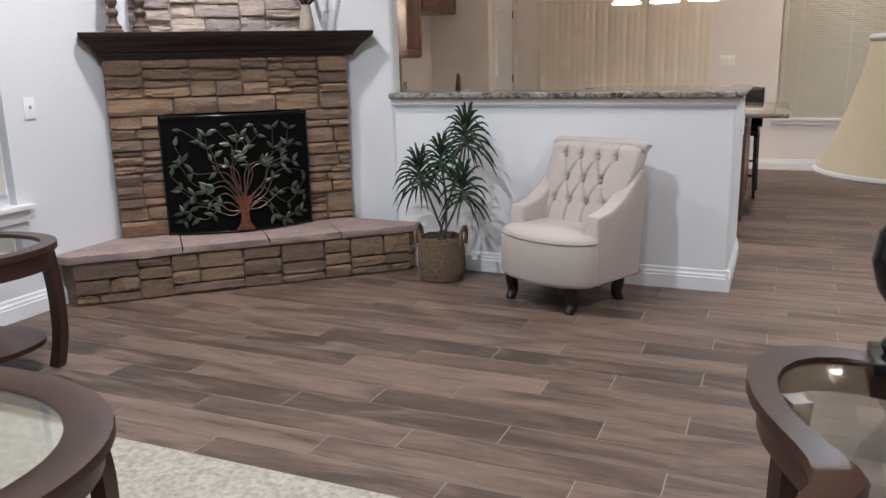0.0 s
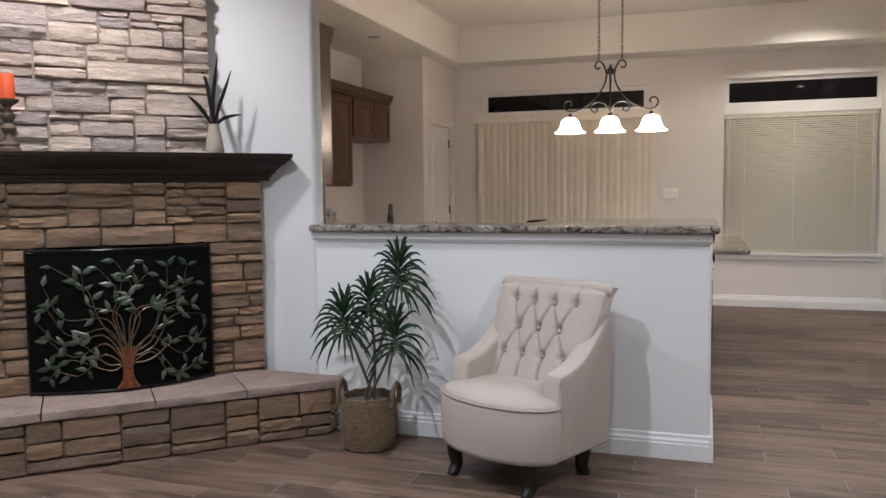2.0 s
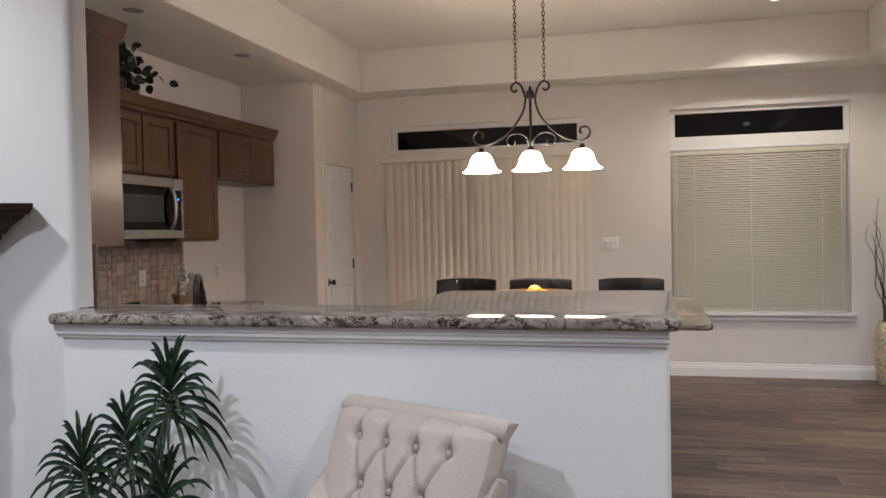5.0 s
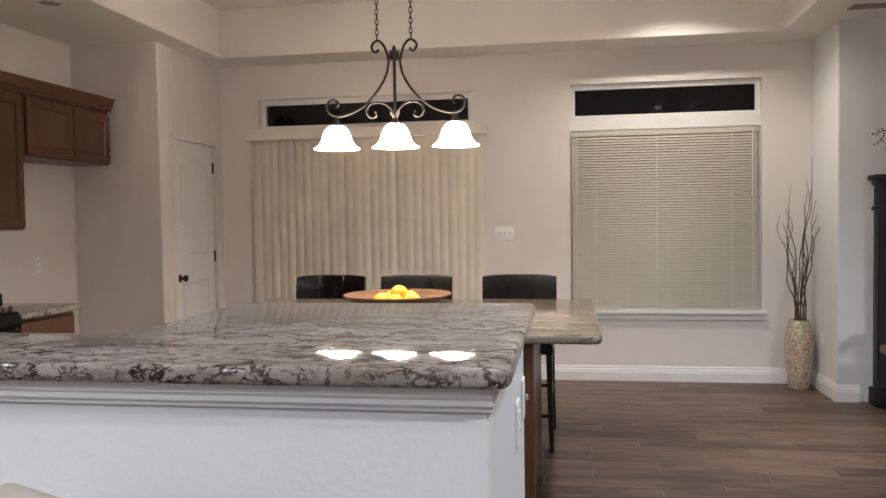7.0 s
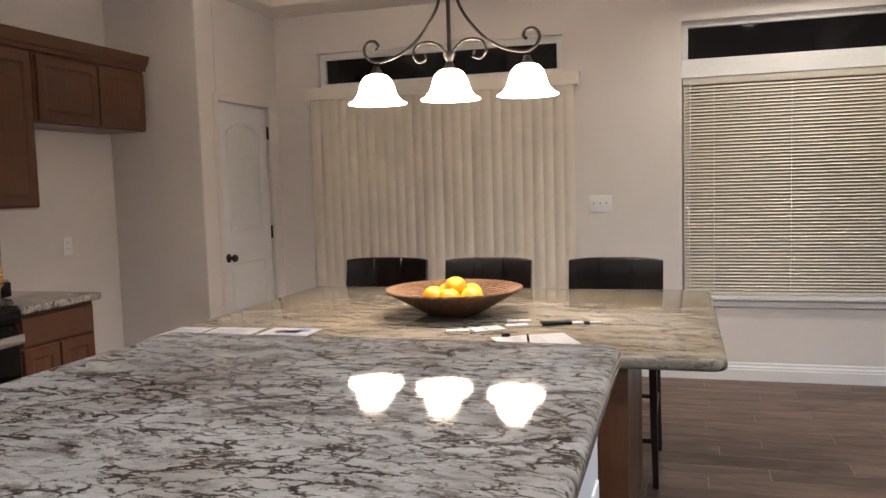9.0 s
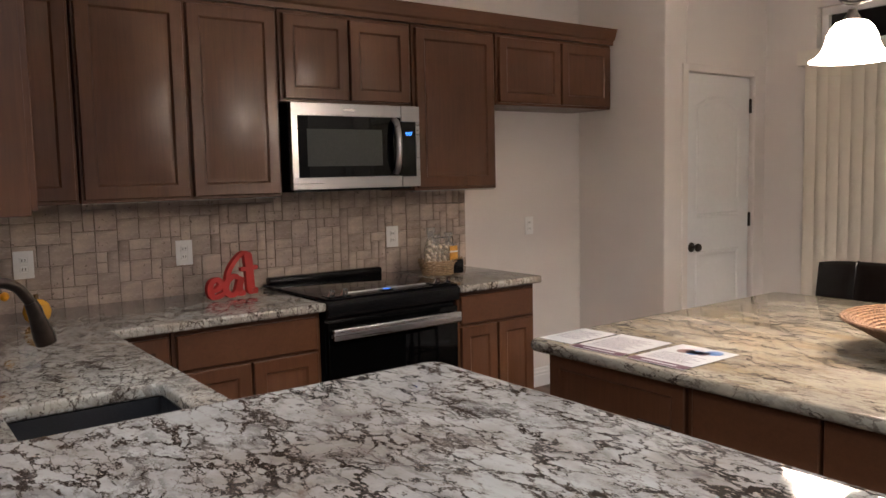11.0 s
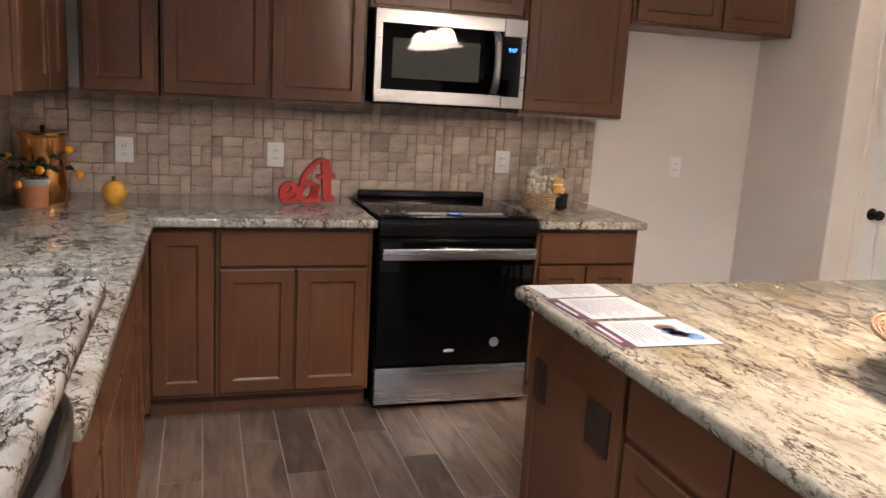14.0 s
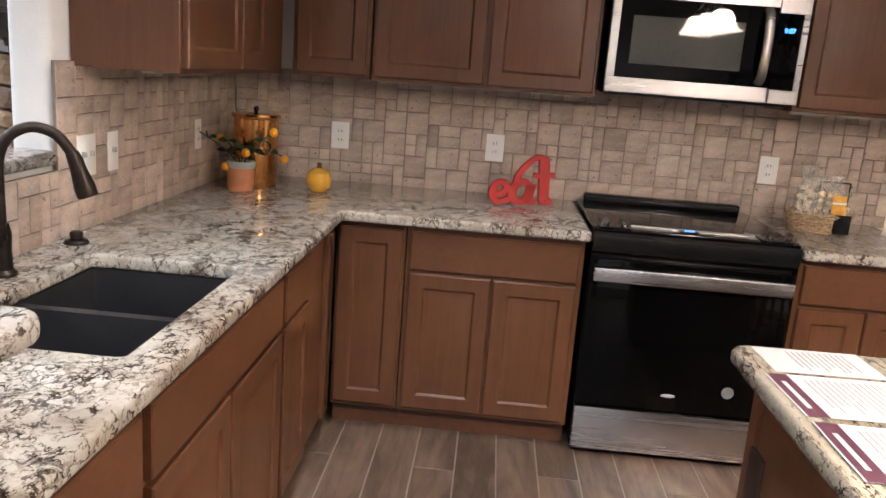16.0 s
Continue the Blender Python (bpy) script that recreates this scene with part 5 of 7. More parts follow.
def glass_table(name, label, at, outer, height, rim, legs, shelf=None):
    """A table with a wooden rim round a glass top."""
    t = thing(name, label, "table", at)
    n = len(outer)
    inner = [(x * (1 - rim / math.hypot(x, y)), y * (1 - rim / math.hypot(x, y))) for x, y in outer]
    bm = B()
    rings = []
    for k, z in ((0, height - 0.03), (0, height - 0.008), (0.02, height), (0.92, height), (1, height - 0.008), (1, height - 0.03)):
        rings.append([bm.verts.new((o[0] + (i_[0] - o[0]) * k, o[1] + (i_[1] - o[1]) * k, z)) for o, i_ in zip(outer, inner)])
    for a, b in zip(rings, rings[1:] + rings[:1]):
        for i in range(n):
            bm.faces.new((a[i], a[(i + 1) % n], b[(i + 1) % n], b[i]))
    bmesh.ops.recalc_face_normals(bm, faces=bm.faces)
    lpart("rim", bm, CHERRY, t, "polished dark cherry rim", 40)
    bm = B()
    ap = [(x * 0.95, y * 0.95) for x, y in outer]
    ai = [(x * 0.92, y * 0.92) for x, y in outer]
    rings = [[bm.verts.new((x, y, z)) for x, y in q] for q, z in ((ap, height - 0.11), (ap, height - 0.03), (ai, height - 0.03), (ai, height - 0.11))]
    for a, b in zip(rings, rings[1:] + rings[:1]):
        for i in range(n):
            bm.faces.new((a[i], a[(i + 1) % n], b[(i + 1) % n], b[i]))
    bmesh.ops.recalc_face_normals(bm, faces=bm.faces)
    lpart("apron", bm, CHERRY, t, "", 40)
    gl = lpart("glass_top", prism(B(), [(x * 1.01, y * 1.01) for x, y in inner], height - 0.018, height - 0.009), GLASS, t, "clear inset glass top")
    gl.visible_shadow = False
    for lx, ly in legs:
        q = Vector((lx, ly, 0)).normalized() * 0.03
        pts = curve_points([(lx, ly, height - 0.03), (lx + q.x * 0.6, ly + q.y * 0.6, height * 0.6), (lx + q.x * 0.4, ly + q.y * 0.4, height * 0.25), (lx - q.x * 0.6, ly - q.y * 0.6, 0.0)], 5)
        lpart("leg", tube(B(), pts, 0.036, 4), CHERRY, t, "curved square leg", 30)
    if shelf:
        lpart("shelf", prism(B(), [(x * shelf, y * shelf) for x, y in outer], 0.12, 0.145, 0.006), CHERRY, t, "dark wooden lower shelf")
    return t


rug = single("area_rug", None or prism(B(), [(-3.05, 0.0), (-0.5, 0.0), (-0.5, 2.21), (-3.05, 2.21)], 0.0005, 0.014, 0.005), plain("cream_shag", (0.36, 0.32, 0.26), 0.95, vary=0.30, scale=45, bump=1.0), "cream mottled low-pile area rug on the floor", "rug")
glass_table("coffee_table", "dark cherry oval coffee table with glass top", (-2.29, 1.21, 0.0145), outline(0.72, 0.61, 2.4), 0.43, 0.13, ((0.50, 0.40), (-0.50, 0.40), (0.50, -0.40), (-0.50, -0.40)), 0.6)
glass_table("end_table", "dark cherry end table with inset glass top", (-3.44, 2.52, 0), outline(0.35, 0.34, 2.3), 0.6, 0.075, ((0.25, 0.19), (-0.22, 0.2), (0.2, -0.22), (-0.22, -0.2)), 0.72)
glass_table("lamp_table", "dark cherry scalloped lamp table with glass top", (0.43, 1.69, 0), outline(0.60, 0.75, 2.0, 72, 0.25), 0.6, 0.10, ((-0.47, 0.40), (0.46, 0.50), (0.46, -0.5), (-0.44, -0.52)))
tl = thing("table_lamp", "black urn table lamp with a beige bell shade", "table lamp", (0.215, 2.31, 0.601))
lpart("plinth", box(B(), -0.09, 0.09, -0.09, 0.09, 0, 0.035, 0.008), BLACKMETAL, tl)
lpart("urn", spin(B(), [(0.06, 0.035), (0.07, 0.06), (0.045, 0.09), (0.04, 0.12), (0.09, 0.20), (0.11, 0.27), (0.10, 0.34), (0.05, 0.40), (0.03, 0.43), (0.025, 0.48), (0.012, 0.50), (0.012, 0.62)], 24), BLACKMETAL, tl)
SHADEM = plain("beige_shade_cloth", (0.40, 0.30, 0.185), 0.9, vary=0.05, scale=200, bump=0.1)
bm = B()
spin(bm, [(0.25, 0.49), (0.222, 0.55), (0.192, 0.63), (0.165, 0.72), (0.152, 0.80), (0.154, 0.80), (0.168, 0.72), (0.195, 0.63), (0.225, 0.55), (0.253, 0.49)], 32)
lampshade = lpart("shade", bm, SHADEM, tl, "beige fabric bell shade")
for r, z in ((0.252, 0.492), (0.154, 0.798)):
    lpart("shade_trim", tube(B(), [(r * math.cos(a), r * math.sin(a), z) for a in np.linspace(0, 2 * math.pi, 33)], 0.008, 8), LINEN, lampshade, "cream braid trim")

win = setting("window_1", box(box(B(), WX - 0.10, WX - 0.06, 2.0, 2.06, 0.64, 2.15), WX - 0.10, WX - 0.06, 3.18, 3.24, 0.64, 2.15), TRIM, "white framed living room window with lowered blinds", "window")
part("pane", box(B(), WX - 0.09, WX - 0.08, 2.06, 3.18, 0.64, 2.15), NIGHT, win)
part("window_sill", box(B(), WX - 0.06, WX + 0.05, 1.93, 3.32, 0.61, 0.639, 0.006), TRIM, win, "white projecting sill")
part("apron", box(B(), WX + 0.0005, WX + 0.02, 1.96, 3.29, 0.54, 0.61, 0.004), TRIM, win)
for z in np.arange(0.70, 2.14, 0.042):
    part("slat", box(B(), WX - 0.042, WX - 0.038, 2.03, 3.21, z, z + 0.0405), BLIND, win)


DIMTOGGLE = plain("grey_toggle", (0.36, 0.36, 0.36), 0.4, vary=0.02, bump=0)


def plate(name, m, w, h, label, toggles=1, outlet=False, mat=PLASTIC):
    """A wall plate, its face to local -y."""
    p = thing(name, label, "wall plate")
    p.matrix_world = m
    lpart("cover", box(B(), -w / 2, w / 2, -0.006, 0.0, -h / 2, h / 2, 0.003), mat, p)
    for i in range(toggles):
        x = (i - (toggles - 1) / 2) * 0.046
        if outlet:
            for dz in (0.02, -0.02):
                q = lpart("socket", box(B(), x - 0.017, x + 0.017, -0.008, -0.005, dz - 0.014, dz + 0.014, 0.004), mat, p)
                bm = B()
                box(bm, x - 0.008, x - 0.005, -0.0085, -0.0078, dz - 0.004, dz + 0.006)
                box(bm, x + 0.005, x + 0.008, -0.0085, -0.0078, dz - 0.004, dz + 0.006)
                lpart("slots", bm, BLACKMAT, q)
        else:
            lpart("toggle", box(B(), x - 0.005, x + 0.005, -0.018, -0.005, -0.003, 0.013, 0.002), DIMTOGGLE, p)
    return p


plate("light_switch", pose(WX + 0.0005, 3.40, 1.16, 0, 0, 90), 0.075, 0.12, "white light switch plate on the wall")

# ---- far wall: transoms, sliding door blinds, window, pantry door ----
def frame_rect(bm, x0, x1, y0, y1, z0, z1, w):
    """Four bars round an opening in a wall along x."""
    box(bm, x0, x1, y0, y1, z1 - w, z1, 0.003, 1), box(bm, x0, x1, y0, y1, z0, z0 + w, 0.003, 1)
    box(bm, x0, x0 + w, y0, y1, z0 + w, z1 - w, 0.003, 1), box(bm, x1 - w, x1, y0, y1, z0 + w, z1 - w, 0.003, 1)
    return bm


tw = setting("window_2", frame_rect(B(), TX0 - 0.12, TX1 + 0.01, FY + 0.05, FY + 0.11, 2.26, 2.55, 0.05), TRIM, "white framed dark transom window over the sliding door", "window")
part("pane", box(B(), TX0 - 0.065, TX1 - 0.045, FY + 0.075, FY + 0.085, 2.31, 2.50), NIGHT, tw, "dark night glass")
part("trim_bar", box(B(), DX0, DX1, FY + 0.0, FY + 0.12, 2.261, 2.28), TRIM, tw)
w3 = setting("window_3", frame_rect(B(), WX0, WX1, FY + 0.04, FY + 0.11, 2.26, 2.57, 0.045), TRIM, "white framed dark transom over the window", "window")
part("pane", box(B(), WX0 + 0.045, WX1 - 0.045, FY + 0.07, FY + 0.08, 2.305, 2.525), NIGHT, w3, "dark night glass")
w4 = setting("window_4", frame_rect(B(), WX0, WX1, FY + 0.06, FY + 0.12, 0.616, 2.175, 0.045), TRIM, "white framed window behind closed beige blinds", "window")
part("pane", box(B(), WX0 + 0.045, WX1 - 0.045, FY + 0.08, FY + 0.09, 0.645, 2.13), NIGHT, w4, "dark night glass")
part("window_sill", box(B(), WX0 - 0.05, WX1 + 0.035, FY - 0.05, FY + 0.06, 0.585, 0.615, 0.006), TRIM, w4, "white projecting sill")
part("apron", box(B(), WX0 - 0.035, WX1 + 0.02, FY - 0.022, FY - 0.0005, 0.535, 0.585, 0.004), TRIM, w4)
mb = thing("mini_blind", "closed beige horizontal mini blinds in the window", "blinds", (0, 0, 0))
lpart("headrail", box(B(), WX0 + 0.01, WX1 - 0.03, FY + 0.012, FY + 0.05, 2.12, 2.163, 0.003), BLIND, mb)
slat = B()
pr = [(-0.016, -0.0105), (-0.013, -0.004), (-0.007, 0.003), (0.003, 0.009), (0.012, 0.0125)]
a = [slat.verts.new((WX0 + 0.015, FY + 0.03 + y, z)) for y, z in pr] + [slat.verts.new((WX0 + 0.015, FY + 0.0312 + y, z)) for y, z in pr[::-1]]
b = [slat.verts.new((WX1 - 0.035, v.co.y, v.co.z)) for v in a]
for i in range(10):
    slat.faces.new((a[i], a[(i + 1) % 10], b[(i + 1) % 10], b[i]))
slat.faces.new(a[::-1]), slat.faces.new(b)
bmesh.ops.recalc_face_normals(slat, faces=slat.faces)
first = lpart("slat", slat, BLIND, mb, "", 50)
first.location.z = 0.659
z = 0.659 + 0.0237
while z < 2.115:
    ob = new("slat", first.data)
    ob.parent = mb
    ob.location.z = z
    z += 0.0237
lpart("bottom_rail", box(B(), WX0 + 0.015, WX1 - 0.035, FY + 0.018, FY + 0.042, 0.617, 0.641, 0.004), BLIND, mb)
for x in (WX0 + 0.05, WX0 + 0.22, 0.52, WX1 - 0.24, WX1 - 0.07):
    lpart("cord", tube(B(), [(x, FY + 0.013, 0.65), (x, FY + 0.013, 2.15)], 0.0016, 5), PLASTIC, mb)
lpart("tilt_wand", tube(B(), [(WX1 - 0.075, FY + 0.006, 1.62), (WX1 - 0.075, FY + 0.006, 2.15)], 0.004, 6), PLASTIC, mb)
lpart("wand_tassel", spin(B(), [(0.0, 0), (0.008, 0.004), (0.006, 0.03), (0.0, 0.034)], 10, (WX1 - 0.075, FY + 0.006, 1.59)), PLASTIC, mb)
lpart("lift_cord", tube(B(), [(WX0 + 0.06, FY + 0.004, 1.62), (WX0 + 0.06, FY + 0.004, 2.15)], 0.0025, 6), PLASTIC, mb)

sd_ = setting("sliding_door", frame_rect(B(), DX0, DX1, FY + 0.06, FY + 0.13, 0.001, 2.06, 0.06), TRIM, "white sliding glass door behind vertical blinds", "door")
part("pane", box(B(), DX0 + 0.06, DX1 - 0.06, FY + 0.09, FY + 0.10, 0.06, 2.0), NIGHT, sd_, "dark night glass")
VALANCE = plain("cream_valance", (0.76, 0.72, 0.66), 0.5, vary=0.03, scale=8, bump=0.02)
vb = thing("vertical_blind", "closed cream vertical blinds with a valance", "blinds", (0, 0, 0))
lpart("valance", box(box(box(B(), -3.125, -0.925, FY - 0.115, FY - 0.105, 2.165, 2.262, 0.003, 1), -3.125, -3.115, FY - 0.105, FY - 0.001, 2.165, 2.262), -0.935, -0.925, FY - 0.105, FY - 0.001, 2.165, 2.262), VALANCE, vb, "flat cream valance board")
lpart("track", box(B(), -3.10, -0.98, FY - 0.08, FY - 0.04, 2.185, 2.22), TRIM, vb)
nslat = 27
for i in range(nslat):
    x = -3.052 + i * (2.04 / (nslat - 1))
    a = radians(11 + 3 * math.sin(i * 2.3) + (6 if i in (5, 11, 17) else 0))
    bm = B()
    top_, low_ = [], []
    for u in np.linspace(-1, 1, 5):
        dx, dy = u * 0.046, 0.006 * (1 - u * u)
        px, py = x + dx * math.cos(a) - dy * math.sin(a), FY - 0.06 - (dx * math.sin(a) + dy * math.cos(a))
        top_.append((px, py)), low_.append((px + 0.002 * math.sin(i * 1.7), py))
    rows = [[bm.verts.new((px, py + e, zz)) for px, py in q] for q, zz, e in ((low_, 0.03, 0), (top_, 2.185, 0), (top_, 2.185, 0.0015), (low_, 0.03, 0.0015))]
    for p, q in zip(rows, rows[1:] + rows[:1]):
        for k in range(4):
            bm.faces.new((p[k], p[k + 1], q[k + 1], q[k]))
    bmesh.ops.recalc_face_normals(bm, faces=bm.faces)
    lpart("vane", bm, VINYL, vb, "", 60)
plate("light_switch", pose(-0.79, FY - 0.0005, 1.29), 0.165, 0.122, "white triple light switch plate on the far wall", 3)

# pantry door, facing the room (local -y is world +x)
DOORP = plain("white_door_paint", (0.74, 0.75, 0.76), 0.4, vary=0.02, bump=0.02)
pd = thing("pantry_door", "white two-panel arched pantry door, closed, with bronze knob", "door", (PX - 0.02, 9.60, 0.012), 90)
bm = B()
Wd, Hd = 0.735, 2.105
box(bm, 0.0, Wd, 0.0, 0.04, 0.0, Hd, 0.002, 1)
dleaf = lpart("leaf", bm, DOORP, pd)


def door_inset(arched, x0, x1, z0, z1):
    """A sunk panel with a raised field; the top may be arched."""
    def ring(i, y):
        pts = [(x0 + i, z0 + i), (x1 - i, z0 + i)]
        n = 10
        for k in range(n + 1):
            u = k / n
            rise = 0.07 * math.sin(math.pi * u) if arched else 0
            pts.append((x1 - i + (x0 - x1 + 2 * i) * u, z1 - i + rise))
        return [bm.verts.new((x, y, z)) for x, z in pts]
    bm = B()
    rs = [ring(0, -0.0005), ring(0.006, -0.010), ring(0.018, -0.008), ring(0.028, -0.0008), ring(0.06, -0.007), ring(0.068, -0.0075)]
    for a, b in zip(rs, rs[1:]):
        for i in range(len(a)):
            bm.faces.new((a[i], a[(i + 1) % len(a)], b[(i + 1) % len(a)], b[i]))
    bm.faces.new(rs[-1])
    bmesh.ops.recalc_face_normals(bm, faces=bm.faces)
    return bm


lpart("panel", door_inset(True, 0.12, Wd - 0.12, 1.15, 1.90), DOORP, dleaf, "arched upper panel", 25)
lpart("panel", door_inset(False, 0.12, Wd - 0.12, 0.22, 0.92), DOORP, dleaf, "square lower panel", 25)
kn = lpart("door_knob", spin(B(), [(0.0, 0.0), (0.033, 0.0), (0.033, 0.006), (0.012, 0.012), (0.012, 0.034), (0.024, 0.042), (0.029, 0.055), (0.024, 0.068), (0.0, 0.072)], 22), BRONZE, dleaf, "round dark bronze knob")
kn.matrix_basis = pose(0.075, 0.0, 0.955, 90, 0, 0)
for hz in (0.25, 1.06, 1.86):
    lpart("hinge", box(B(), Wd - 0.006, Wd + 0.012, -0.012, 0.002, hz, hz + 0.10, 0.003), BRONZE, dleaf, "dark bronze hinge")
setting("door_casing", box(box(box(B(), PX - 0.05, PX + 0.012, 9.54, 9.597, 0.001, 2.17, 0.004, 1), PX - 0.05, PX + 0.012, 10.353, 10.41, 0.001, 2.17, 0.004, 1), PX - 0.05, PX + 0.012, 9.597, 10.353, 2.122, 2.17, 0.004, 1), CREAM, "cream painted door casing", "trim")

DIMLENS = plain("unlit_can_lens", (0.30, 0.28, 0.25), 0.5, vary=0.1, bump=0)
# The added out-of-view lamps get a ring and a glowing lens too.
for c in CANS_KITCHEN + CANS_UNSEEN:
    r = 0.085
    cl = thing("recessed_light", "round white recessed can light, in view or added unseen", "ceiling light", (c[0], c[1], c[2]), 0, "recessed lights")
    lpart("trim_ring", spin(B(), [(r, -0.001), (r + 0.012, -0.004), (r, -0.008), (r - 0.018, -0.006), (r - 0.02, -0.0005)], 28), TRIM, cl)
    lit = c[2] > 3 or c in CANS_UNSEEN
    if lit:
        k = Nodes("lit_can", 0.5, 0, (0.8, 0.8, 0.8))
        k.set(Emission_Color=(1, 0.95, 0.88, 1), Emission_Strength=12)
    lpart("lens", spin(B(), [(0.0, -0.003), (r - 0.02, -0.003)], 28), k.mat if lit else DIMLENS, cl)
vt = thing("ceiling_vent", "white slatted ceiling vent in the dining soffit", "vent", (1.85, 9.42, LOW))
lpart("frame", box(B(), -0.16, 0.16, -0.09, 0.09, -0.008, -0.001, 0.002), TRIM, vt)
for i in range(6):
    lpart("slat", box(B(), -0.14, 0.14, -0.07 + i * 0.025, -0.06 + i * 0.025, -0.013, -0.008), GROUT, vt)

# ---- pendant over the island ----
pl = thing("chandelier", "bronze scrolled three-light island pendant with frosted glass shades", "chandelier", (-1.19, 7.92, 0))
IRON = plain("dark_bronze_iron", (0.020, 0.016, 0.014), 0.5, 0.4, vary=0.35, scale=50, bump=0.15)
lpart("stem", tube(B(), [(0, 0, 2.03), (0, 0, 2.36)], 0.009, 10), IRON, pl)
lpart("hub", spin(B(), [(0.0, 2.325), (0.024, 2.335), (0.03, 2.35), (0.03, 2.375), (0.022, 2.385), (0.01, 2.39), (0.012, 2.40), (0.006, 2.415), (0.0, 2.42)], 18), IRON, pl)
lpart("hub", spin(B(), [(0.0, 2.0), (0.012, 2.005), (0.028, 2.035), (0.028, 2.045), (0.01, 2.05)], 18), IRON, pl)
for sd in (-1, 1):
    up = [(sd * 0.038, 0, 2.355), (sd * 0.055, 0, 2.41), (sd * 0.085, 0, 2.445), (sd * 0.115, 0, 2.44), (sd * 0.13, 0, 2.415), (sd * 0.12, 0, 2.39), (sd * 0.10, 0, 2.385), (sd * 0.09, 0, 2.40)]
    arm = up[::-1] + [(sd * 0.034, 0, 2.32), (sd * 0.05, 0, 2.25), (sd * 0.09, 0, 2.18), (sd * 0.15, 0, 2.11), (sd * 0.22, 0, 2.06), (sd * 0.29, 0, 2.035), (sd * 0.345, 0, 2.03), (sd * 0.385, 0, 2.05), (sd * 0.40, 0, 2.09), (sd * 0.38, 0, 2.12), (sd * 0.345, 0, 2.12), (sd * 0.33, 0, 2.095), (sd * 0.345, 0, 2.08)]
    lpart("scroll_arm", tube(B(), curve_points(arm, 6), 0.0072, 8), IRON, pl, "curled wrought arm")
    sc = [(sd * 0.01, 0, 2.045), (sd * 0.05, 0, 2.085), (sd * 0.10, 0, 2.10), (sd * 0.15, 0, 2.085), (sd * 0.165, 0, 2.045), (sd * 0.14, 0, 2.015), (sd * 0.11, 0, 2.025), (sd * 0.115, 0, 2.05)]
    lpart("scroll", tube(B(), curve_points(sc, 6), 0.0065, 8), IRON, pl)
    z, n = 2.45, 0
    while z < 3.262:
        lk = B()
        pts = []
        for k in range(13):
            a = 2 * math.pi * k / 12
            w, h = 0.009 * math.cos(a), 0.019 * math.sin(a)
            pts.append((sd * 0.098 + (w if n % 2 else 0), 0 if n % 2 else w, z + 0.016 + h))
        lpart("chain_link", tube(lk, pts, 0.0028, 5), IRON, pl)
        z += 0.029
        n += 1
lpart("canopy", box(B(), -0.20, 0.20, -0.055, 0.055, 3.255, 3.279, 0.006), IRON, pl)
k = Nodes("lit_frosted_glass", 0.4, 0, (0.88, 0.84, 0.76))
k.set(Emission_Color=(1.0, 0.84, 0.74, 1), Emission_Strength=92.0)
thin = k.n("ShaderNodeBsdfTranslucent", Color=(0.95, 0.90, 0.80, 1)).outputs[0]
both = k.t.nodes.new("ShaderNodeMixShader")
both.inputs[0].default_value = 0.72
k.t.links.new(k.b.outputs[0], both.inputs[1])
k.t.links.new(thin, both.inputs[2])
k.t.links.new(both.outputs[0], k.t.nodes["Material Output"].inputs["Surface"])
FROST = k.mat
for sx in (-0.345, 0.0, 0.345):
    holder = lpart("socket", spin(B(), [(0.0, 2.01), (0.014, 2.01), (0.018, 1.995), (0.026, 1.985), (0.028, 1.972), (0.0, 1.97)], 18, (sx, 0, 0)), IRON, pl)
    sh = lpart("shade", spin(B(), [(0.028, 1.975), (0.05, 1.968), (0.066, 1.95), (0.078, 1.925), (0.084, 1.90), (0.095, 1.876), (0.113, 1.856), (0.132, 1.846), (0.132, 1.843), (0.111, 1.851), (0.092, 1.872), (0.080, 1.90), (0.072, 1.925), (0.06, 1.945), (0.03, 1.968)], 32, (sx, 0, 0)), FROST, holder, "glowing frosted glass bell shade")

# ---- island things ----
WICKER = plain("woven_brown_wicker", (0.16, 0.085, 0.045), 0.8, vary=0.6, scale=120, bump=1.0)
fb = thing("fruit_bowl", "wide woven brown shallow bowl on the island", "bowl", (-1.18, 7.85, 0.9005))
lpart("bowl", spin(B(), [(0.0, 0.0), (0.10, 0.0), (0.125, 0.010), (0.20, 0.052), (0.26, 0.086), (0.295, 0.104), (0.302, 0.109), (0.294, 0.112), (0.25, 0.095), (0.19, 0.060), (0.12, 0.026), (0.0, 0.020)], 44), WICKER, fb)
for r in np.linspace(0.135, 0.297, 14):
    z = float(np.interp(r, (0.12, 0.19, 0.25, 0.294), (0.026, 0.060, 0.095, 0.112)))
    lpart("rope_ring", tube(B(), [((r + 0.0025 * (k % 2)) * math.cos(2 * math.pi * k / 72), (r + 0.0025 * (k % 2)) * math.sin(2 * math.pi * k / 72), z + 0.002 * (k % 2)) for k in range(73)], 0.0048, 5), WICKER, fb, "coiled rope ring", 60)
ORANGE = plain("orange_peel", (0.85, 0.37, 0.015), 0.38, vary=0.10, scale=90, bump=0.25)
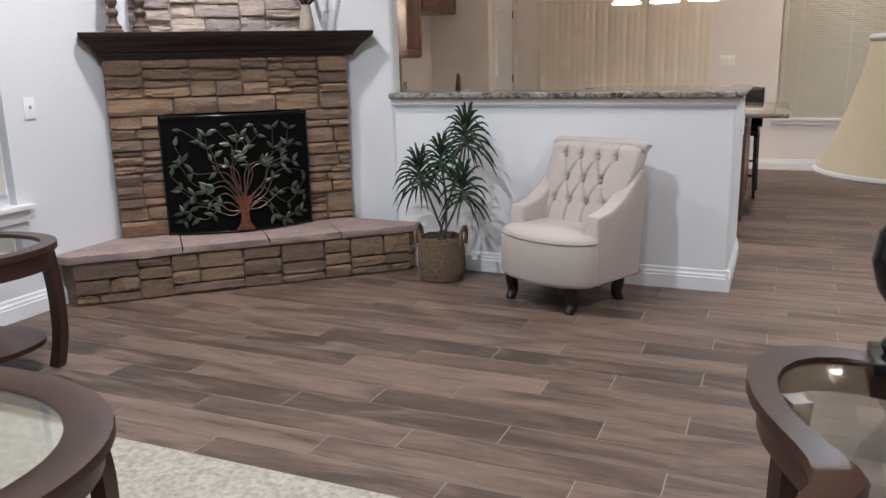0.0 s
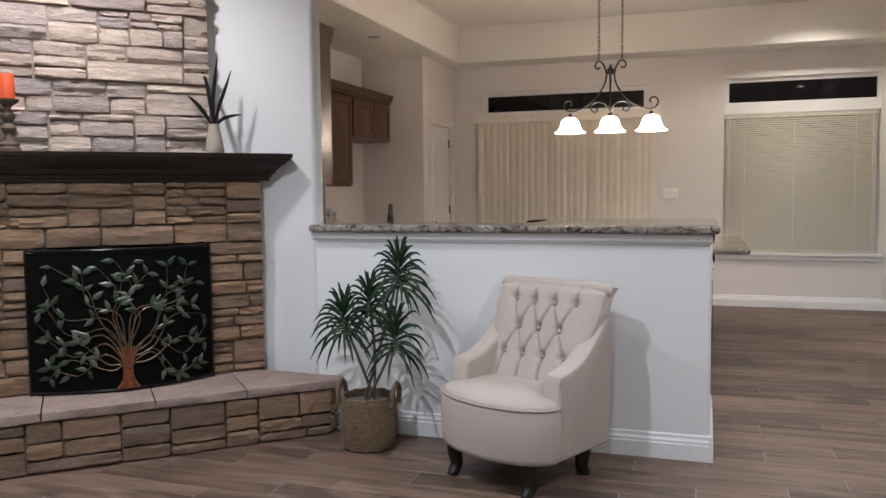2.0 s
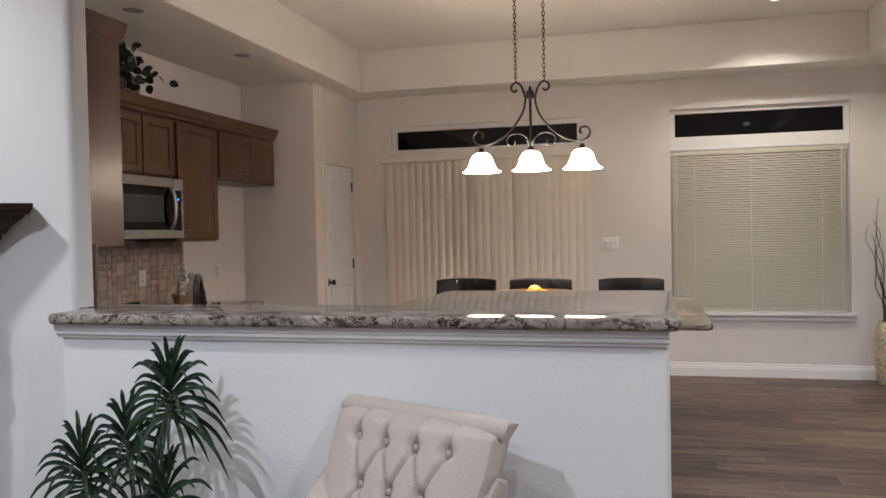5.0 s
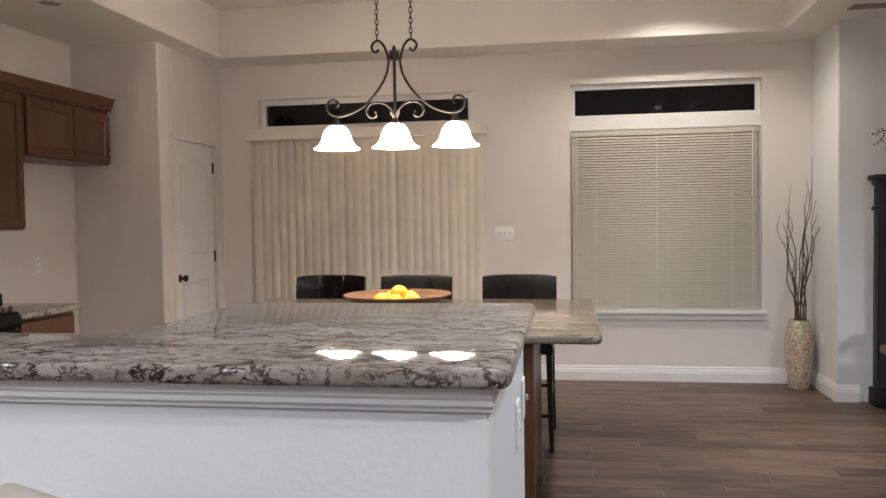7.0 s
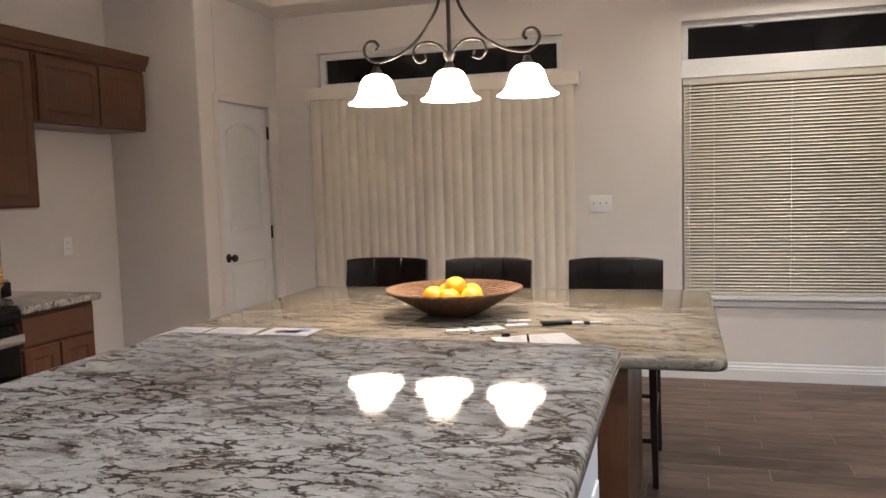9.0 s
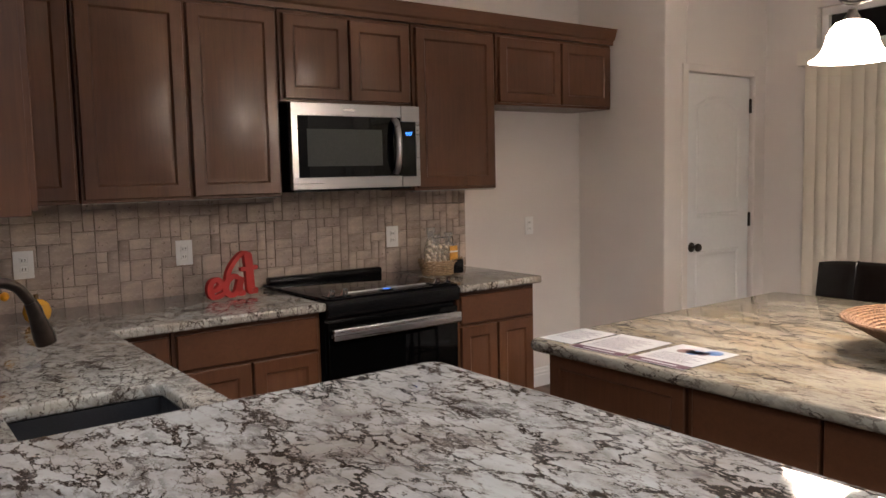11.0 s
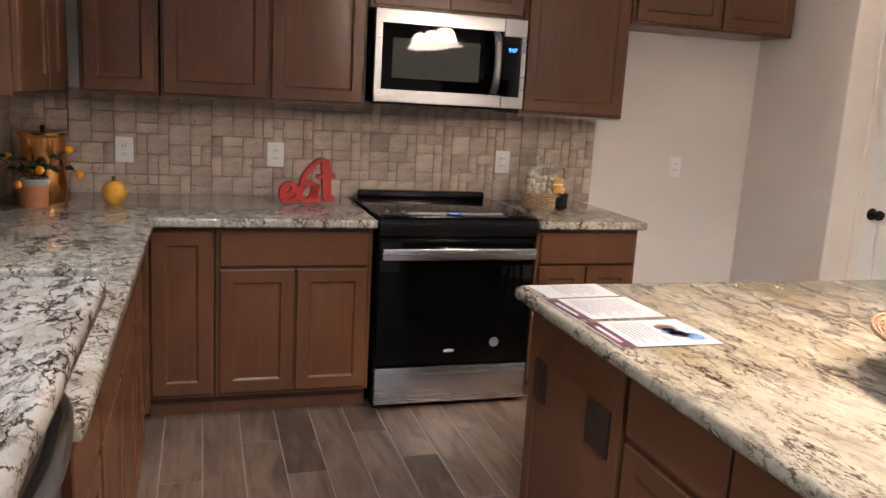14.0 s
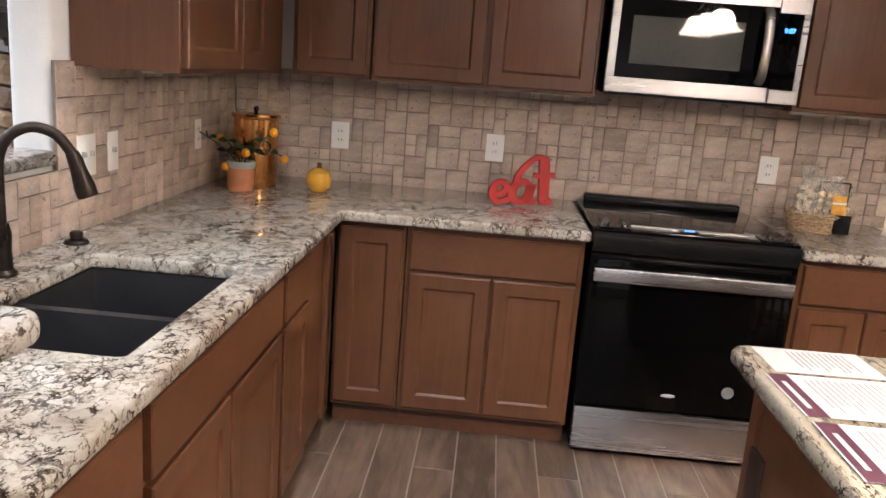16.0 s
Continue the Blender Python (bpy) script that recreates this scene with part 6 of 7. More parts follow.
for ox, oy, oz in ((-0.088, -0.02, 0.078), (0.0, -0.075, 0.076), (0.088, -0.02, 0.078), (0.006, 0.012, 0.118), (0.056, 0.085, 0.080), (-0.05, 0.085, 0.080)):
    o = thing("orange", "ripe orange resting in the woven bowl", "fruit", (-1.18 + ox, 7.85 + oy, 0.9 + oz - 0.002), 50 * ox * 10, "oranges in the bowl")
    peel = lpart("peel", blob(B(), (0, 0, 0), (0.051, 0.051, 0.049), 3), ORANGE, o)
    lpart("stem_scar", spin(B(), [(0.0, 0.0495), (0.004, 0.0495), (0.005, 0.048)], 8), BARK, peel)
PAPER = plain("white_paper", (0.345, 0.345, 0.355), 0.6, vary=0.02, bump=0.0)
INK = plain("grey_print", (0.17, 0.16, 0.17), 0.7, vary=0.05, bump=0)
PLUM = plain("plum_print", (0.055, 0.014, 0.028), 0.6, vary=0.1, bump=0)
SKYP = plain("blue_picture_print", (0.055, 0.12, 0.26), 0.5, vary=0.6, scale=60, bump=0)
TANP = plain("brown_picture_print", (0.11, 0.06, 0.055), 0.5, vary=0.7, scale=60, bump=0)


def sheet(at, turn, w, l, label, plum, pics, lines, z=0.9006):
    """A printed sheet; its long side runs along local y."""
    p = thing("paper_sheet", label, "paper", (at[0], at[1], z), turn, "papers on the island")
    lpart("sheet", box(B(), -w / 2, w / 2, -l / 2, l / 2, 0, 0.0008), PAPER, p)
    if plum:
        lpart("header_band", box(B(), -w / 2, w / 2, -l / 2 + 0.004, -l / 2 + 0.045, 0.0008, 0.0011), PLUM, p, "plum printed band")
        lpart("header_print", box(B(), -w * 0.3, w * 0.32, -l / 2 + 0.018, -l / 2 + 0.028, 0.0011, 0.0013), PAPER, p)
    for i in range(lines):
        y = -l / 2 + 0.07 + i * 0.0125
        lpart("print_line", box(B(), -w * 0.40, w * (0.28 + 0.1 * math.sin(i * 1.9)), y, y + 0.004, 0.0008, 0.001), INK, p)
    if pics:
        for cx, cy, mt in ((-0.035, 0.065, TANP), (0.0, 0.065, SKYP), (0.045, 0.10, SKYP), (0.02, 0.07, PLUM)):
            lpart("picture", spin(B(), [(0.0, 0.0014), (0.03, 0.0014), (0.03, 0.0008)], 6 if mt == PLUM else 24, (cx, cy, 0)), mt, p)
    return p


sheet((-2.165, 7.262), 2, 0.155, 0.24, "white sheet with faint rows of print", False, False, 11)
sheet((-1.962, 7.258), 2, 0.215, 0.28, "white sheet with plum header and rows of print", True, False, 14, 0.9018)
sheet((-1.717, 7.266), 0, 0.215, 0.29, "white sheet with plum header and round pictures", True, True, 8, 0.903)
sheet((-0.726, 7.315), -64, 0.21, 0.28, "white lined sheet with a pen on it", False, False, 9)
for at, tn, s in (((-1.055, 7.455), -70, (0.05, 0.09)), ((-0.95, 7.505), -55, (0.09, 0.13)), ((-0.86, 7.70), -75, (0.05, 0.10)), ((-0.85, 7.60), -65, (0.045, 0.09))):
    c = thing("business_card", "small white printed card on the island", "card", (at[0], at[1], 0.9006), tn, "cards on the island")
    lpart("card", box(B(), -s[0] / 2, s[0] / 2, -s[1] / 2, s[1] / 2, 0, 0.004), PAPER, c)
    lpart("print_line", box(B(), -s[0] * 0.3, s[0] * 0.3, -s[1] * 0.1, 0.0, 0.004, 0.0043), INK, c)
ph = thing("card_wallet", "flat black card holder on the island", "wallet", (-0.70, 7.65, 0.9005), -70)
lpart("case", box(B(), -0.03, 0.03, -0.06, 0.06, 0, 0.012, 0.003), BLACKMETAL, ph)
gl = thing("key_card", "white key tag with black band", "card", (-0.585, 7.675, 0.9005), -75)
lpart("tag", box(B(), -0.018, 0.018, -0.06, 0.06, 0, 0.008, 0.003), PAPER, gl)
lpart("band", box(B(), -0.019, 0.019, -0.01, 0.015, 0.001, 0.0086), BLACKMETAL, gl)
pn = thing("ink_pen", "slim black pen lying on paper", "pen", (-0.755, 7.335, 0.906), 12)
lpart("barrel", tube(B(), [(0, -0.065, 0), (0, -0.06, 0), (0, 0.06, 0), (0, 0.07, 0)], [0.001, 0.0042, 0.0042, 0.003], 10), BLACKMETAL, pn)
lpart("clip", box(B(), -0.001, 0.001, 0.02, 0.06, 0.004, 0.0055), CHROME, pn)
bc = thing("binder_clip", "small black binder clip on paper", "clip", (-0.845, 7.365, 0.9015), 20)
lpart("clip_body", box(B(), -0.016, 0.016, -0.008, 0.008, 0, 0.012, 0.002), BLACKMETAL, bc)

# bar stools
st = thing("bar_stool", "black leather bar stool with dark wooden legs", "bar stool", (-0.56, 8.60, 0), 0, "stools at the island")
lpart("seat", box(B(), -0.235, 0.235, -0.31, 0.20, 0.60, 0.68, 0.03, 4), LEATHER, st, "padded black leather seat")
bm = B()
columns = 16
rows = []
for z, dy in ((0.66, 0.0), (0.80, 0.02), (0.95, 0.045), (1.03, 0.058), (1.047, 0.064), (1.047, 0.085), (1.03, 0.096), (0.80, 0.07), (0.66, 0.055)):
    rows.append([bm.verts.new((-0.25 + 0.50 * i / columns, 0.20 + dy + 0.03 * (1 - (2 * i / columns - 1) ** 2) + (0.006 if abs(i - columns / 2) == 2 and dy < 0.05 else 0), z - 0.012 * abs(2 * i / columns - 1) ** 4)) for i in range(columns + 1)])
for a, b in zip(rows, rows[1:] + rows[:1]):
    for i in range(columns):
        bm.faces.new((a[i], a[i + 1], b[i + 1], b[i]))
for i in (0, columns):
    bm.faces.new([r[i] for r in rows])
bmesh.ops.recalc_face_normals(bm, faces=bm.faces)
lpart("backrest", bm, LEATHER, st, "curved black leather back", 50)
for sx in (-0.085, 0.085):
    lpart("seam", tube(B(), [(sx, 0.200 + dy + 0.03 * (1 - (sx / 0.25) ** 2), z) for z, dy in ((0.70, 0.004), (0.80, 0.018), (0.95, 0.043), (1.03, 0.056), (1.048, 0.066), (1.048, 0.084))], 0.0028, 5), LEATHER, st, "raised stitched seam")
for lx, ly, tx in ((-0.21, -0.27, 0), (0.21, -0.27, 0), (-0.21, 0.24, 0), (0.21, 0.24, 0)):
    lpart("leg", tube(B(), [(lx, ly * 0.9, 0.62), (lx * 1.02, ly, 0.3), (lx * 1.06, ly * 1.08, 0.0)], [0.026, 0.022, 0.018], 4), DARKWOOD, st, "dark tapered wooden leg", 30)
for p, q in (((-0.215, -0.27, 0.22), (0.215, -0.27, 0.22)), ((-0.215, 0.24, 0.3), (0.215, 0.24, 0.3)), ((-0.215, -0.27, 0.32), (-0.215, 0.24, 0.32)), ((0.215, -0.27, 0.32), (0.215, 0.24, 0.32))):
    lpart("rung", tube(B(), [p, q], 0.013, 6), DARKWOOD, st)
copy_thing(st, pose(-1.27, 8.61, 0))
copy_thing(st, pose(-1.885, 8.61, 0))

# ---- dining corner ----
fv = thing("floor_vase", "tall pearly mosaic floor vase with curly willow branches", "vase", (1.625, 10.33, 0))
MOSAIC = Nodes("pearl_mosaic", 0.3, 0.15)
vv = MOSAIC.n("ShaderNodeTexVoronoi", Vector=MOSAIC.coords((1, 1, 1.4)), Scale=45.0)
MOSAIC.set(Base_Color=MOSAIC.mix(MOSAIC.ramp(vv.outputs["Distance"], [(0.3, 0.0), (0.75, 0.8)]), MOSAIC.mix(0.5, (0.62, 0.52, 0.40), vv.outputs["Color"], "SOFT_LIGHT"), (0.25, 0.19, 0.13)))
MOSAIC.bump(vv.outputs["Distance"], 0.4, 0.004)
lpart("vase", spin(B(), [(0.0, 0.0), (0.075, 0.0), (0.082, 0.02), (0.098, 0.14), (0.11, 0.28), (0.112, 0.38), (0.10, 0.47), (0.082, 0.535), (0.078, 0.56), (0.072, 0.56), (0.07, 0.52)], 36), MOSAIC.mat, fv, "pearl mosaic tile vase body")
TWIG = plain("willow_twig", (0.085, 0.056, 0.04), 0.8, vary=0.3, scale=50, bump=0.3)
rw = random.Random(31)
for i in range(13):
    a, sp = rw.uniform(0, 6.28), rw.uniform(0.08, 0.21)
    ht = rw.uniform(1.3, 1.74) if i else 1.88
    pts = [(0.03 * math.cos(a), 0.03 * math.sin(a), 0.3)]
    for k in range(1, 8):
        u = k / 7
        y_ = 0.45 * sp * math.sin(a) * u - 0.02
        pts.append((sp * math.cos(a) * u * (1.0 if i else 1.1) + rw.uniform(-0.028, 0.028), max(min(y_ + rw.uniform(-0.02, 0.02), 0.17), -0.2), 0.45 + (ht - 0.45) * u))
    c_ = curve_points(pts, 4)
    lpart("branch", tube(B(), c_, [0.0065 - 0.0048 * q / len(c_) for q in range(len(c_))], 6), TWIG, fv, "thin curly willow branch")

# black hutch with canted corners
# Base lightened to grey in place of the room's reflection in the panes.
HGLASS = plain("reflection_grey_glass", (0.022, 0.023, 0.026), 0.06, vary=0.1, bump=0)
HX0, HX1, HF = 2.012, 3.55, 9.36
hu = thing("china_hutch", "black painted hutch with glass doors and canted corners", "hutch", (0, 0, 0))


def hutch_plan(o):
    return [(HX0 - o, JY - 0.025), (HX0 - o, 9.69 - o * 0.4), (HX0 + 0.20 - o * 0.4, HF - o), (HX1 - 0.20 + o * 0.4, HF - o), (HX1 + o, 9.69 - o * 0.4), (HX1 + o, JY - 0.025)]


lpart("plinth", prism(B(), hutch_plan(0.03), 0.001, 0.13, 0.01), BLACKWOOD, hu)
lpart("body", prism(B(), hutch_plan(0.0), 0.13, 1.63, 0.004), BLACKWOOD, hu)
lpart("cornice", prism(prism(B(), hutch_plan(0.02), 1.63, 1.66, 0.008), hutch_plan(0.045), 1.662, 1.705, 0.012), BLACKWOOD, hu, "stepped black cornice")
lpart("waist_moulding", prism(B(), hutch_plan(0.018), 1.445, 1.475, 0.008), BLACKWOOD, hu)
for i, x0 in enumerate((2.17, 2.72)):
    lpart("drawer_front", panel_door(B(), x0, x0 + 0.52, 1.495, 1.615, HF - 0.012, 0.014, 0.02, 0.006), BLACKWOOD, hu, "black panelled drawer", 25)
    lpart("knob", blob(B(), (x0 + 0.26, HF - 0.03, 1.555), (0.014, 0.018, 0.014), 2), BRONZE, hu)
    bm = B()
    for a, b, c, d in ((x0, x0 + 0.06, 0.16, 1.46), (x0 + 0.46, x0 + 0.52, 0.16, 1.46), (x0 + 0.06, x0 + 0.46, 0.16, 0.24), (x0 + 0.06, x0 + 0.46, 1.38, 1.46), (x0 + 0.06, x0 + 0.46, 0.94, 0.98)):
        box(bm, a, b, HF - 0.022, HF - 0.001, c, d, 0.004, 1)
    lpart("door", bm, BLACKWOOD, hu, "black framed glass door")
    for c, d in ((0.24, 0.94), (0.98, 1.38)):
        lpart("pane", box(B(), x0 + 0.06, x0 + 0.46, HF - 0.012, HF - 0.004, c, d), HGLASS, hu, "dark glass pane")
for sx_, ex in ((HX0, 1), (HX1, -1)):
    cx, cy = sx_ + ex * 0.165, HF + 0.02
    for k in range(4):
        lpart("flute", tube(B(), [(cx - ex * k * 0.036, cy + k * 0.062, 0.16), (cx - ex * k * 0.036, cy + k * 0.062, 1.38)], 0.012, 8), BLACKWOOD, hu, "carved corner flute")
    lpart("corbel", spin(B(), [(0.0, 1.36), (0.03, 1.38), (0.045, 1.42), (0.05, 1.46), (0.0, 1.47)], 12, (cx - ex * 0.05, cy + 0.09, 0)), BLACKWOOD, hu)
lpart("side_panel", box(B(), HX0 - 0.006, HX0 + 0.004, 9.71, 9.80, 0.2, 1.40, 0.003), BLACKWOOD, hu)

jr = thing("berry_jar", "glass jar with burlap band holding dried berry sprays", "vase", (2.30, 9.66, 1.7055))
jg = lpart("jar", spin(B(), [(0.0, 0.0), (0.065, 0.0), (0.068, 0.01), (0.055, 0.06), (0.036, 0.11), (0.034, 0.14), (0.042, 0.19), (0.039, 0.19), (0.031, 0.14), (0.033, 0.11), (0.052, 0.06), (0.063, 0.012), (0.0, 0.006)], 28), GLASS, jr, "clear glass jar")
jg.visible_shadow = False
lpart("burlap_band", spin(B(), [(0.037, 0.105), (0.041, 0.11), (0.042, 0.155), (0.044, 0.17), (0.039, 0.175)], 24), STRAW, jr)
BERRY = plain("dried_red_berry", (0.16, 0.05, 0.03), 0.6, vary=0.5, scale=50, bump=0.2)
for i in range(9):
    a, L = rw.uniform(0, 6.28), rw.uniform(0.18, 0.36)
    dx, dy = math.cos(a) * L, math.sin(a) * L * 0.35
    c_ = curve_points([(0, 0, 0.06), (dx * 0.15, dy * 0.15, 0.22), (dx * 0.55, dy * 0.5, 0.33 + rw.uniform(-0.03, 0.05)), (dx, dy, 0.27 + rw.uniform(-0.1, 0.06))], 6)
    spray = lpart("stem", tube(B(), c_, 0.0025, 5), TWIG, jr)
    bm = B()
    for q in range(7, len(c_)):
        for _ in range(2):
            p = c_[q] + Vector((rw.uniform(-0.016, 0.016), rw.uniform(-0.016, 0.016), rw.uniform(-0.016, 0.016)))
            blob(bm, p, (0.0065, 0.0065, 0.0075), 1)
    tagged(lpart("berries", bm, BERRY, spray, "cluster of dried red berries"), kind="stuff")
mf = thing("metal_flower", "large brown wire flower wall ornament", "wall ornament", (2.80, JY - 0.02, 2.22))
for layer, (n, r0, r1) in enumerate(((8, 0.40, 0.15), (8, 0.29, 0.10), (6, 0.18, 0.06))):
    for i in range(n):
        a = 2 * math.pi * (i + 0.5 * (layer % 2)) / n
        pts = []
        for k in range(21):
            u = k / 20
            rr = r0 * math.sin(math.pi * u) ** 0.6
            w = r1 * math.sin(2 * math.pi * u) * (1 if u < 0.5 else 1)
            rad = rr
            pts.append((rad * math.cos(a) - w * math.sin(a), -0.012 * layer - 0.006 * math.sin(math.pi * u), rad * math.sin(a) + w * math.cos(a)))
        lpart("petal_wire", tube(B(), pts, 0.0036, 6), BRONZE, mf)
lpart("hub", blob(B(), (0, -0.03, 0), (0.03, 0.014, 0.03), 2), BRONZE, mf)

# dining table and chairs
TABLEW = cabinet_wood("walnut_table_wood", (0.050, 0.024, 0.013), (0.13, 0.065, 0.035), 1)
dt = thing("dining_table", "walnut dining table with black turned legs", "table", (1.80, 6.74, 0))
lpart("tabletop", box(B(), -0.50, 0.50, -0.98, 0.98, 0.735, 0.775, 0.012, 3), TABLEW, dt, "polished walnut top")
lpart("apron", box(box(box(box(B(), -0.42, -0.395, -0.88, 0.88, 0.63, 0.735), 0.395, 0.42, -0.88, 0.88, 0.63, 0.735), -0.395, 0.395, -0.88, -0.855, 0.63, 0.735), -0.395, 0.395, 0.855, 0.88, 0.63, 0.735), BLACKWOOD, dt)
for lx in (-0.38, 0.38):
    for ly in (-0.83, 0.83):
        bm = B()
        box(bm, lx - 0.06, lx + 0.06, ly - 0.06, ly + 0.06, 0.57, 0.735, 0.006)
        spin(bm, [(0.0, 0.0), (0.045, 0.0), (0.05, 0.03), (0.035, 0.06), (0.06, 0.10), (0.068, 0.14), (0.04, 0.17), (0.05, 0.20), (0.068, 0.23), (0.062, 0.40), (0.05, 0.44), (0.065, 0.47), (0.07, 0.50), (0.045, 0.54), (0.05, 0.575)], 20, (lx, ly, 0))
        lpart("leg", bm, BLACKWOOD, dt, "black turned baluster leg")
TAPES = Nodes("brown_paisley_tapestry", 0.85)
v_ = TAPES.coords()
pz = TAPES.noise(v_, 8, 3, 0.5, 4.5)
TAPES.set(Base_Color=TAPES.ramp(pz, [(0.36, (0.060, 0.034, 0.024)), (0.45, (0.165, 0.105, 0.068)), (0.50, (0.07, 0.040, 0.028)), (0.56, (0.15, 0.095, 0.06)), (0.64, (0.06, 0.034, 0.024))]))
TAPES.bump(pz, 0.25, 0.003)
TAPES = TAPES.mat
BRASS = plain("aged_brass_nail", (0.16, 0.10, 0.05), 0.4, 0.8, vary=0.2, bump=0)
# chair with its back to the island, facing the table (local -y faces the table)
sc_ = thing("side_chair", "brown paisley upholstered dining chair with nailhead trim", "chair", (1.34, 6.24, 0), 90)
bm = B()
prof = [(-0.24, 0.40), (-0.25, 0.76), (-0.24, 0.98)] + [(-0.24 + 0.48 * u, 1.015 + 0.075 * math.sin(math.pi * u)) for u in np.linspace(0.06, 0.94, 9)] + [(0.24, 0.98), (0.25, 0.76), (0.24, 0.40)]


def lean(z):
    return 0.22 + 0.16 * (z - 0.40) ** 1.4


a = [bm.verts.new((x, lean(z), z)) for x, z in prof]
b = [bm.verts.new((x, lean(z) + 0.075, z)) for x, z in prof]
for i in range(len(prof)):
    bm.faces.new((a[i], a[(i + 1) % len(prof)], b[(i + 1) % len(prof)], b[i]))
bm.faces.new(a[::-1]), bm.faces.new(b)
bmesh.ops.recalc_face_normals(bm, faces=bm.faces)
bmesh.ops.bevel(bm, geom=[e for e in bm.edges if abs(e.verts[0].co.z - e.verts[1].co.z) + abs(e.verts[0].co.x - e.verts[1].co.x) > 0.01 and any(len(f.verts) > 6 for f in e.link_faces)], offset=0.014, segments=3, profile=0.5, affect="EDGES")
lpart("backrest", bm, TAPES, sc_, "paisley upholstered arched back")
lpart("seat", box(B(), -0.25, 0.25, -0.25, 0.26, 0.38, 0.49, 0.03, 4), TAPES, sc_, "paisley upholstered seat")
npts = prof
for i in range(len(npts) - 1):
    (x0, z0), (x1, z1) = npts[i], npts[i + 1]
    cnt = max(1, int(math.hypot(x1 - x0, z1 - z0) / 0.022))
    for k in range(cnt):
        x, z = x0 + (x1 - x0) * k / cnt, z0 + (z1 - z0) * k / cnt
        lpart("nailhead", blob(B(), (x * 0.955, lean(z) + 0.077, z - 0.012 if z > 0.99 else z), (0.0075, 0.004, 0.0075), 1), BRASS, sc_)
for lx, ly in ((-0.21, -0.21), (0.21, -0.21), (-0.21, 0.25), (0.21, 0.25)):
    lpart("leg", tube(B(), [(lx, ly, 0.40), (lx, ly + (0.0 if ly < 0 else 0.02), 0.2), (lx, ly + (0.0 if ly < 0 else 0.06), 0.0)], [0.03, 0.026, 0.02], 4), TABLEW, sc_, "walnut tapered leg", 30)
# carved chair at the head
hc = thing("carved_armchair", "carved dark wooden dining chair with paisley back", "chair", (2.26, 8.75, 0), 0)
bm = B()
box(bm, -0.27, 0.27, 0.22, 0.28, 0.42, 1.02, 0.02, 3)
lpart("back_pad", bm, TAPES, hc, "paisley upholstered back")
crest = curve_points([(-0.31, 0.25, 0.98), (-0.30, 0.25, 1.06), (-0.24, 0.25, 1.06), (-0.17, 0.25, 1.10), (-0.08, 0.25, 1.155), (0.0, 0.25, 1.165), (0.08, 0.25, 1.155), (0.17, 0.25, 1.10), (0.24, 0.25, 1.06), (0.30, 0.25, 1.06), (0.31, 0.25, 0.98)], 5)
lpart("crest_rail", tube(B(), crest, 0.03, 8), CHERRY, hc, "carved arched crest rail")
bm = B()
for k in range(9):
    aa = math.pi * k / 8
    blob(bm, (0.055 * math.cos(aa), 0.225, 1.085 + 0.05 * math.sin(aa)), (0.014, 0.012, 0.03), 2)
blob(bm, (0, 0.222, 1.085), (0.02, 0.014, 0.02), 2)
lpart("carved_shell", bm, CHERRY, hc, "carved shell ornament")
for sx in (-0.295, 0.295):
    lpart("stile", tube(B(), [(sx, 0.25, 1.02), (sx, 0.25, 0.45), (sx * 0.95, 0.30, 0.0)], 0.026, 8), CHERRY, hc)
    lpart("scroll_ear", spin(B(), [(0.0, 0.0), (0.035, 0.006), (0.035, 0.045), (0.0, 0.05)], 16), CHERRY, hc).matrix_basis = pose(sx, 0.275, 1.02, 90, 0, 0)
    lpart("front_leg", tube(B(), curve_points([(sx * 0.9, -0.22, 0.42), (sx, -0.25, 0.3), (sx * 0.9, -0.22, 0.1), (sx, -0.26, 0.0)], 4), 0.026, 8), CHERRY, hc)
lpart("seat", box(B(), -0.29, 0.29, -0.27, 0.24, 0.40, 0.50, 0.03, 4), TAPES, hc, "paisley upholstered seat")
cp = thing("flower_centrepiece", "vase of orange autumn flowers on the dining table", "flowers", (2.05, 7.0, 0.7755))
lpart("vase", spin(B(), [(0.0, 0.0), (0.05, 0.0), (0.07, 0.08), (0.05, 0.18), (0.055, 0.2), (0.047, 0.2)], 20), RUSTIC, cp)
ORP = plain("orange_petal", (0.62, 0.16, 0.02), 0.6, vary=0.3, scale=40, bump=0.1)
for i in range(7):
    a = i * 0.9
    tip = (0.16 * math.cos(a), 0.16 * math.sin(a), 0.42 + 0.1 * math.sin(i * 2.1))
    lpart("stem", tube(B(), curve_points([(0, 0, 0.1), (tip[0] * 0.4, tip[1] * 0.4, 0.3), tip], 4), 0.003, 5), BARK, cp)
    bm = B()
    for k in range(7):
        b_ = k * 0.9
        blob(bm, (tip[0] + 0.018 * math.cos(b_), tip[1] + 0.018 * math.sin(b_), tip[2]), (0.016, 0.016, 0.007), 1)
    lpart("blossom", bm, ORP, cp, "orange autumn blossom")

# ---- kitchen counter things ----
for y in (5.79, 6.515, 7.763):
    plate("wall_outlet", pose(KX + 0.0115, y, 1.128, 0, 0, 90), 0.085, 0.126, "white double wall outlet on the backsplash", 1, True)
plate("wall_outlet", pose(KX + 0.0005, 8.88, 1.13, 0, 0, 90), 0.075, 0.12, "white double wall outlet in the fridge space", 1, True)
plate("wall_outlet", pose(1.7695, 10.2, 0.42, 0, 0, -90), 0.075, 0.12, "white wall outlet beside the floor vase", 1, True)
plate("light_switch", pose(-2.755, 5.2925, 1.137, 0, 0, 180), 0.115, 0.13, "white double switch plate on the backsplash", 2)
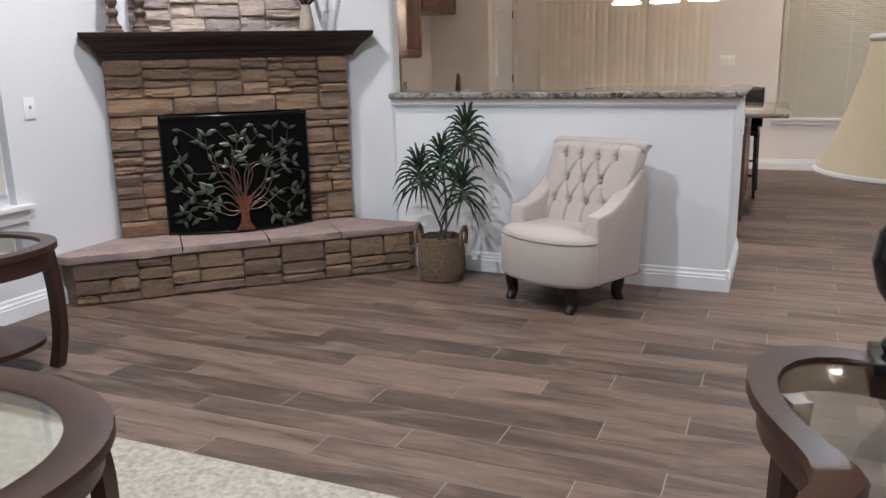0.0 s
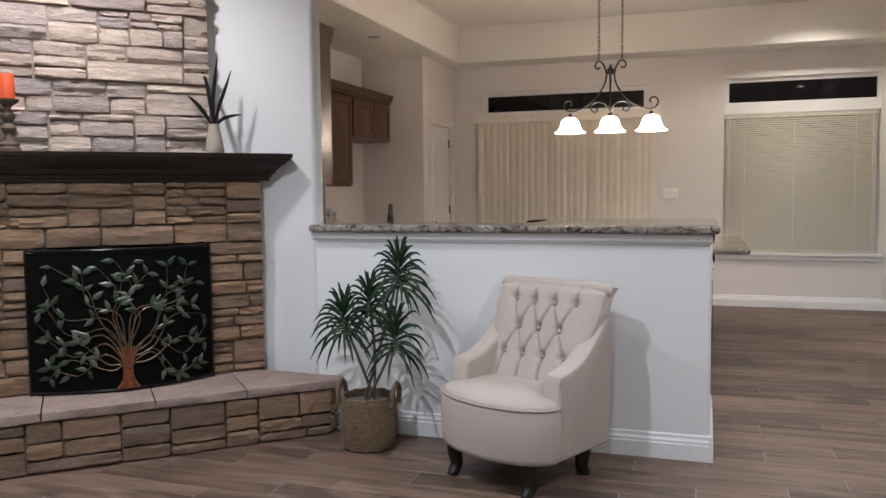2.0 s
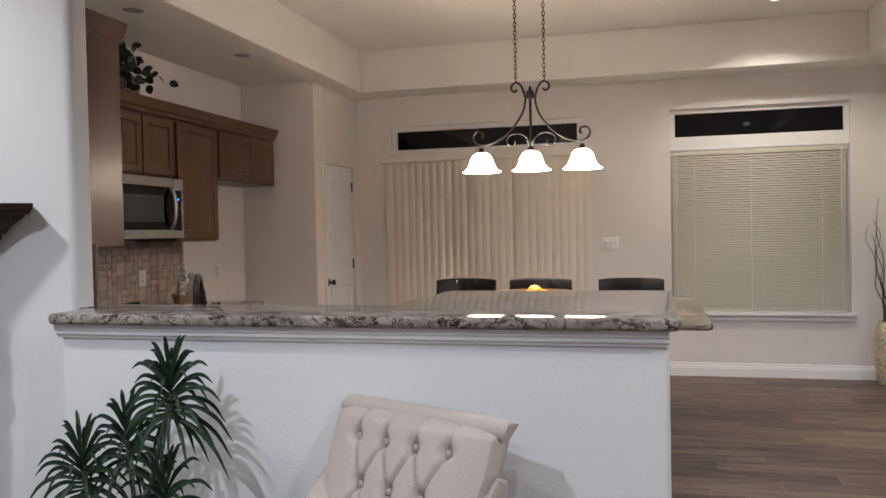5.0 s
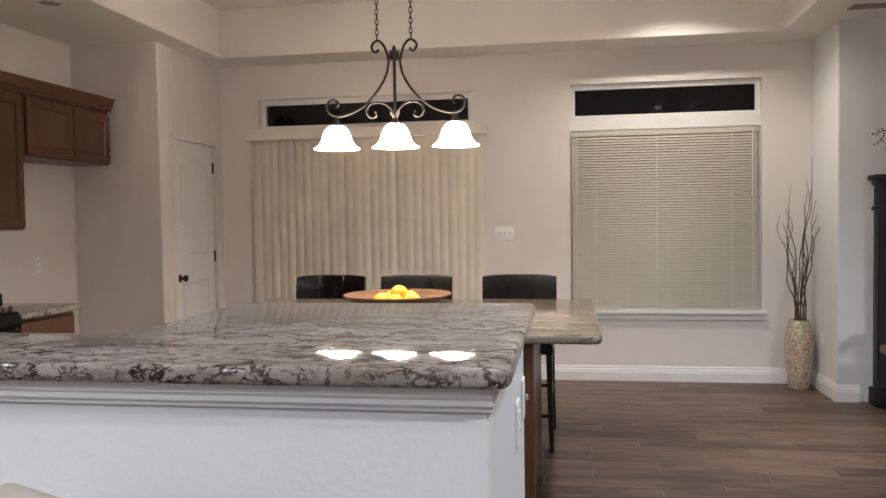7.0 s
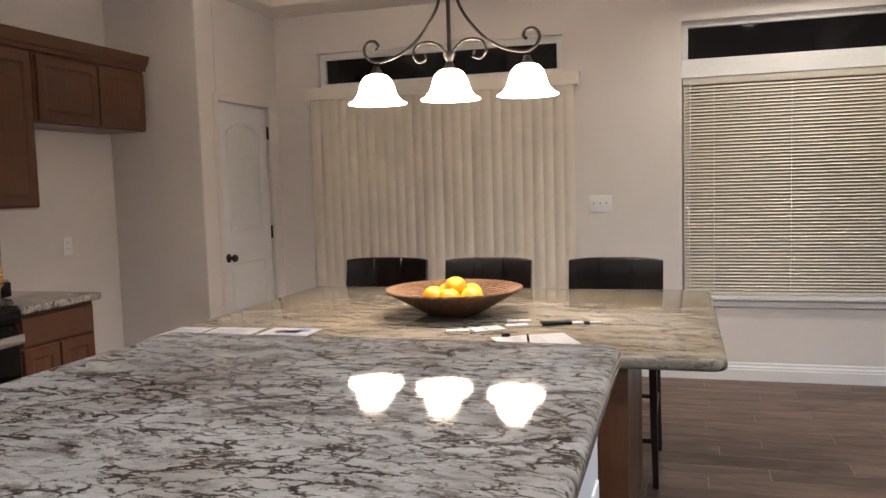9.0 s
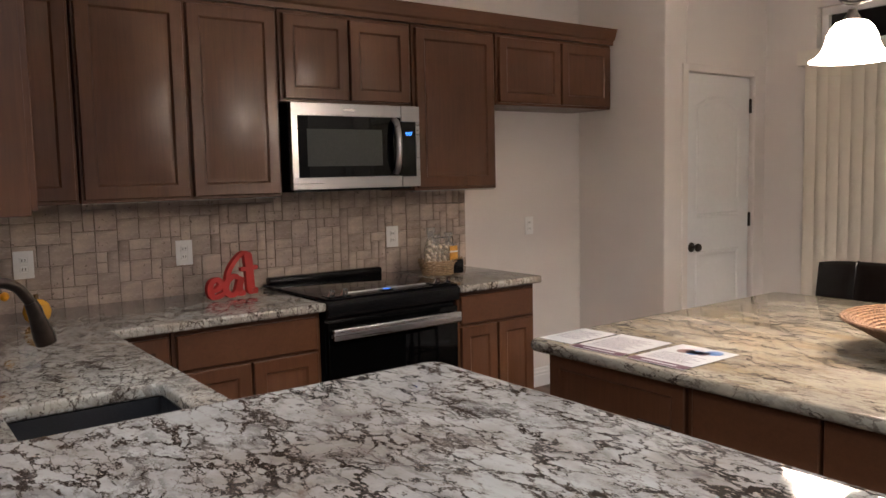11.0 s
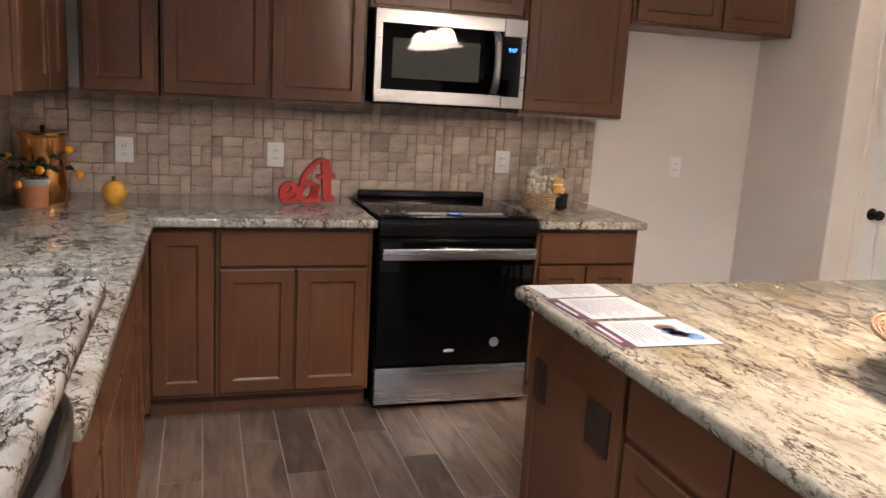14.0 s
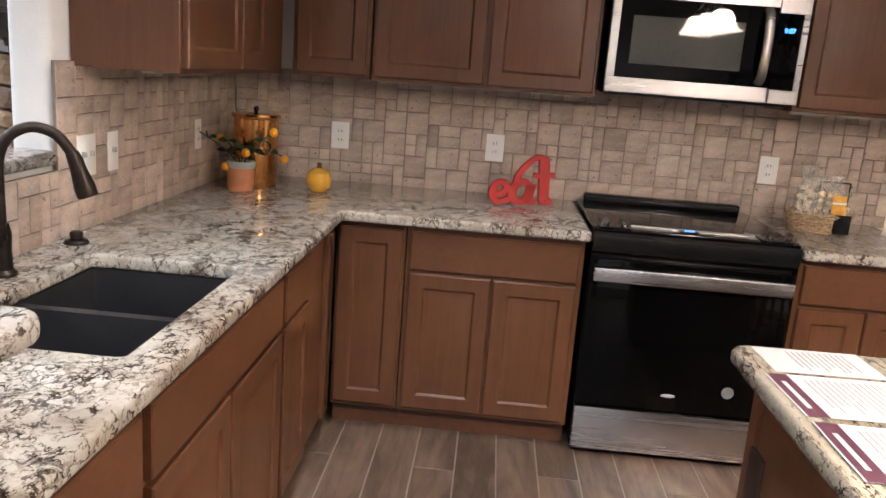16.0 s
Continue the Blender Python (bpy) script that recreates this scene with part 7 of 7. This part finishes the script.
plate("light_switch", pose(-2.92, 5.2925, 1.135, 0, 0, 180), 0.078, 0.13, "white rocker switch plate on the backsplash")
plate("wall_outlet", pose(-3.655, 5.2925, 1.133, 0, 0, 180), 0.078, 0.126, "white outlet in the backsplash corner", 1, True)

plate("wall_outlet", pose(-0.3595, 5.56, 0.90, 0, 0, 90), 0.075, 0.12, "white wall outlet on the end of the half wall", 1, True)
plate("light_switch", pose(-0.3595, 5.80, 0.91, 0, 0, 90), 0.075, 0.12, "white switch plate on the end of the half wall")

# red word sign
REDP = plain("red_painted_wood", (0.42, 0.022, 0.018), 0.5, vary=0.12, scale=20, bump=0.05)
sg = thing("eat_sign", "red wooden script word sign leaning on the counter", "sign", (-3.865, 6.645, 0.9155), 99)


def script(name, pts, r):
    """A letter stroke cut from board: a flat face, broad on the upright strokes."""
    c_ = curve_points([(x, 0.0, z) for x, z in pts], 6)
    bm = B()
    rows = []
    n = len(c_)
    for i, p in enumerate(c_):
        d = (c_[min(i + 1, n - 1)] - c_[max(i - 1, 0)]).normalized()
        side = Vector((d.z, 0, -d.x))
        w = r * (0.62 + 0.38 * abs(d.z)) * (0.75 if i in (0, n - 1) else 1)
        rows.append([bm.verts.new(p + side * a * w + Vector((0, y, 0))) for a, y in ((-1, 0.011), (-1, -0.009), (-0.88, -0.012), (0.88, -0.012), (1, -0.009), (1, 0.011))])
    for a, b in zip(rows, rows[1:]):
        for q in range(6):
            bm.faces.new((a[q], a[(q + 1) % 6], b[(q + 1) % 6], b[q]))
    bm.faces.new(rows[0]), bm.faces.new(rows[-1][::-1])
    bmesh.ops.recalc_face_normals(bm, faces=bm.faces)
    return lpart(name, bm, REDP, sg, "red painted letter")


script("letter_e", [(-0.125, 0.045), (-0.09, 0.05), (-0.065, 0.075), (-0.085, 0.10), (-0.115, 0.085), (-0.125, 0.05), (-0.11, 0.018), (-0.08, 0.017), (-0.05, 0.03)], 0.017)
script("letter_a", [(0.03, 0.10), (0.0, 0.105), (-0.035, 0.08), (-0.04, 0.04), (-0.01, 0.016), (0.025, 0.035), (0.045, 0.10), (0.035, 0.05), (0.04, 0.020), (0.065, 0.022)], 0.019)
script("letter_t", [(0.085, 0.215), (0.092, 0.15), (0.095, 0.08), (0.10, 0.03), (0.112, 0.024), (0.135, 0.025)], 0.0235)
script("cross_bar", [(0.045, 0.135), (0.09, 0.137), (0.14, 0.14)], 0.017)
script("flourish", [(-0.035, 0.06), (-0.02, 0.13), (0.02, 0.185), (0.06, 0.215), (0.088, 0.21)], 0.014)

# copper canister, orange plant, yellow gourd jar
COPP = plain("brushed_copper", (0.70, 0.34, 0.12), 0.2, 1.0, vary=0.15, scale=20, bump=0.03)
cn = thing("copper_canister", "tall copper canister with lid and embossed emblem", "canister", (-3.835, 5.485, 0.9155))
lpart("body", spin(B(), [(0.0, 0.0), (0.092, 0.0), (0.095, 0.006), (0.095, 0.285), (0.10, 0.29), (0.0, 0.291)], 36), COPP, cn)
lpart("lid", spin(B(), [(0.102, 0.288), (0.104, 0.296), (0.10, 0.306), (0.0, 0.312)], 36), COPP, cn)
lpart("lid_knob", spin(B(), [(0.006, 0.311), (0.012, 0.322), (0.009, 0.334), (0.0, 0.337)], 14), BRONZE, cn)
em = lpart("emblem", tube(B(), [(0.028 * math.cos(a), 0.0, 0.17 + 0.03 * math.sin(a)) for a in np.linspace(0, 2 * math.pi, 20)], 0.004, 6), BRASS, cn)
em.matrix_basis = pose(0.072, 0.065, 0, 0, 0, -48 + 180)
pt = thing("kumquat_pot", "small terracotta pot with orange berry branches", "plant", (-3.67, 5.475, 0.9155))
TERRA = plain("terracotta", (0.48, 0.19, 0.09), 0.75, vary=0.15, scale=25, bump=0.1)
lpart("pot", spin(B(), [(0.0, 0.0), (0.05, 0.0), (0.053, 0.01), (0.056, 0.10), (0.05, 0.10), (0.0, 0.095)], 28), TERRA, pt)
lpart("rim_band", spin(B(), [(0.0565, 0.092), (0.059, 0.096), (0.059, 0.116), (0.056, 0.12), (0.05, 0.118), (0.05, 0.10)], 28), plain("grey_glaze", (0.35, 0.38, 0.38), 0.4, vary=0.1, bump=0.02), pt)
rk = random.Random(4)
for i in range(7):
    a = 0.3 + i * 0.9
    d = Vector((0.35 * math.cos(a), math.sin(a), 0))
    L = 0.10 + 0.10 * (i % 3) / 2
    c_ = curve_points([(0, 0, 0.10), d * L * 0.4 + Vector((0, 0, 0.17)), d * L + Vector((0, 0, 0.17 + 0.09 * math.sin(i * 1.7)))], 6)
    c_ = [Vector((max(p.x, -0.05) if p.y < 0.05 else p.x, p.y, p.z)) for p in c_]
    twig = lpart("stem", tube(B(), c_, 0.0026, 5), BARK, pt)
    bm = B()
    for q in range(5, len(c_), 4):
        for s_ in (-1, 1):
            dd = Vector((rk.uniform(-0.5, 0.5), s_ * rk.uniform(0.2, 0.8), rk.uniform(-0.2, 0.7))).normalized()
            strap(bm, c_[q], [c_[q] + dd * 0.022, c_[q] + dd * 0.045 + Vector((0, 0, -0.006))], 0.011, 0.2)
    tagged(lpart("leaf_spray", bm, GREEN.mat, twig, "small dark green leaves", 60), kind="stuff")
    lpart("fruit", blob(B(), c_[-1] + Vector((0.0, 0, -0.012)), (0.0185, 0.0185, 0.019), 2), ORANGE, twig, "small round orange fruit")
gj = thing("gourd_jar", "small glossy yellow gourd-shaped jar", "jar", (-3.80, 5.775, 0.9155))
lpart("body", spin(B(), [(0.0, 0.0), (0.028, 0.0), (0.048, 0.02), (0.055, 0.05), (0.046, 0.08), (0.024, 0.097), (0.012, 0.10)], 28), plain("yellow_glaze", (0.68, 0.36, 0.05), 0.2, vary=0.06, scale=12, bump=0.01), gj)
lpart("stopper", spin(B(), [(0.012, 0.099), (0.009, 0.108), (0.011, 0.12), (0.0, 0.124)], 14), BRASS, gj)

# snack basket
CANE = plain("pale_cane", (0.34, 0.235, 0.14), 0.7, vary=0.4, scale=90, bump=0.4)
sk_ = thing("snack_basket", "small cane basket filled with wrapped snack packets", "basket", (-3.86, 7.90, 0.9155), 90)
bm = B()
for i in range(8):
    k = 1 + 0.22 * i / 7
    tube(bm, [(0.115 * k * math.cos(a), 0.075 * k * math.sin(a), 0.006 + 0.0105 * i + 0.002 * math.sin(a * 14 + i * math.pi)) for a in np.linspace(0, 2 * math.pi, 41)], 0.0048, 5)
lpart("weave", bm, CANE, sk_, "", 60)
for i in range(26):
    a = 2 * math.pi * i / 26
    lpart("stake", tube(B(), [(0.115 * math.cos(a), 0.075 * math.sin(a), 0.0), (0.142 * math.cos(a), 0.093 * math.sin(a), 0.095)], 0.003, 5), CANE, sk_)
lpart("basket_floor", spin(B(), [(0.0, 0.004), (0.07, 0.004), (0.07, 0.008), (0.0, 0.008)], 24), CANE, sk_)
FOIL = Nodes("clear_wrapper", 0.12, 0, (0.75, 0.72, 0.66))
FOIL.set(Alpha=0.24)
rs_ = random.Random(6)
LABELY = plain("yellow_packet_print", (0.72, 0.36, 0.06), 0.4, vary=0.25, scale=30, bump=0.05)
PALE = plain("pale_snack", (0.72, 0.62, 0.47), 0.7, vary=0.35, scale=70, bump=0.6)
for nm, cx, cy, hz, tint in (("wrapped_bag", -0.065, 0.0, 0.275, False), ("labelled_packet", 0.05, -0.01, 0.24, True), ("wrapped_bag", 0.0, 0.035, 0.23, False), ("wrapped_bag", 0.095, 0.02, 0.17, False)):
    q = thing(nm, "clear bag with a yellow label standing in the basket" if tint else "clear bag of pale snacks tied at its top", "packet", (-3.86, 7.90, 0.9155), 90, "packets in the basket")
    core = B()
    for i in range(26):
        blob(core, (cx + rs_.uniform(-0.027, 0.027), cy + rs_.uniform(-0.020, 0.020), 0.03 + (hz * 0.72 - 0.04) * i / 25), (rs_.uniform(0.013, 0.019), 0.014, rs_.uniform(0.011, 0.018)), 1)
    lpart("contents", core, PALE, q, "pale snacks", 60)
    bag = spin(B(), [(0.0, 0.012), (0.036, 0.014), (0.045, hz * 0.3), (0.047, hz * 0.52), (0.034, hz * 0.68), (0.012, hz * 0.80), (0.013, hz * 0.83), (0.030, hz * 0.95), (0.026, hz)], 18, (cx, cy, 0))
    for v in bag.verts:
        k_ = 0.0045 if v.co.z < hz * 0.75 else 0.009
        v.co += Vector((rs_.uniform(-k_, k_), rs_.uniform(-k_, k_) - (v.co.y - cy) * 0.25, rs_.uniform(-k_, k_) * 0.6))
    lpart("wrapper", bag, FOIL.mat, q, "crinkled clear wrapper", 10)
    if tint:
        lpart("label", box(B(), cx - 0.026, cx + 0.03, cy - 0.050, cy - 0.047, 0.085, 0.165, 0.001), LABELY, q, "yellow and orange paper label")
        lpart("label_band", box(B(), cx - 0.026, cx + 0.03, cy - 0.0512, cy - 0.0502, 0.128, 0.136), PLASTIC, q, "white printed band")
lpart("wire_loop", tube(B(), curve_points([(0.01, 0.06, 0.09), (0.01, 0.06, 0.19), (0.02, 0.06, 0.205), (0.125, 0.06, 0.205), (0.135, 0.06, 0.19), (0.135, 0.06, 0.09)], 4), 0.003, 6), BLACKMETAL, sk_, "dark wire handle")
hw_ = B()
box(hw_, 0.030, 0.098, -0.089, -0.083, 0.008, 0.088, 0.003)
lpart("black_tag", hw_, BLACKMETAL, sk_, "black printed tag")

# greenery and picture on top of the wall cabinets
gr = thing("ivy_plant", "dark green silk ivy standing above the wall cabinets", "plant", (-3.97, 7.25, 2.411))
lpart("pot", spin(B(), [(0.0, 0.0), (0.07, 0.0), (0.085, 0.12), (0.078, 0.12), (0.0, 0.11)], 20), RUSTIC, gr)
IVY = plain("dark_ivy_leaf", (0.014, 0.028, 0.016), 0.5, vary=0.4, scale=20, bump=0.1)
bm = B()
for i in range(150):
    d = Vector((rk.gauss(0, 0.07), rk.gauss(0, 0.16), rk.gauss(0.22, 0.09)))
    d.x, d.z = min(max(d.x, -0.15), 0.15), min(max(d.z, 0.03), 0.40)
    dr = Vector((rk.uniform(-1, 1), rk.uniform(-1, 1), rk.uniform(-0.8, 0.3))).normalized()
    strap(bm, d, [d + dr * 0.035, d + dr * 0.07], 0.028, 0.2)
lpart("foliage", bm, IVY, gr, "mass of dark ivy leaves", 60)
pb = thing("picture_block", "small brown canvas block above the wall cabinets", "picture", (-4.06, 7.53, 2.411), 90)
lpart("canvas", box(B(), -0.11, 0.11, -0.02, 0.02, 0.0, 0.21, 0.004), plain("brown_canvas_print", (0.20, 0.16, 0.11), 0.8, vary=0.6, scale=18, bump=0.1), pb)

# ---- pieces: floor planks and backsplash tiles ----
PW, PL = 0.1575, 0.945
rp = random.Random(3)


def plank_mesh(w, l):
    bm = B()
    g, e = 0.0016, 0.0016
    x0, x1, y0, y1 = g, l - g, g, w - g
    lo = [bm.verts.new((x, y, -0.004)) for x, y in ((x0, y0), (x1, y0), (x1, y1), (x0, y1))]
    hi = [bm.verts.new((x, y, 0.0)) for x, y in ((x0 + e, y0 + e), (x1 - e, y0 + e), (x1 - e, y1 - e), (x0 + e, y1 - e))]
    bm.faces.new(hi)
    for i in range(4):
        bm.faces.new((lo[i], lo[(i + 1) % 4], hi[(i + 1) % 4], hi[i]))
    bmesh.ops.recalc_face_normals(bm, faces=bm.faces)
    me = bpy.data.meshes.new("plank")
    bm.to_mesh(me)
    bm.free()
    return me


full = plank_mesh(PW, PL)
full.materials.append(TILE_F)
verts, faces = [], []
row, y = 0, 6.153 - 50 * PW
spots = []
while y < FY:
    off = (row % 3) * PL / 3 + rp.uniform(-0.05, 0.05)
    x = KX - PL + off
    while x < EX:
        spots.append((x, y))
        x += PL
    y += PW
    row += 1


def near(x, y):
    return (-3.7 < x < 0.1 and 2.3 < y < 4.4) or (-3.6 < x < -1.6 and 5.9 < y < 7.3) or (-0.6 < x < 1.8 and 6.8 < y < 10.2)


count = 0
for x, y in spots:
    if near(x + PL / 2, y) and count < 298 and x > KX and y > SY:
        ob = new("plank", full)
        ob.parent = floor
        ob.matrix_basis = Matrix.Translation((x, y, 0.0))
        count += 1
    else:
        x0, x1, y0, y1 = max(x, KX) + 0.0016, min(x + PL, EX) - 0.0016, max(y, SY) + 0.0016, min(y + PW, FY) - 0.0016
        if x1 - x0 < 0.02 or y1 - y0 < 0.02:
            continue
        n = len(verts)
        verts += [(x0, y0, -0.004), (x1, y0, -0.004), (x1, y1, -0.004), (x0, y1, -0.004)]
        verts += [(x0 + 0.0018, y0 + 0.0018, 0), (x1 - 0.0018, y0 + 0.0018, 0), (x1 - 0.0018, y1 - 0.0018, 0), (x0 + 0.0018, y1 - 0.0018, 0)]
        faces += [(n + 4, n + 5, n + 6, n + 7)] + [(n + i, n + (i + 1) % 4, n + 4 + (i + 1) % 4, n + 4 + i) for i in range(4)]
me = bpy.data.meshes.new("planks")
me.from_pydata(verts, [], faces)
me.materials.append(TILE_F2)
rest = new("planks", me)
rest.parent = floor
tagged(rest, "wood-look plank tiles of the outer floor", kind="stuff")


# backsplash: tumbled stone in a mixed pattern
def mixed_tiles(nx, nz, rng):
    """Fill a grid of small squares with rectangles of 1 to 2 units."""
    free = [[True] * nz for _ in range(nx)]
    out = []
    for j in range(nz):
        for i in range(nx):
            if not free[i][j]:
                continue
            opts = [(2, 2)] * 5 + [(2, 1)] * 4 + [(1, 2)] * 3 + [(1, 1)] * 2 + [(2, 3)] * 0
            rng.shuffle(opts)
            for w, h in opts + [(1, 1)]:
                if i + w <= nx and j + h <= nz and all(free[a][b] for a in range(i, i + w) for b in range(j, j + h)):
                    for a in range(i, i + w):
                        for b in range(j, j + h):
                            free[a][b] = False
                    out.append((i, j, w, h))
                    break
    return out


def tile_mesh(w, h, seed):
    r = random.Random(seed)
    g = 0.0012
    bm = B()
    q = [(g, g), (w / 2, g), (w - g, g), (w - g, h / 2), (w - g, h - g), (w / 2, h - g), (g, h - g), (g, h / 2)]
    j = lambda s: r.uniform(-s, s)
    lo = [bm.verts.new((x, 0.0, z)) for x, z in q]
    mid = [bm.verts.new((x + j(0.0009), -0.0065, z + j(0.0009))) for x, z in q]
    hi = [bm.verts.new((w / 2 + (x - w / 2) * (1 - 0.003 / w) + j(0.0008), -0.0095, h / 2 + (z - h / 2) * (1 - 0.003 / h) + j(0.0008))) for x, z in q]
    for a, b in ((lo, mid), (mid, hi)):
        for i in range(8):
            bm.faces.new((a[i], a[(i + 1) % 8], b[(i + 1) % 8], b[i]))
    bm.faces.new(hi)
    bmesh.ops.recalc_face_normals(bm, faces=bm.faces)
    me = bpy.data.meshes.new("tile")
    bm.to_mesh(me)
    bm.free()
    me.materials.append(TRAV)
    me.polygons.foreach_set("use_smooth", [True] * len(me.polygons))
    me.set_sharp_from_angle(angle=radians(50))
    return me


U = 0.0505
kinds = {(w, h): [tile_mesh(w * U, h * U, 10 * w + h + 100 * s) for s in range(3)] for w, h in ((1, 1), (2, 1), (1, 2), (2, 2))}


def backsplash(name, m, nx, nz, rng, label, low=None):
    bed = tagged(link(name, box(B(), 0, nx * U, -0.0088, 0.0, 0, nz * U), TGROUT), label, "backsplash", kind="structure")
    bed.matrix_world = m
    for i, j, w, h in mixed_tiles(nx, nz, rng):
        if low and low(i, j):
            continue
        ob = new("tile", rng.choice(kinds[(w, h)]))
        ob.parent = bed
        ob.matrix_basis = Matrix.Translation((i * U, -0.003, j * U))
    return bed


rb = random.Random(8)
backsplash("backsplash_range", pose(KX + 0.004, 5.29, 0.908, 0, 0, 90), 60, 10, rb, "tumbled beige travertine backsplash behind the range")
backsplash("backsplash_divider", pose(-2.60, 5.286, 0.908, 0, 0, 180), 30, 10, rb, "tumbled beige travertine backsplash behind the sink")
backsplash("backsplash_bar", pose(-1.34, 5.286, 0.908, 0, 0, 180), 25, 4, rb, "low tumbled travertine backsplash under the bar ledge")
